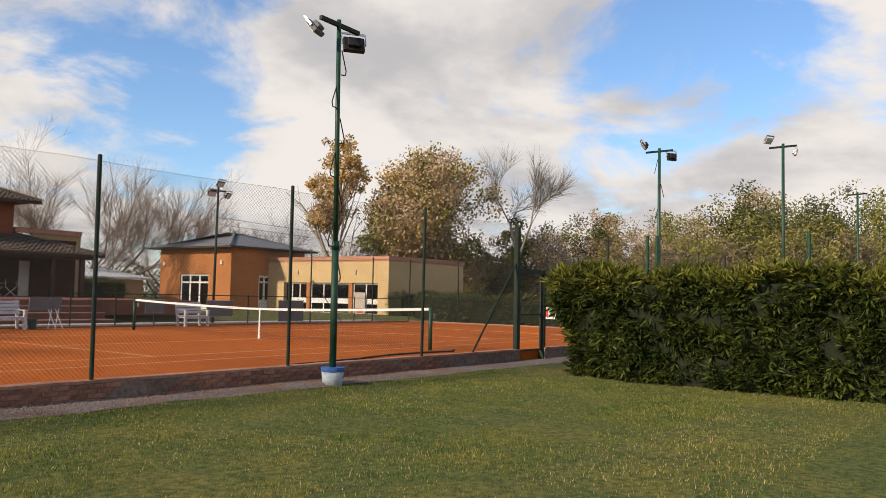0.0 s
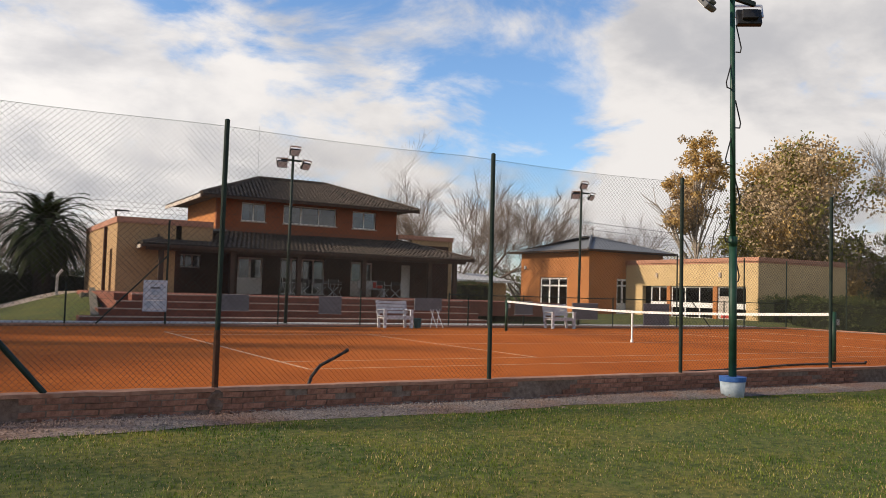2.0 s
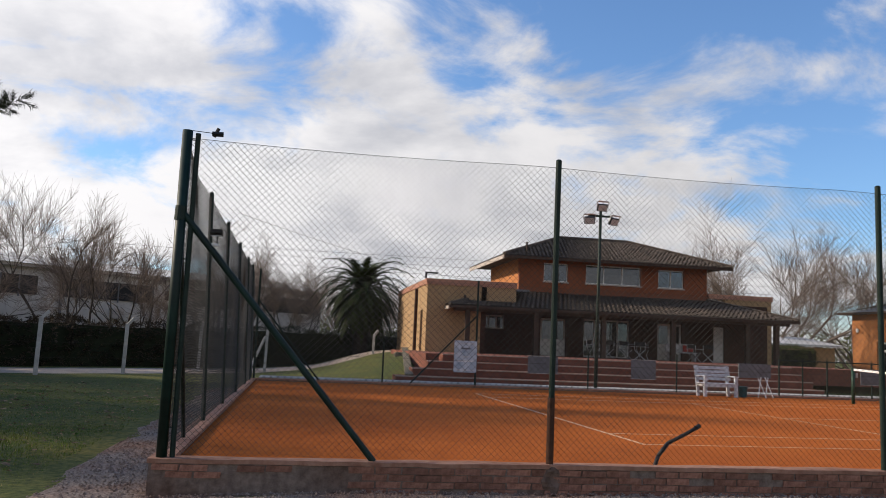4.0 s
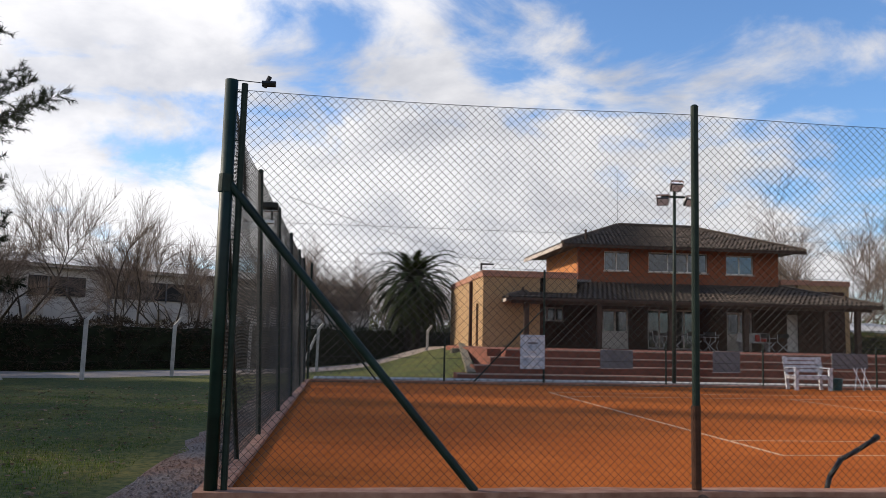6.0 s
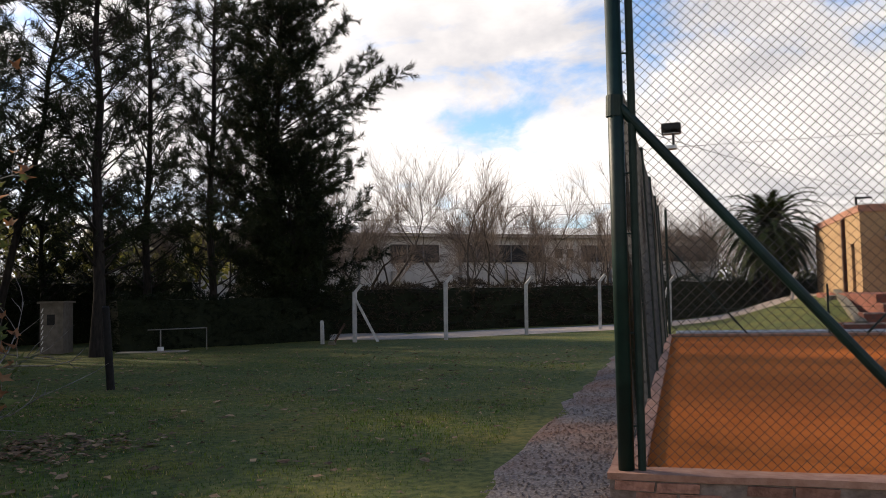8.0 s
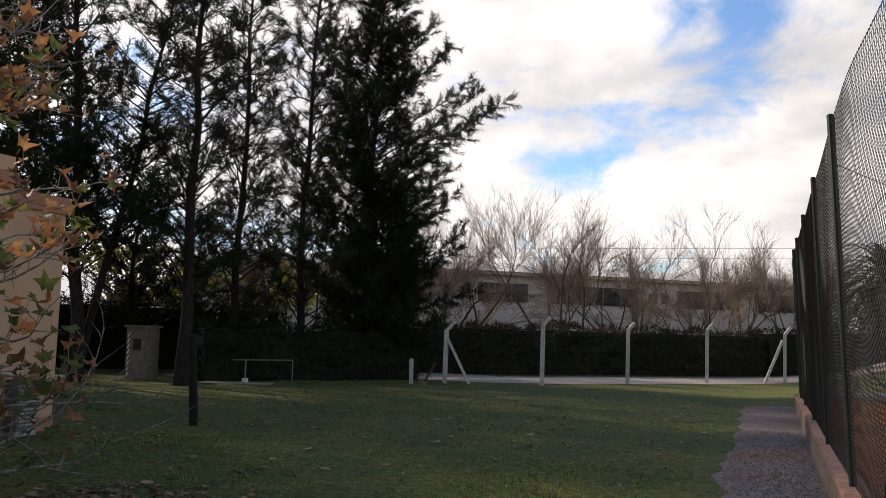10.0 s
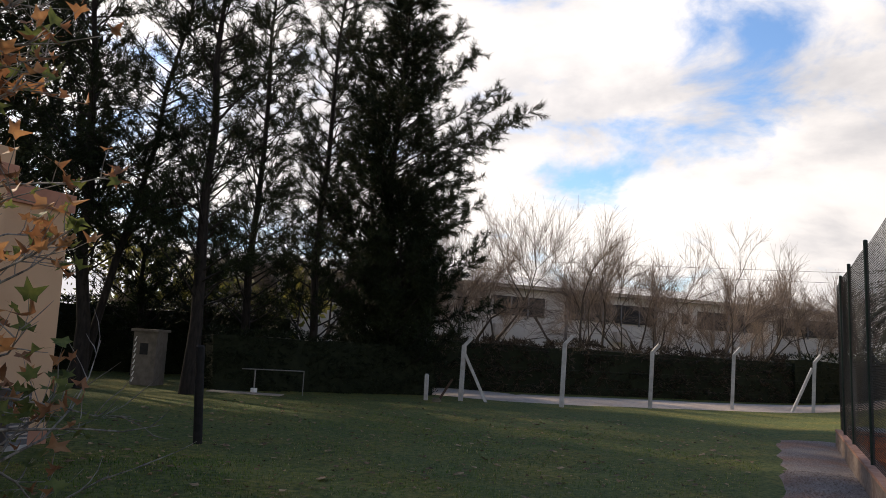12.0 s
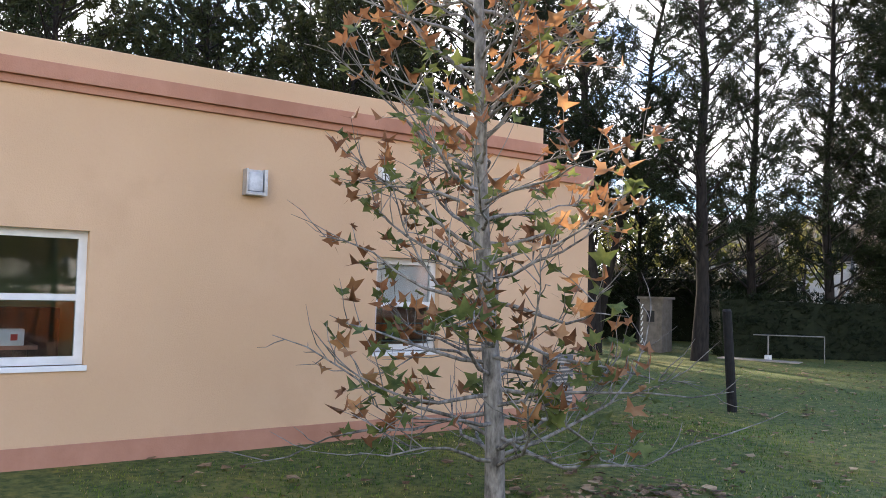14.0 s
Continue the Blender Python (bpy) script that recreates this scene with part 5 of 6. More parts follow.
for i in range(130):
    V, F = [], []
    a = i * 2.39996
    el = 1.25 - 2.0 * (i / 130) ** 0.9
    L = rng.uniform(3.0, 3.7)
    p = Vector((-1.1, 38.5, 4.1 + 0.35 * math.sin(el)))
    d = Vector((math.cos(a) * math.cos(el), math.sin(a) * math.cos(el), math.sin(el)))
    pts = [p]
    for s in range(9):
        d = (d + Vector((0, 0, -0.13 - 0.02 * s))).normalized()
        pts.append(pts[-1] + d * L / 9)
    limb(V, F, pts, [0.03 * (1 - 0.09 * s) for s in range(10)], 3)
    for s in range(2, 34):
        f = s / 34 * 9
        j = min(8, int(f))
        q = pts[j].lerp(pts[j + 1], f - j)
        d = (pts[j + 1] - pts[j]).normalized()
        side = d.cross(Vector((0, 0, 1))).normalized()
        w = 0.5 * math.sin(math.pi * min(1, 0.18 + s / 38))
        for sg in (-1, 1):
            e = q + side * sg * w * 0.8 + d * w * 0.55 + Vector((0, 0, 0.12 * w - rng.uniform(0, .1)))
            k = len(V)
            V += [q - d * 0.075, q + d * 0.075, e]
            F.append((k, k + 1, k + 2))
    under(new("frond", mesh_of("frond", V, F, M["palm"])), palm)

# young plane tree with autumn leaves near the pavilion
TX, TY = -13.3, -1.72
plane = thing("young_maple_leaved_tree", "slim young tree with orange, brown and green star-shaped leaves", "tree", (TX, TY, -0.34))
rng = random.Random(21)
V, F, ends = [], [], []
tp = [Vector((TX + 0.035 * math.sin(i * 1.1) - 0.018 * i, TY - 0.028 * i, -0.4 + 0.55 * i)) for i in range(13)]
limb(V, F, tp, [0.085 - 0.0055 * i for i in range(13)], 10)
spots = []
for i in range(96):
    f = 0.05 + 0.90 * (i / 96) ** 1.25
    j = int(f * 12)
    p = tp[j].lerp(tp[j + 1], f * 12 - j)
    a = i * 2.39996 + rng.uniform(-.3, .3)
    L = (2.15 - 1.35 * f) * rng.uniform(0.65, 1.1)
    d = Vector((math.cos(a), math.sin(a), rng.uniform(0.05, 0.45) if f > 0.2 else rng.uniform(-0.1, 0.2))).normalized()
    pts, dd = bend(rng, p, d, L, 6, 0.34, 0.06)
    limb(V, F, pts, [0.018, 0.017, 0.014, 0.011, 0.008, 0.006, 0.003], 5)
    for k in range(10):
        s = rng.uniform(0.25, 0.97)
        m = min(5, int(s * 6))
        q = pts[m].lerp(pts[m + 1], s * 6 - m)
        nd = (dd + rvec(rng) * 0.9 + Vector((0, 0, 0.15))).normalized()
        tw, _ = bend(rng, q, nd, rng.uniform(0.18, 0.55), 3, 0.3, 0.05)
        limb(V, F, tw, [0.006, 0.005, 0.004, 0.002], 3)
        if f > 0.07:
            spots += [(tw[-1], f), (tw[2], f)]
    spots.append((pts[-1], f))
under(new("trunk", mesh_of("trunk", V, F, M["greybark"], True)), plane)


def star_leaf(name, mat, curl):
    """A five-pointed leaf, hanging and slightly folded."""
    V = [Vector((0, 0, 0))]
    for i in range(10):
        a = math.pi * (0.5 + i / 5)
        r = (1.0 if i % 2 == 0 else 0.42) * (0.55 if i in (4, 6) else (0.85 if i in (2, 8) else 1.0)) * (0.5 if i == 5 else 1)
        x, y = math.cos(a) * r, math.sin(a) * r
        V.append(Vector((x, y, -curl * (x * x) + 0.1 * math.sin(5 * x))))
    F = [(0, 1 + i, 1 + (i + 1) % 10) for i in range(10)]
    V += [Vector((0.02, -0.5, 0)), Vector((-0.02, -0.5, 0)), Vector((0, -1.1, 0.15))]
    F.append((11, 12, 13))
    return mesh_of(name, [v * 0.10 for v in V], F, mat, True)


leaf_meshes = [star_leaf("leaf", M[m], c) for m, c in (("leaf_green", 0.3), ("leaf_green", 0.8), ("leaf_orange", 0.4), ("leaf_orange", 1.0), ("leaf_brown", 0.8), ("leaf_brown", 1.4))]
rng.shuffle(spots)
spots = [q for q in spots if 0.05 < q[0].z < 4.3 and math.hypot(q[0].x - TX, q[0].y - TY) < 1.45 and rng.random() < 1.15 - 0.17 * q[0].z]
inv = Matrix.Translation((-TX, -TY, 0.34))
rest = {}
for i, (p, f) in enumerate(spots[:860]):
    k = rng.choices(range(6), (4.0, 3.6, 1.3, 1.3, 2.2, 1.8))[0] if f < 0.5 else rng.choices(range(6), (2.4, 2.0, 1.9, 1.9, 2.4, 2))[0]
    s = rng.uniform(0.7, 1.4)
    m = Matrix.LocRotScale(p, Euler((rng.uniform(1.9, 4.0), rng.uniform(-.7, .7), rng.uniform(0, 6.28))), (s, s, s))
    if i < 300:
        ob = new("leaf", leaf_meshes[k])
        ob.parent, ob.matrix_parent_inverse, ob.matrix_basis = plane, inv, m
    else:
        LV, LF = rest.setdefault(k, ([], []))
        b = len(LV)
        LV += [m @ v.co for v in leaf_meshes[k].vertices]
        LF += [tuple(b + j for j in q.vertices) for q in leaf_meshes[k].polygons]
for k, (LV, LF) in rest.items():
    tagged(under(new("foliage", mesh_of("foliage", LV, LF, leaf_meshes[k].materials[0], True)), plane), kind="stuff")

# grass blades and fallen leaves
rng = random.Random(3)


def blades(regions, h, w):
    V, F = [], []
    for x0, y0, x1, y1, dens in regions:
        for _ in range(int((x1 - x0) * (y1 - y0) * dens)):
            x, y = rng.uniform(x0, x1), rng.uniform(y0, y1)
            if (LX - 1.15 < x < LX + 0.1 and y > -3.4) or (x > LX - 1.5 and (WY - 0.35 < y or (WY - 0.95 < y and rng.random() > 0.22 + 0.5 * noise.noise((x * 1.3, y * 1.3, 7))))):
                continue
            if x < HX + 0.02 and y < 1.6:
                continue
            patch = 0.7 + 0.5 * noise.noise((x * 0.5, y * 0.5, 2)) + 0.3 * noise.noise((x * 2, y * 2, 5))
            l = h * max(0.25, patch) * rng.uniform(0.5, 1.3)
            a = rng.uniform(0, 6.283)
            z = gz(x, y) - 0.005
            k = len(V)
            dx, dy = math.cos(a) * w, math.sin(a) * w
            V += [(x - dx, y - dy, z), (x + dx, y + dy, z), (x + rng.uniform(-.6, .6) * l, y + rng.uniform(-.6, .6) * l, z + l)]
            F.append((k, k + 1, k + 2))
    return V, F


V, F = blades([(-8, -11.5, 12, -3.4, 190), (-16, -4.5, -7, 8, 40)], 0.042, 0.006)
tagged(new("straw_blades", mesh_of("straw_blades", V, F, M["straw"])), "dry straw-coloured blades among the grass", "grass", kind="stuff")
V, F = blades([(-8, -9.5, 11, -2.9, 1050), (-4, -11.5, 12, -9.5, 500), (0, -14, 11, -11.5, 300), (11, -6, 15, -3.3, 100), (-16, -4.5, -7, 4, 620), (-16, 4, -7, 12, 260), (-21, 2, -16, 14, 120), (-12, 12, -7, 20, 90)], 0.042, 0.0048)
tagged(new("grass_blades", mesh_of("grass_blades", V, F, M["blade"])), "short mown winter grass blades over the lawn", "grass", kind="stuff")
V, F = [], []
for i in range(2400):
    x = rng.uniform(-20, -7.6)
    y = rng.uniform(-4, 16) if i > 420 else -0.75 + rng.gauss(0, 0.45)
    if i <= 420:
        x = -12.35 + rng.gauss(0, 0.6)
    if (x < HX + 0.1 and y < 3.2):
        continue
    z, s, a = gz(x, y) + 0.02, rng.uniform(0.018, 0.040) if i % 4 else rng.uniform(0.04, 0.07), rng.uniform(0, 6.28)
    k = len(V)
    ring = [(math.cos(a + j * 1.2566) * s * rng.uniform(0.6, 1.3), math.sin(a + j * 1.2566) * s * rng.uniform(0.6, 1.3)) for j in range(5)]
    V += [(x + u, y + v, z + rng.uniform(0, 0.03)) for u, v in ring]
    F.append(tuple(range(k, k + 5)))
tagged(new("fallen_leaves", mesh_of("fallen_leaves", V, F, M["fallen"])), "scattered dry brown leaves on the grass", "leaves", kind="stuff")
# ---------- lamps and masts ----------
def floodlight(parent, p, yaw, tilt, size=0.34, mat="black"):
    """A flood lamp with a ribbed back, glass front and bracket; it faces yaw (degrees from +Y to the left), tilted down."""
    m = Matrix.Translation(p) @ Euler((radians(-tilt), 0, radians(yaw))).to_matrix().to_4x4()
    s = size
    bm = box(-s / 2, -0.10 * s, -s * 0.36, s / 2, 0.16 * s, s * 0.36, 0.02)
    box(-s * 0.32, -0.30 * s, -s * 0.22, s * 0.32, -0.10 * s, s * 0.22, 0.02, bm=bm)
    bmesh.ops.transform(bm, matrix=m, verts=bm.verts)
    lamp = part("flood_lamp", bm, M[mat], parent)
    bm = box(-s * 0.44, 0.162 * s, -s * 0.30, s * 0.44, 0.19 * s, s * 0.30)
    bmesh.ops.transform(bm, matrix=m, verts=bm.verts)
    under(part("front_glass", bm, M["lampglass"], None, "pale reflector glass"), lamp)
    bm = beam((-s * 0.56, 0, 0), (-s * 0.56, 0, s * 0.6), 0.02, 0.04)
    beam((s * 0.56, 0, 0), (s * 0.56, 0, s * 0.6), 0.02, 0.04, bm)
    beam((-s * 0.56, 0, s * 0.6), (s * 0.56, 0, s * 0.6), 0.02, 0.04, bm)
    bmesh.ops.transform(bm, matrix=m, verts=bm.verts)
    under(part("bracket", bm, M["metal"]), lamp)
    return lamp


mast = thing("floodlight_mast", "green steel floodlight mast with two lamps in a painted bucket base", "light mast", (5.83, -3.37, -0.25))
part("lower_pole", bar((5.83, -3.37, -0.2), (5.81, -3.37, 2.2), 0.062, n=18), M["green"], mast, smooth=True)
part("joint_collar", bar((5.81, -3.37, 2.14), (5.81, -3.37, 2.30), 0.068, n=18), M["green"], mast, smooth=True)
part("upper_pole", bar((5.81, -3.37, 2.2), (5.74, -3.37, 6.28), 0.045, 0.04, 16), M["green"], mast, smooth=True)
part("cross_arm", beam((5.28, -3.37, 6.20), (6.26, -3.37, 6.17), 0.07, 0.07), M["dkgreen"], mast)
floodlight(mast, (5.26, -3.28, 6.02), 20, 40, 0.34, "grey")
floodlight(mast, (6.22, -3.30, 5.96), -35, 20, 0.40)
for i in range(7):
    z = 5.75 - 0.62 * i
    sg = -1 if i % 2 else 1
    r = 0.045 if z > 2.2 else 0.06
    bm = bmesh.new()
    pts = [(5.79 + sg * r, -3.37, z), (5.79 + sg * 0.17, -3.37, z - 0.36), (5.79 + sg * 0.15, -3.37, z - 0.44), (5.79 + sg * r, -3.37, z - 0.45)]
    for a, b in zip(pts, pts[1:]):
        bar(a, b, 0.011, n=6, bm=bm)
    part("cable_loop", bm, M["black"], mast, "slack black cable" if i == 0 else "")
bm = bmesh.new()
bmesh.ops.create_cone(bm, cap_ends=True, segments=28, radius1=0.165, radius2=0.20, depth=0.36, matrix=Matrix.Translation((5.83, -3.37, -0.14)))
part("bucket_base", bm, M["bucket"], mast, "pale blue concrete-filled bucket", True)
part("bucket_rim", bar((5.83, -3.37, 0.0), (5.83, -3.37, 0.075), 0.205, 0.21, 28), M["blue"], mast, "blue rim")


def triple_mast(name, label, x, y, top, base=0.1):
    ob = thing(name, label, "light mast", (x, y, base), "court floodlights")
    part("pole", bar((x, y, base), (x + 0.06, y, top - 0.1), 0.06, 0.045, 12), M["dkgreen"], ob, smooth=True)
    part("cross_arm", beam((x - 0.36, y, top - 0.45), (x + 0.46, y, top - 0.45), 0.06, 0.06), M["dkgreen"], ob)
    for dx, dz, yw in ((-0.36, -0.62, 160), (0.46, -0.62, 200), (0.06, -0.18, 180)):
        floodlight(ob, (x + dx, y - 0.12, top + dz), yw, 30, 0.34)
    return ob


triple_mast("court_light_mast", "dark floodlight mast with three lamps beside the terrace", 4.66, FY + 0.25, 6.1)
triple_mast("court_light_mast", "dark floodlight mast with three lamps beside the annex", 17.25, FY + 0.25, 6.05)
for x, y, h, lab in ((20.4, -3.5, 6.35, "green floodlight mast with cable loops beyond the hedge"), (22.3, -6.8, 6.5, "grey floodlight mast of the next court"), (35.6, -6.6, 6.5, "grey floodlight mast far beyond the hedge")):
    ob = thing("floodlight_mast", lab, "light mast", (x, y, -0.3), "court floodlights")
    part("pole", bar((x, y, -0.3), (x, y, h - 0.1), 0.062, 0.045, 12), M["green"], ob, smooth=True)
    part("cross_arm", beam((x - 0.25, y + 0.35, h - 0.25), (x + 0.25, y - 0.35, h - 0.15), 0.06, 0.06), M["dkgreen"], ob)
    floodlight(ob, (x - 0.28, y + 0.38, h - 0.02), 30 if y > -4 else 150, 35, 0.34 if y > -4 else 0.28, "black" if y > -4 else "metal")
    floodlight(ob, (x + 0.28, y - 0.30, h - 0.36), -30 if y > -4 else 200, 10, 0.34 if y > -4 else 0.28, "black" if y > -4 else "metal")
    if y > -4:
        for i in range(5):
            z = 5.9 - 0.8 * i
            sg = -1 if i % 2 else 1
            part("cable_loop", bar((x, y + sg * 0.05, z), (x, y + sg * 0.16, z - 0.45), 0.011, n=5), M["black"], ob)
side_lamp = thing("fence_lamp", "small dark flood lamp on a bracket at the court fence", "lamp", (-5.70, WY + 0.04, 2.16))
part("bracket_arm", bar((-5.68, WY + 0.03, 2.15), (-5.68, WY + 0.05, 2.26), 0.008, n=8), M["black"], side_lamp)
part("wire_clip", box(-5.73, WY - 0.01, 2.14, -5.66, WY + 0.045, 2.165, 0.004), M["metal"], side_lamp)
bm = box(-5.755, WY + 0.005, 2.27, -5.63, WY + 0.10, 2.315, 0.008)
for q in bm.verts:
    if q.co.y > WY + 0.06:
        q.co.z -= 0.02
part("housing", bm, M["black"], side_lamp, "dark wedge-shaped housing")
part("front_glass", box(-5.745, WY + 0.02, 2.246, -5.64, WY + 0.085, 2.252), M["lampglass"], side_lamp)
part("yoke", bar((-5.68, WY + 0.05, 2.25), (-5.68, WY + 0.05, 2.28), 0.018, n=8), M["black"], side_lamp)

# fence of the next court
fence("fence_next_court", "green chain-link fence of the next court behind the hedge", 16.6, -4.7, 17.6, -22, [0, 0.25, 4.1, 8.2, 12.3, 16.4], z0=-0.3, z1=3.05, r=0.045, mat="green", wire=0.0018)


# ---------- benches, boards and terrace furniture ----------
def bench(at, yaw, label):
    ob = thing("garden_bench", label, "bench", at, "white benches")
    W = 0.61
    for i in range(4):
        y = -0.22 + 0.13 * i
        part("seat_slat", box(at[0] - W, at[1] + y, at[2] + 0.40, at[0] + W, at[1] + y + 0.11, at[2] + 0.425, 0.006), M["whitewood"], ob)
    for i in range(4):
        z = 0.50 + 0.115 * i
        y = 0.30 + 0.035 * i
        part("back_slat", box(at[0] - W, at[1] + y, at[2] + z, at[0] + W, at[1] + y + 0.022, at[2] + z + 0.095, 0.006), M["whitewood"], ob)
    for sx in (-1, 1):
        x = at[0] + sx * (W - 0.09)
        part("front_leg", box(x - 0.05, at[1] - 0.24, at[2], x + 0.05, at[1] - 0.15, at[2] + 0.62, 0.006), M["whitewood"], ob)
        bm = beam((x, at[1] + 0.27, at[2]), (x, at[1] + 0.43, at[2] + 0.95), 0.09, 0.06)
        part("back_leg", bm, M["whitewood"], ob)
        part("armrest", box(x - 0.055, at[1] - 0.28, at[2] + 0.62, x + 0.055, at[1] + 0.34, at[2] + 0.65, 0.006), M["whitewood"], ob)
        part("side_rail", box(x - 0.03, at[1] - 0.15, at[2] + 0.33, x + 0.03, at[1] + 0.28, at[2] + 0.40), M["whitewood"], ob)
    part("front_rail", box(at[0] - W + 0.1, at[1] - 0.21, at[2] + 0.31, at[0] + W - 0.1, at[1] - 0.18, at[2] + 0.40), M["whitewood"], ob)
    return ob


b1 = bench((8.4, 13.65, 0.0), 0, "weathered white slatted wooden bench at the court side")
copy_thing(b1, pose(15.67, 13.65, 0.0, 0, 0, 0))

table = thing("folding_table", "grey folding table with crossed white legs beside the bench", "table", (9.8, 13.75, 0))
part("tabletop", box(9.24, 13.85, 0.62, 10.36, 13.89, 1.07, 0.006), M["grey"], table, "grey top turned upright")
for x in (9.95, 10.2):
    part("leg", bar((x - 0.12, 13.70, 0.0), (x + 0.06, 13.84, 0.66), 0.016, n=8), M["white"], table)
    part("leg", bar((x + 0.16, 13.70, 0.0), (x - 0.06, 13.84, 0.66), 0.016, n=8), M["white"], table)
bin_ = thing("plastic_crate", "dark teal plastic bucket beside the bench", "bucket", (9.32, 13.8, 0))
part("body", bar((9.32, 13.75, 0), (9.32, 13.75, 0.32), 0.12, 0.15, 16), M["teal"], bin_)
part("rim", bar((9.32, 13.75, 0.32), (9.32, 13.75, 0.345), 0.16, n=16), M["teal"], bin_)

for x0, x1, z0, z1 in ((2.32, 3.29, 0.51, 1.03), (5.72, 6.55, 0.45, 1.04), (13.85, 14.7, 0.52, 1.02), (16.69, 18.02, 0.36, 1.01), (20.57, 22.09, 0.14, 1.05)):
    ob = thing("fence_board", "plain grey board hung on the court fence", "board", ((x0 + x1) / 2, FY - 0.06, z0), "grey fence boards")
    part("sheet", box(x0, FY - 0.07, z0, x1, FY - 0.045, z1, 0.003), M["grey"], ob)
    bm = box(x0 - 0.012, FY - 0.075, z0 - 0.012, x1 + 0.012, FY - 0.04, z0 - 0.001)
    box(x0 - 0.012, FY - 0.075, z1 + 0.001, x1 + 0.012, FY - 0.04, z1 + 0.013, bm=bm)
    part("edge_strip", bm, M["metal"], ob)
poster = thing("fence_banner", "faded blue and white printed banner on the fence", "banner", (0.32, FY - 0.06, 0.45))
part("cloth", box(-0.03, FY - 0.065, 0.45, 0.68, FY - 0.05, 1.42), M["poster"], poster)
for z, w, m in ((1.33, 0.58, "whitewood"), (1.18, 0.30, "grey"), (0.93, 0.26, "whitewood"), (0.80, 0.52, "white"), (0.62, 0.44, "poster"), (0.52, 0.58, "whitewood")):
    part("print_bar", box(0.325 - w / 2, FY - 0.0695, z - 0.025, 0.325 + w / 2, FY - 0.0655, z + 0.025), M[m], poster)

sign = thing("fence_sign", "white sign with a red emblem and dark lettering bars", "sign", (RX - 0.08, 5.2, 0.3))
part("panel", box(RX - 0.10, 3.4, 0.42, RX - 0.08, 6.12, 0.98, 0.003), M["white"], sign)
part("emblem", box(RX - 0.105, 5.72, 0.52, RX - 0.1005, 6.04, 0.88), M["red"], sign)
for i in range(5):
    part("letter_bar", box(RX - 0.105, 5.36 - 0.33 * i, 0.54, RX - 0.1005, 5.54 - 0.33 * i, 0.82), M["black"], sign)

# hose lying at the court edge
for name, pts, lab in (("garden_hose", [(-0.92, -2.38, 0.0), (-0.86, -2.35, 0.14), (-0.72, -2.3, 0.28), (-0.52, -2.25, 0.36), (-0.34, -2.2, 0.44)], "short bent piece of black hose standing at the court wall"),
        ("irrigation_hose", [(5.9, -2.2, 0.03), (7.0, -2.15, 0.04), (8.2, -1.9, 0.03), (9.4, -1.6, 0.03), (10.6, -1.55, 0.03), (11.8, -1.7, 0.03)], "black watering hose lying along the edge of the clay")):
    ob = thing(name, lab, "hose", pts[0])
    bm = bmesh.new()
    for a, b in zip(pts, pts[1:]):
        bar(a, b, 0.022, n=8, bm=bm)
    part("pipe", bm, M["black"], ob, smooth=True)
    bm = bar(pts[-1], Vector(pts[-1]) + Vector((0.05, 0.01, 0.03)), 0.027, n=8)
    part("end_fitting", bm, M["black"], ob)


def director_chair(at, yaw):
    ob = thing("folding_chair", "white folding chair with crossed legs on the veranda", "chair", at, "veranda chairs")
    x, y, z = at
    for s in (-1, 1):
        part("leg", bar((x - 0.24, y + s * 0.2, z), (x + 0.24, y + s * 0.2, z + 0.46), 0.016, n=6), M["whitewood"], ob)
        part("leg", bar((x + 0.24, y + s * 0.2, z), (x - 0.24, y + s * 0.2, z + 0.46), 0.016, n=6), M["whitewood"], ob)
        part("upright", bar((x + s * 0.25, y + 0.2, z + 0.44), (x + s * 0.25, y + 0.24, z + 0.86), 0.015, n=6), M["whitewood"], ob)
        part("arm", box(x + s * 0.25 - 0.03, y - 0.22, z + 0.62, x + s * 0.25 + 0.03, y + 0.24, z + 0.645), M["whitewood"], ob)
    part("seat", box(x - 0.24, y - 0.2, z + 0.45, x + 0.24, y + 0.2, z + 0.47), M["black"], ob, "dark canvas seat")
    part("backrest", box(x - 0.26, y + 0.225, z + 0.66, x + 0.26, y + 0.24, z + 0.86), M["black"], ob, "dark canvas back")
    ob.rotation_euler = (0, 0, 0)
    return ob


c0 = director_chair((10.9, 27.3, FL), 0)
for x, y, a in ((9.3, 27.4, 40), (10.0, 27.2, -20), (11.7, 27.5, 160), (10.3, 28.7, 180), (12.2, 28.3, 90), (14.6, 27.6, 10), (15.3, 27.5, -30)):
    copy_thing(c0, pose(x, y, FL, 0, 0, a))
vt = thing("veranda_table", "long pale table on the veranda", "table", (11.0, 28.0, FL))
part("tabletop", box(9.7, 27.75, FL + 0.70, 12.3, 28.35, FL + 0.76, 0.01), M["grey"], vt)
for x in (9.85, 12.15):
    for y in (27.85, 28.25):
        part("leg", box(x - 0.03, y - 0.03, FL, x + 0.03, y + 0.03, FL + 0.70), M["wood"], vt)
lb = thing("veranda_bench", "pale bench with a red cushion on the veranda", "bench", (14.2, 28.2, FL))
part("seat", box(13.5, 28.0, FL + 0.40, 15.0, 28.45, FL + 0.46, 0.01), M["whitewood"], lb)
part("backrest", box(13.5, 28.45, FL + 0.46, 15.0, 28.5, FL + 0.88, 0.01), M["whitewood"], lb)
part("cushion", box(14.4, 28.38, FL + 0.48, 14.95, 28.448, FL + 0.80, 0.02), M["red"], lb, "red cushion")
for x in (13.6, 14.9):
    part("leg", box(x - 0.04, 28.05, FL, x + 0.04, 28.42, FL + 0.40), M["whitewood"], lb)
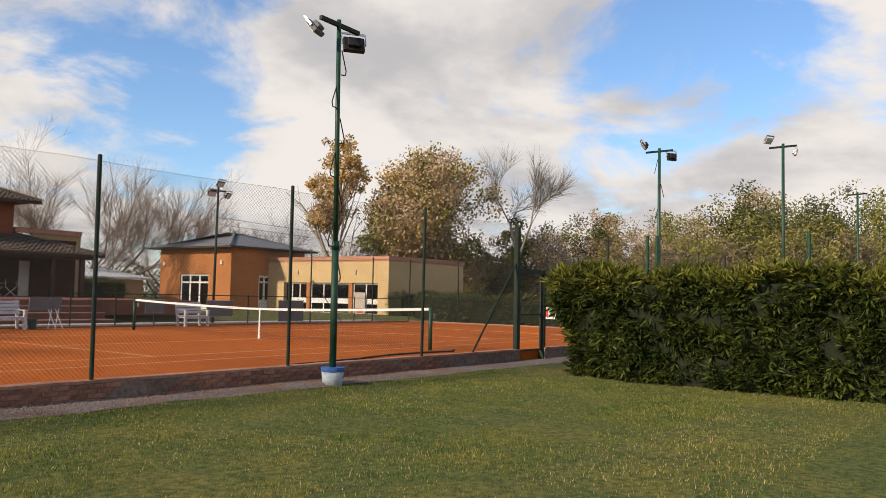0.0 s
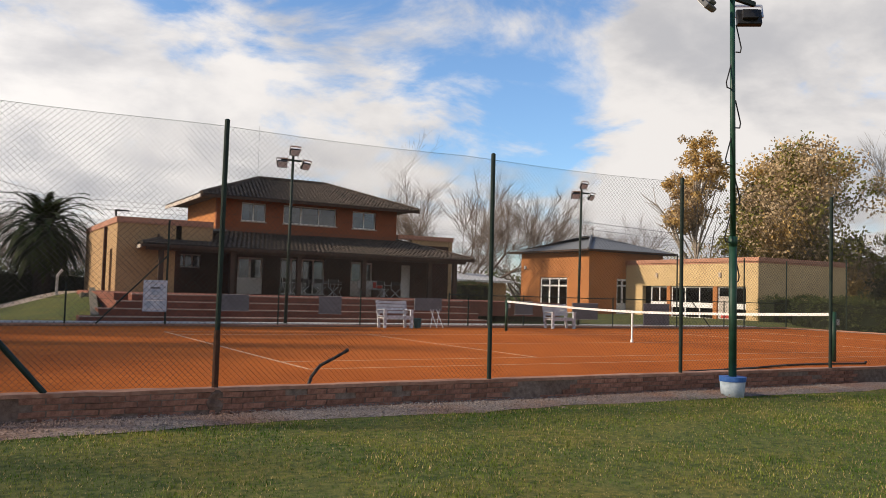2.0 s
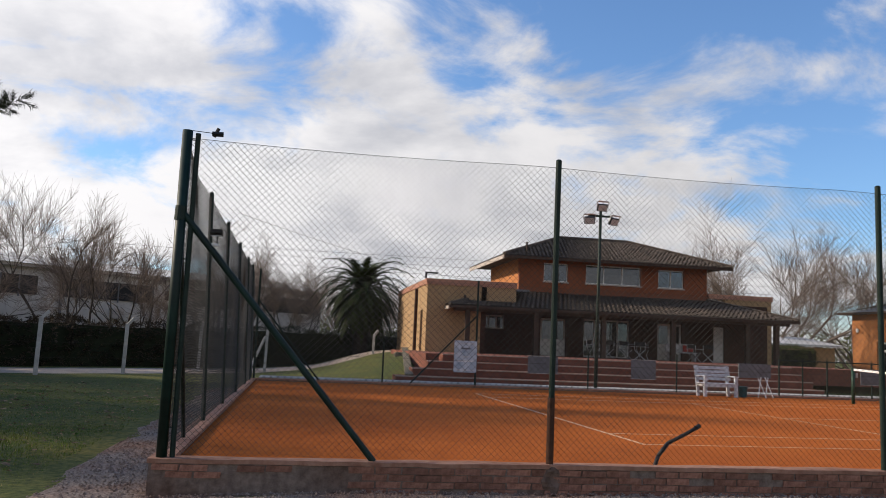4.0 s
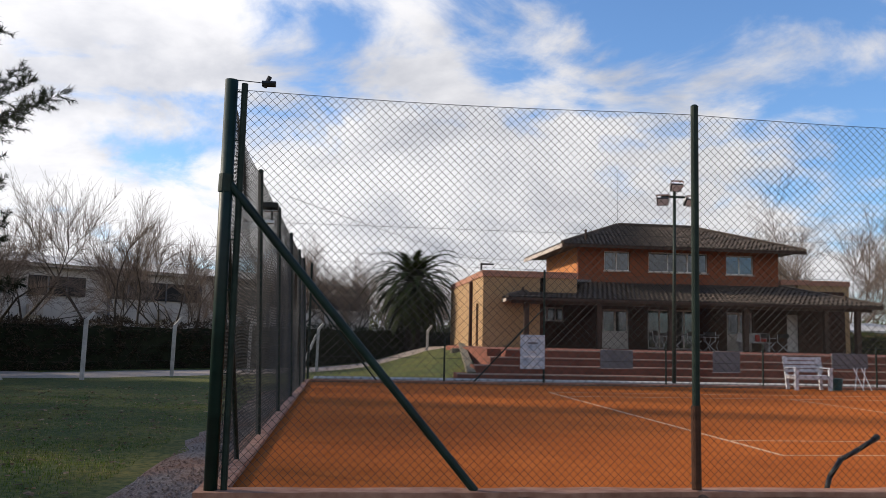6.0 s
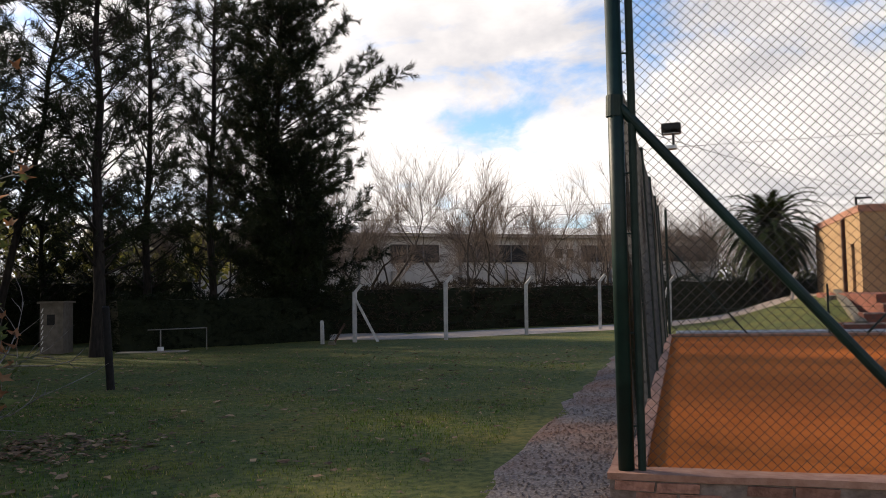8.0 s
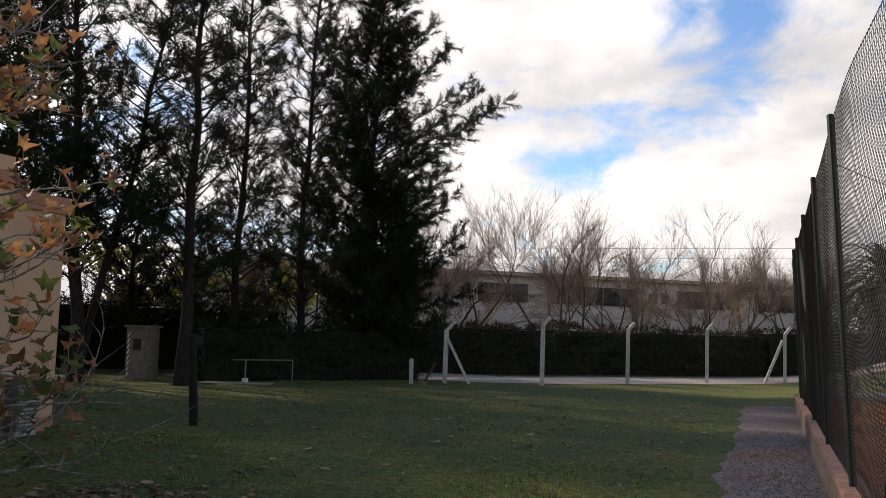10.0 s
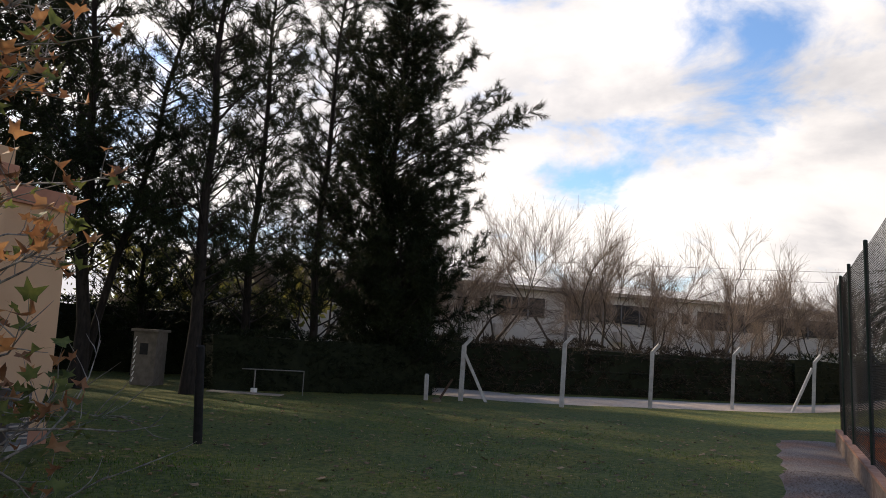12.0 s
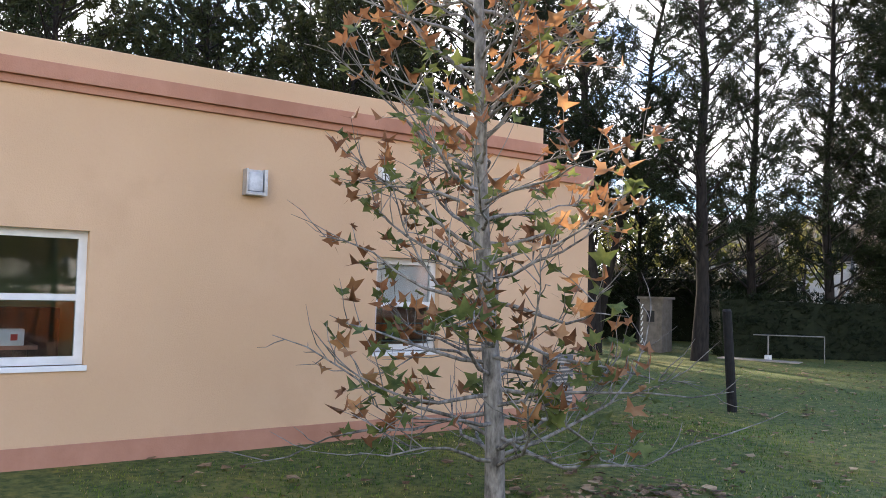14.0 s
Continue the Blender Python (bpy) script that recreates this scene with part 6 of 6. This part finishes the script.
pc = thing("porch_banner", "pale cloth banner hung at the annex porch", "banner", (BX - 0.1, 23.6, 0.2))
part("cloth", box(BX - 0.06, 23.15, -0.05, BX - 0.045, 24.1, 1.55), M["fascia"], pc)
part("print_bar", box(BX - 0.065, 23.3, 0.2, BX - 0.0605, 23.95, 0.5), M["red"], pc)
# stone edging on the bank beside the wing
for i in (5, 6):
    s = i / 6
    x, y = -3.3 + 3.6 * s, 22.4 + 3.0 * s
    ob = part("edging_stone", box(x - 0.33, y - 0.22, gz(x, y) - 0.1, x + 0.33, y + 0.22, gz(x, y) + 0.13, 0.05), M["bank"])
    tagged(ob, "rough mossy edging stone on the grass bank", "stone", "edging stones")
    for v in ob.data.vertices:
        v.co += noise.noise_vector(v.co * 3) * 0.05
ob = part("terrace_ramp_kerb", beam((-1.2, 15.6, 0.20), (0.1, 27.0, 1.0), 0.25, 0.18), M["bank"])
tagged(ob, "sloping pale kerb beside the terrace steps", "kerb", kind="structure")

# ---------- lane side ----------
def lane_post(at, h, brace=0, label="bent-headed white concrete fence post beside the lane"):
    x, y, z = at
    ob = thing("concrete_post", label, "post", at, "concrete fence posts")
    part("shaft", beam((x, y, z - 0.1), (x + 0.03, y, z + h), 0.12, 0.12), M["concrete"], ob)
    part("bent_head", beam((x + 0.03, y, z + h - 0.03), (x + 0.24, y + 0.10, z + h + 0.24), 0.10, 0.10), M["concrete"], ob)
    if brace:
        part("brace", beam((x + brace * 0.75, y + brace * 0.35, z - 0.05), (x + 0.05 * brace, y, z + h - 0.25), 0.09, 0.09), M["concrete"], ob)
    return ob


for x, y, h, b in ((-16.5, 18.55, 1.75, 1), (-13.57, 19.69, 2.0, 0), (-11.32, 22.86, 1.92, 0), (-8.86, 25.8, 2.0, 0), (-6.15, 27.47, 1.92, -1), (-0.9, 32.1, 2.0, 0)):
    lane_post((x, y, -0.36), h, b)
stub = thing("concrete_stub", "short straight grey concrete post under the evergreens", "post", (-17.27, 17.6, -0.36))
part("shaft", beam((-17.27, 17.6, -0.45), (-17.28, 17.6, 0.42), 0.10, 0.10), M["concrete"], stub)
part("worn_top", beam((-17.28, 17.6, 0.42), (-17.28, 17.6, 0.45), 0.07, 0.07), M["concrete"], stub)
stay = thing("fallen_stay", "dark leaning wooden stay under the evergreens", "post", (-16.6, 17.3, -0.36))
part("shaft", beam((-16.75, 17.2, -0.40), (-16.35, 17.35, 0.35), 0.07, 0.07), M["wood"], stay)
part("foot_block", box(-16.86, 17.1, -0.40, -16.64, 17.3, -0.22, 0.03), M["bank"], stay)
wire = thing("lane_fence_wire", "thin wires strung between concrete posts", "wire", (-13.57, 19.69, 0.5))
for z in (0.25, 0.8, 1.35):
    V, F = tubes([((-16.5, 18.55, z), (-13.57, 19.69, z)), ((-13.57, 19.69, z), (-11.32, 22.86, z)), ((-11.32, 22.86, z), (-8.86, 25.8, z)), ((-8.86, 25.8, z), (-6.15, 27.47, z)), ((-6.15, 27.47, z), (-0.9, 32.1, z))], 0.003, 4)
    under(new("strand", mesh_of("strand", V, F, M["wire"])), wire)

post = thing("black_post", "black tarred wooden post standing in the lawn", "post", (-15.58, 4.68, -0.35))
bm = bar((-15.58, 4.68, -0.45), (-15.66, 4.63, 1.13), 0.072, 0.066, 14)
part("shaft", bm, M["blackpost"], post, smooth=False)
part("cap", bar((-15.66, 4.63, 1.13), (-15.66, 4.63, 1.16), 0.069, 0.05, 14), M["blackpost"], post)
goal = thing("pipe_rail", "low white pipe rail standing before the dark hedge", "rail", (-21.3, 14.4, -0.35))
part("top_pipe", bar((-21.65, 14.25, 0.33), (-19.93, 14.84, 0.36), 0.016, n=8), M["dullpipe"], goal)
part("leg", bar((-21.28, 14.38, -0.35), (-21.28, 14.38, 0.33), 0.022, n=8), M["dullpipe"], goal)
part("leg", bar((-19.94, 14.84, -0.4), (-19.94, 14.84, 0.36), 0.012, n=8), M["dullpipe"], goal)
part("foot", box(-21.35, 14.31, -0.36, -21.21, 14.45, -0.20, 0.01), M["white"], goal)
pad = part("concrete_pad", slab([(-22.2, 13.4), (-20.2, 14.05), (-20.4, 14.6), (-22.4, 13.95)], -0.40, -0.315), M["road"])
tagged(pad, "pale worn slab in the grass", "slab", kind="structure")
BO = Vector((-24.65, 13.8, 0))
u, v = Vector((0.948, 0.316, 0)), Vector((0.316, -0.948, 0))


def booth_plan(w, d, out=0.0):
    """Ground plan of a block of the booth: width w, depth d, its front `out` before the front wall."""
    f = BO + v * (0.4 + out)
    return [((f + u * a * w / 2 - v * b * d).x, (f + u * a * w / 2 - v * b * d).y) for a, b in ((-1, 0), (1, 0), (1, 1), (-1, 1))]


booth = thing("utility_booth", "small cream utility booth with a dark window under the trees", "booth", (BO.x, BO.y, -0.35))
part("body", slab(booth_plan(0.70, 0.8), -0.36, 1.22), M["booth"], booth)
part("roof", slab(booth_plan(0.82, 0.95, 0.08), 1.22, 1.29), M["booth"], booth)
part("door", slab(booth_plan(0.48, 0.02, 0.024), -0.3, 1.12), M["booth"], booth, "cream door")
part("window", slab(booth_plan(0.24, 0.01, 0.038), 0.55, 0.88), M["black"], booth, "dark small window")
for i in range(8):
    c = BO + v * 0.42 - u * 0.30
    z = -0.25 + 0.17 * i
    part("lattice_bar", beam((c.x, c.y, z), (c.x + u.x * 0.06, c.y + u.y * 0.06, z + 0.13), 0.02, 0.03), M["white"], booth)

# low wall gate and long white works building behind the hedge
fact = thing("works_building", "long grey-white works building with dark windows and sheet roof", "building", (*lane(0, 22), -0.3))
def lane_block(name, s0, s1, o0, o1, z0, z1, mat, label=""):
    return part(name, slab([lane(s0, o0), lane(s1, o0), lane(s1, o1), lane(s0, o1)], z0, z1), M[mat], fact, label)
lane_block("wall", -14, 30, 22, 32, -0.4, 5.0, "factory")
lane_block("eave", -14.3, 30.3, 21.6, 22.0, 4.95, 5.15, "fascia")
pa, pb, pc_, pd = lane(-14.4, 21.5), lane(30.4, 21.5), lane(30.4, 27), lane(-14.4, 27)
bm = bmesh.new()
vs = [bm.verts.new(p) for p in ((*pa, 5.15), (*pb, 5.15), (*pc_, 6.1), (*pd, 6.1), (*lane(-14.4, 32.5), 5.15), (*lane(30.4, 32.5), 5.15))]
for f in ((0, 1, 2, 3), (3, 2, 5, 4), (0, 3, 4), (1, 5, 2)):
    bm.faces.new([vs[i] for i in f])
bmesh.ops.recalc_face_normals(bm, faces=bm.faces)
part("roof", bm, M["shedroof"], fact, "pale sheet-metal roof")
for k in range(46):
    s = -14 + k * 0.965
    a, b = lane(s, 21.5), lane(s, 27)
    part("roof_rib", beam((*a, 5.17), (*b, 6.12), 0.05, 0.04), M["shedroof"], fact)
for s0, s1 in ((-12.6, -11.6), (-10.8, -9.8), (-8.6, -3.2), (-1.6, -0.4), (0.9, 1.5), (2.0, 2.65), (3.2, 6.55), (7.95, 14.5), (15.4, 16.0), (16.4, 16.9), (17.6, 22.5), (24, 29)):
    w = lane_block("window", s0, s1, 21.93, 21.996, 3.3 if s1 - s0 > 1.1 else 3.55, 4.45 if s1 - s0 > 1.1 else 4.2, "black", "dark band of windows")
    n = max(1, int((s1 - s0) / 1.1))
    for i in range(1, n):
        s = s0 + (s1 - s0) * i / n
        under(part("mullion", slab([lane(s - 0.04, 21.88), lane(s + 0.04, 21.88), lane(s + 0.04, 21.93), lane(s - 0.04, 21.93)], 3.15, 4.45), M["grey"]), w)
for s in (-13.2, -6, 1, 8, 14.3, 19.9):
    lane_block("downpipe", s, s + 0.12, 21.85, 21.996, -0.3, 4.95, "grey")
for s in (-9.6, 3.2, 11.4):
    lane_block("wall_unit", s, s + 0.8, 21.55, 21.996, 2.1, 2.75, "fascia", "wall-mounted air unit")
for i, (s, o, w, h) in enumerate(((-27, 17, 6, 2.9), (-36, 18, 7, 3.2))):
    ob = thing("white_shed", "small white shed behind the evergreen trees", "shed", (*lane(s, o), -0.3), "white sheds")
    part("wall", slab([lane(s, o), lane(s + w, o), lane(s + w, o + 4), lane(s, o + 4)], -0.4, h), M["factory"], ob)
    part("roof", slab([lane(s - .2, o - .2), lane(s + w + .2, o - .2), lane(s + w + .2, o + 4.2), lane(s - .2, o + 4.2)], h, h + 0.14), M["shedroof"], ob)
# shed beside the clubhouse, cabins beyond the court
shed = thing("garden_shed", "low shed with a pale sheet roof behind a hedge", "shed", (27, 40, -0.2))
part("wall", box(24.4, 38.0, -0.3, 29.6, 42, 2.1), M["wing"], shed)
bm = slab([(24.0, 37.5), (30.0, 37.5), (30.0, 42.4), (24.0, 42.4)], 2.15, 2.27)
for vv in bm.verts:
    vv.co.z += (vv.co.y - 37.5) * 0.12
part("roof", bm, M["shedroof"], shed)
for x, y, w, d, h, lab in ((44.5, 9.4, 3.2, 3.4, 3.0, "white cabin with a green side beyond the court"), (49.5, 14.2, 3.0, 2.6, 2.4, "white container cabin beyond the court"), (52, 6.5, 4, 6, 2.9, "white sheeted cabin far beyond the hedge")):
    ob = thing("site_cabin", lab, "cabin", (x, y, -0.2), "white cabins")
    part("body", box(x - w / 2, y - d / 2, -0.2, x + w / 2, y + d / 2, h, 0.04), M["white"], ob)
    part("side_panel", box(x - w / 2 + 0.3, y - d / 2 - 0.015, 0.4, x + w / 2 - 0.3, y - d / 2 - 0.003, h - 0.4), M["leaf_green" if x < 45 else "fascia"], ob, "green side panel" if x < 45 else "")
    part("roof_hatch", box(x - 0.5, y - 0.6, h, x + 0.5, y + 0.6, h + 0.16, 0.03), M["white"], ob)

# pavilion fittings
lamp = thing("wall_lamp", "square grey wall lamp with a frosted front on the pavilion", "wall lamp", (HX, -2.67, 2.38))
part("backplate", box(HX + 0.002, -2.79, 2.26, HX + 0.04, -2.56, 2.53, 0.006), M["metal"], lamp)
part("frosted_glass", box(HX + 0.04, -2.765, 2.30, HX + 0.10, -2.60, 2.50, 0.02), M["whitewood"], lamp)
part("frame", box(HX + 0.04, -2.79, 2.26, HX + 0.115, -2.77, 2.53, 0.004), M["metal"], lamp)
part("frame", box(HX + 0.04, -2.595, 2.26, HX + 0.115, -2.56, 2.53, 0.004), M["metal"], lamp)
part("lower_edge", box(HX + 0.04, -2.77, 2.26, HX + 0.115, -2.595, 2.295, 0.004), M["metal"], lamp)
alarm = thing("alarm_box", "small white box under the pavilion cornice", "alarm box", (HX, -1.08, 2.63))
part("case", box(HX + 0.002, -1.18, 2.56, HX + 0.09, -0.99, 2.72, 0.012), M["white"], alarm)
part("cover_line", box(HX + 0.09, -1.16, 2.62, HX + 0.094, -1.01, 2.625), M["grey"], alarm)
ac = thing("air_conditioner", "grey outdoor air-conditioning unit with slatted side", "air conditioner", (-16.8, 2.3, -0.3))
part("case", box(-16.98, 2.16, -0.28, -16.72, 2.52, 0.46, 0.015), M["grey"], ac)
for i in range(11):
    z = -0.20 + 0.055 * i
    part("slat", box(-16.718, 2.19, z, -16.70, 2.49, z + 0.022), M["fascia"], ac)
part("stand", box(-16.98, 2.16, -0.36, -16.72, 2.52, -0.282), M["concrete"], ac)
# white panel and bar added behind the upper pane to make it look sky-bright
blind = thing("window_blind", "white panel added behind the small window's upper pane to look bright", "blind", (HX - 0.2, -0.7, 1.2))
part("cloth", box(HX - 0.142, -1.08, 1.17, HX - 0.134, -0.35, 1.63), M["white"], blind)
part("roller", bar((HX - 0.17, -1.07, 1.60), (HX - 0.17, -0.36, 1.60), 0.02, n=8), M["white"], blind)
# things on a table inside the pavilion
it = thing("inside_table", "wooden table with papers inside the window", "table", (-17.4, -5.3, -0.2))
part("tabletop", box(-17.9, -6.4, 0.66, -16.95, -4.5, 0.70), M["band"], it)
box_ = thing("printed_carton", "long white carton with dark print and a red mark", "carton", (-17.0, -4.9, 0.70))
part("carton", box(-17.08, -5.30, 0.70, -16.96, -4.62, 0.86, 0.006), M["white"], box_)
for k in range(6):
    part("print_bar", box(-16.9595, -5.24 + 0.07 * k, 0.79, -16.956, -5.19 + 0.07 * k, 0.82), M["black"], box_)
    part("print_bar", box(-16.9595, -5.24 + 0.07 * k, 0.735, -16.956, -5.19 + 0.07 * k, 0.755), M["grey"], box_)
part("red_mark", box(-16.9595, -4.74, 0.75, -16.956, -4.68, 0.81), M["red"], box_)
cup = thing("dark_cabinet", "low dark cabinet standing against the green inner wall", "cabinet", (-19.2, -4.6, -0.2))
part("body", box(-19.45, -5.6, -0.2, -19.05, -3.9, 1.0, 0.01), M["wood"], cup)
part("door", box(-19.05, -5.55, -0.1, -19.03, -4.77, 0.95, 0.004), M["wood"], cup)
part("door", box(-19.05, -4.73, -0.1, -19.03, -3.95, 0.95, 0.004), M["wood"], cup)
for x, y in ((-17.85, -6.35), (-17.0, -6.35), (-17.85, -4.55), (-17.0, -4.55)):
    part("leg", box(x - 0.03, y - 0.03, -0.2, x + 0.03, y + 0.03, 0.66), M["wood"], it)

# overhead cables
cab = thing("overhead_cables", "thin dark power cables sagging over the grounds", "cables", (0, 60, 7))
for a, b, sag in (((-60, 62, 9.5), (90, 62, 8.5), 0.8), ((-60, 62.4, 8.8), (90, 62.4, 7.9), 0.9), ((30, 30, 6.2), (95, 26, 6.4), 0.8), ((30, 30.4, 5.8), (95, 26.4, 6.0), 0.8), ((-6.0, 4.0, 3.45), (6.2, 30, 4.5), 0.35)):
    pts = [Vector(a).lerp(Vector(b), i / 24) - Vector((0, 0, sag * 4 * (i / 24) * (1 - i / 24))) for i in range(25)]
    V, F = tubes(list(zip(pts, pts[1:])), 0.016 if b[0] > 10 else 0.006, 4)
    under(new("cable", mesh_of("cable", V, F, M["black"])), cab)

# ---------- bricks of the near wall ----------
rng = random.Random(31)
brick_meshes = []
for k in range(4):
    bm = box(-0.125, -0.03, -0.030, 0.125, 0.03, 0.030)
    for q in bm.verts:
        q.co += Vector((rng.uniform(-.008, .008), rng.uniform(-.006, .006), rng.uniform(-.005, .005)))
    me = bpy.data.meshes.new("brick")
    bm.to_mesh(me)
    bm.free()
    me.materials.append(M["brick"])
    brick_meshes.append(me)
inv = Matrix.Translation(-Vector(wall_near.location))
for c in range(4):
    z = -0.012 - 0.069 * c
    for i in range(60):
        x = LX + 0.05 + (c % 2) * 0.13 + i * 0.268
        if noise.noise((x * 0.55, z * 3, 4)) > 0.34 or rng.random() < 0.05:
            continue
        ob = new("brick", brick_meshes[rng.randrange(4)])
        ob.parent, ob.matrix_parent_inverse = wall_near, inv
        ob.matrix_basis = pose(x, WY - 0.078 - rng.uniform(0, 0.008), z, 0, rng.uniform(-1, 1), rng.uniform(-1, 1))
bm = bmesh.new()
bmesh.ops.create_icosphere(bm, subdivisions=3, radius=0.15)
for q in bm.verts:
    q.co = Vector((q.co.x * 0.7, q.co.y * 0.25, q.co.z * 1.1)) + noise.noise_vector(q.co * 9) * 0.03
    q.co += Vector((-2.18, WY - 0.09, -0.10))
part("post_footing", bm, M["mortar"], wall_near, "rough concrete footing of a post")
# small stones along the gravel strips
V, F = [], []
for i in range(9000):
    if i % 3:
        x, y = rng.uniform(-7, 9), WY - 0.13 - abs(rng.gauss(0.3, 0.25))
    else:
        x, y = LX - 0.12 - rng.random() * 1.05, rng.uniform(-3.2, 9)
    s = rng.uniform(0.008, 0.022)
    z = gz(x, y) + 0.035
    k = len(V)
    a = rng.uniform(0, 6.28)
    for j in range(4):
        V.append((x + math.cos(a + j * 1.57) * s * rng.uniform(.7, 1.3), y + math.sin(a + j * 1.57) * s * rng.uniform(.7, 1.3), z))
    V.append((x, y, z + s * 0.9))
    F += [(k + j, k + (j + 1) % 4, k + 4) for j in range(4)]
tagged(new("gravel_stones", mesh_of("gravel_stones", V, F, M["gravel"])), "loose small grey stones along the court wall", "stones", kind="stuff")
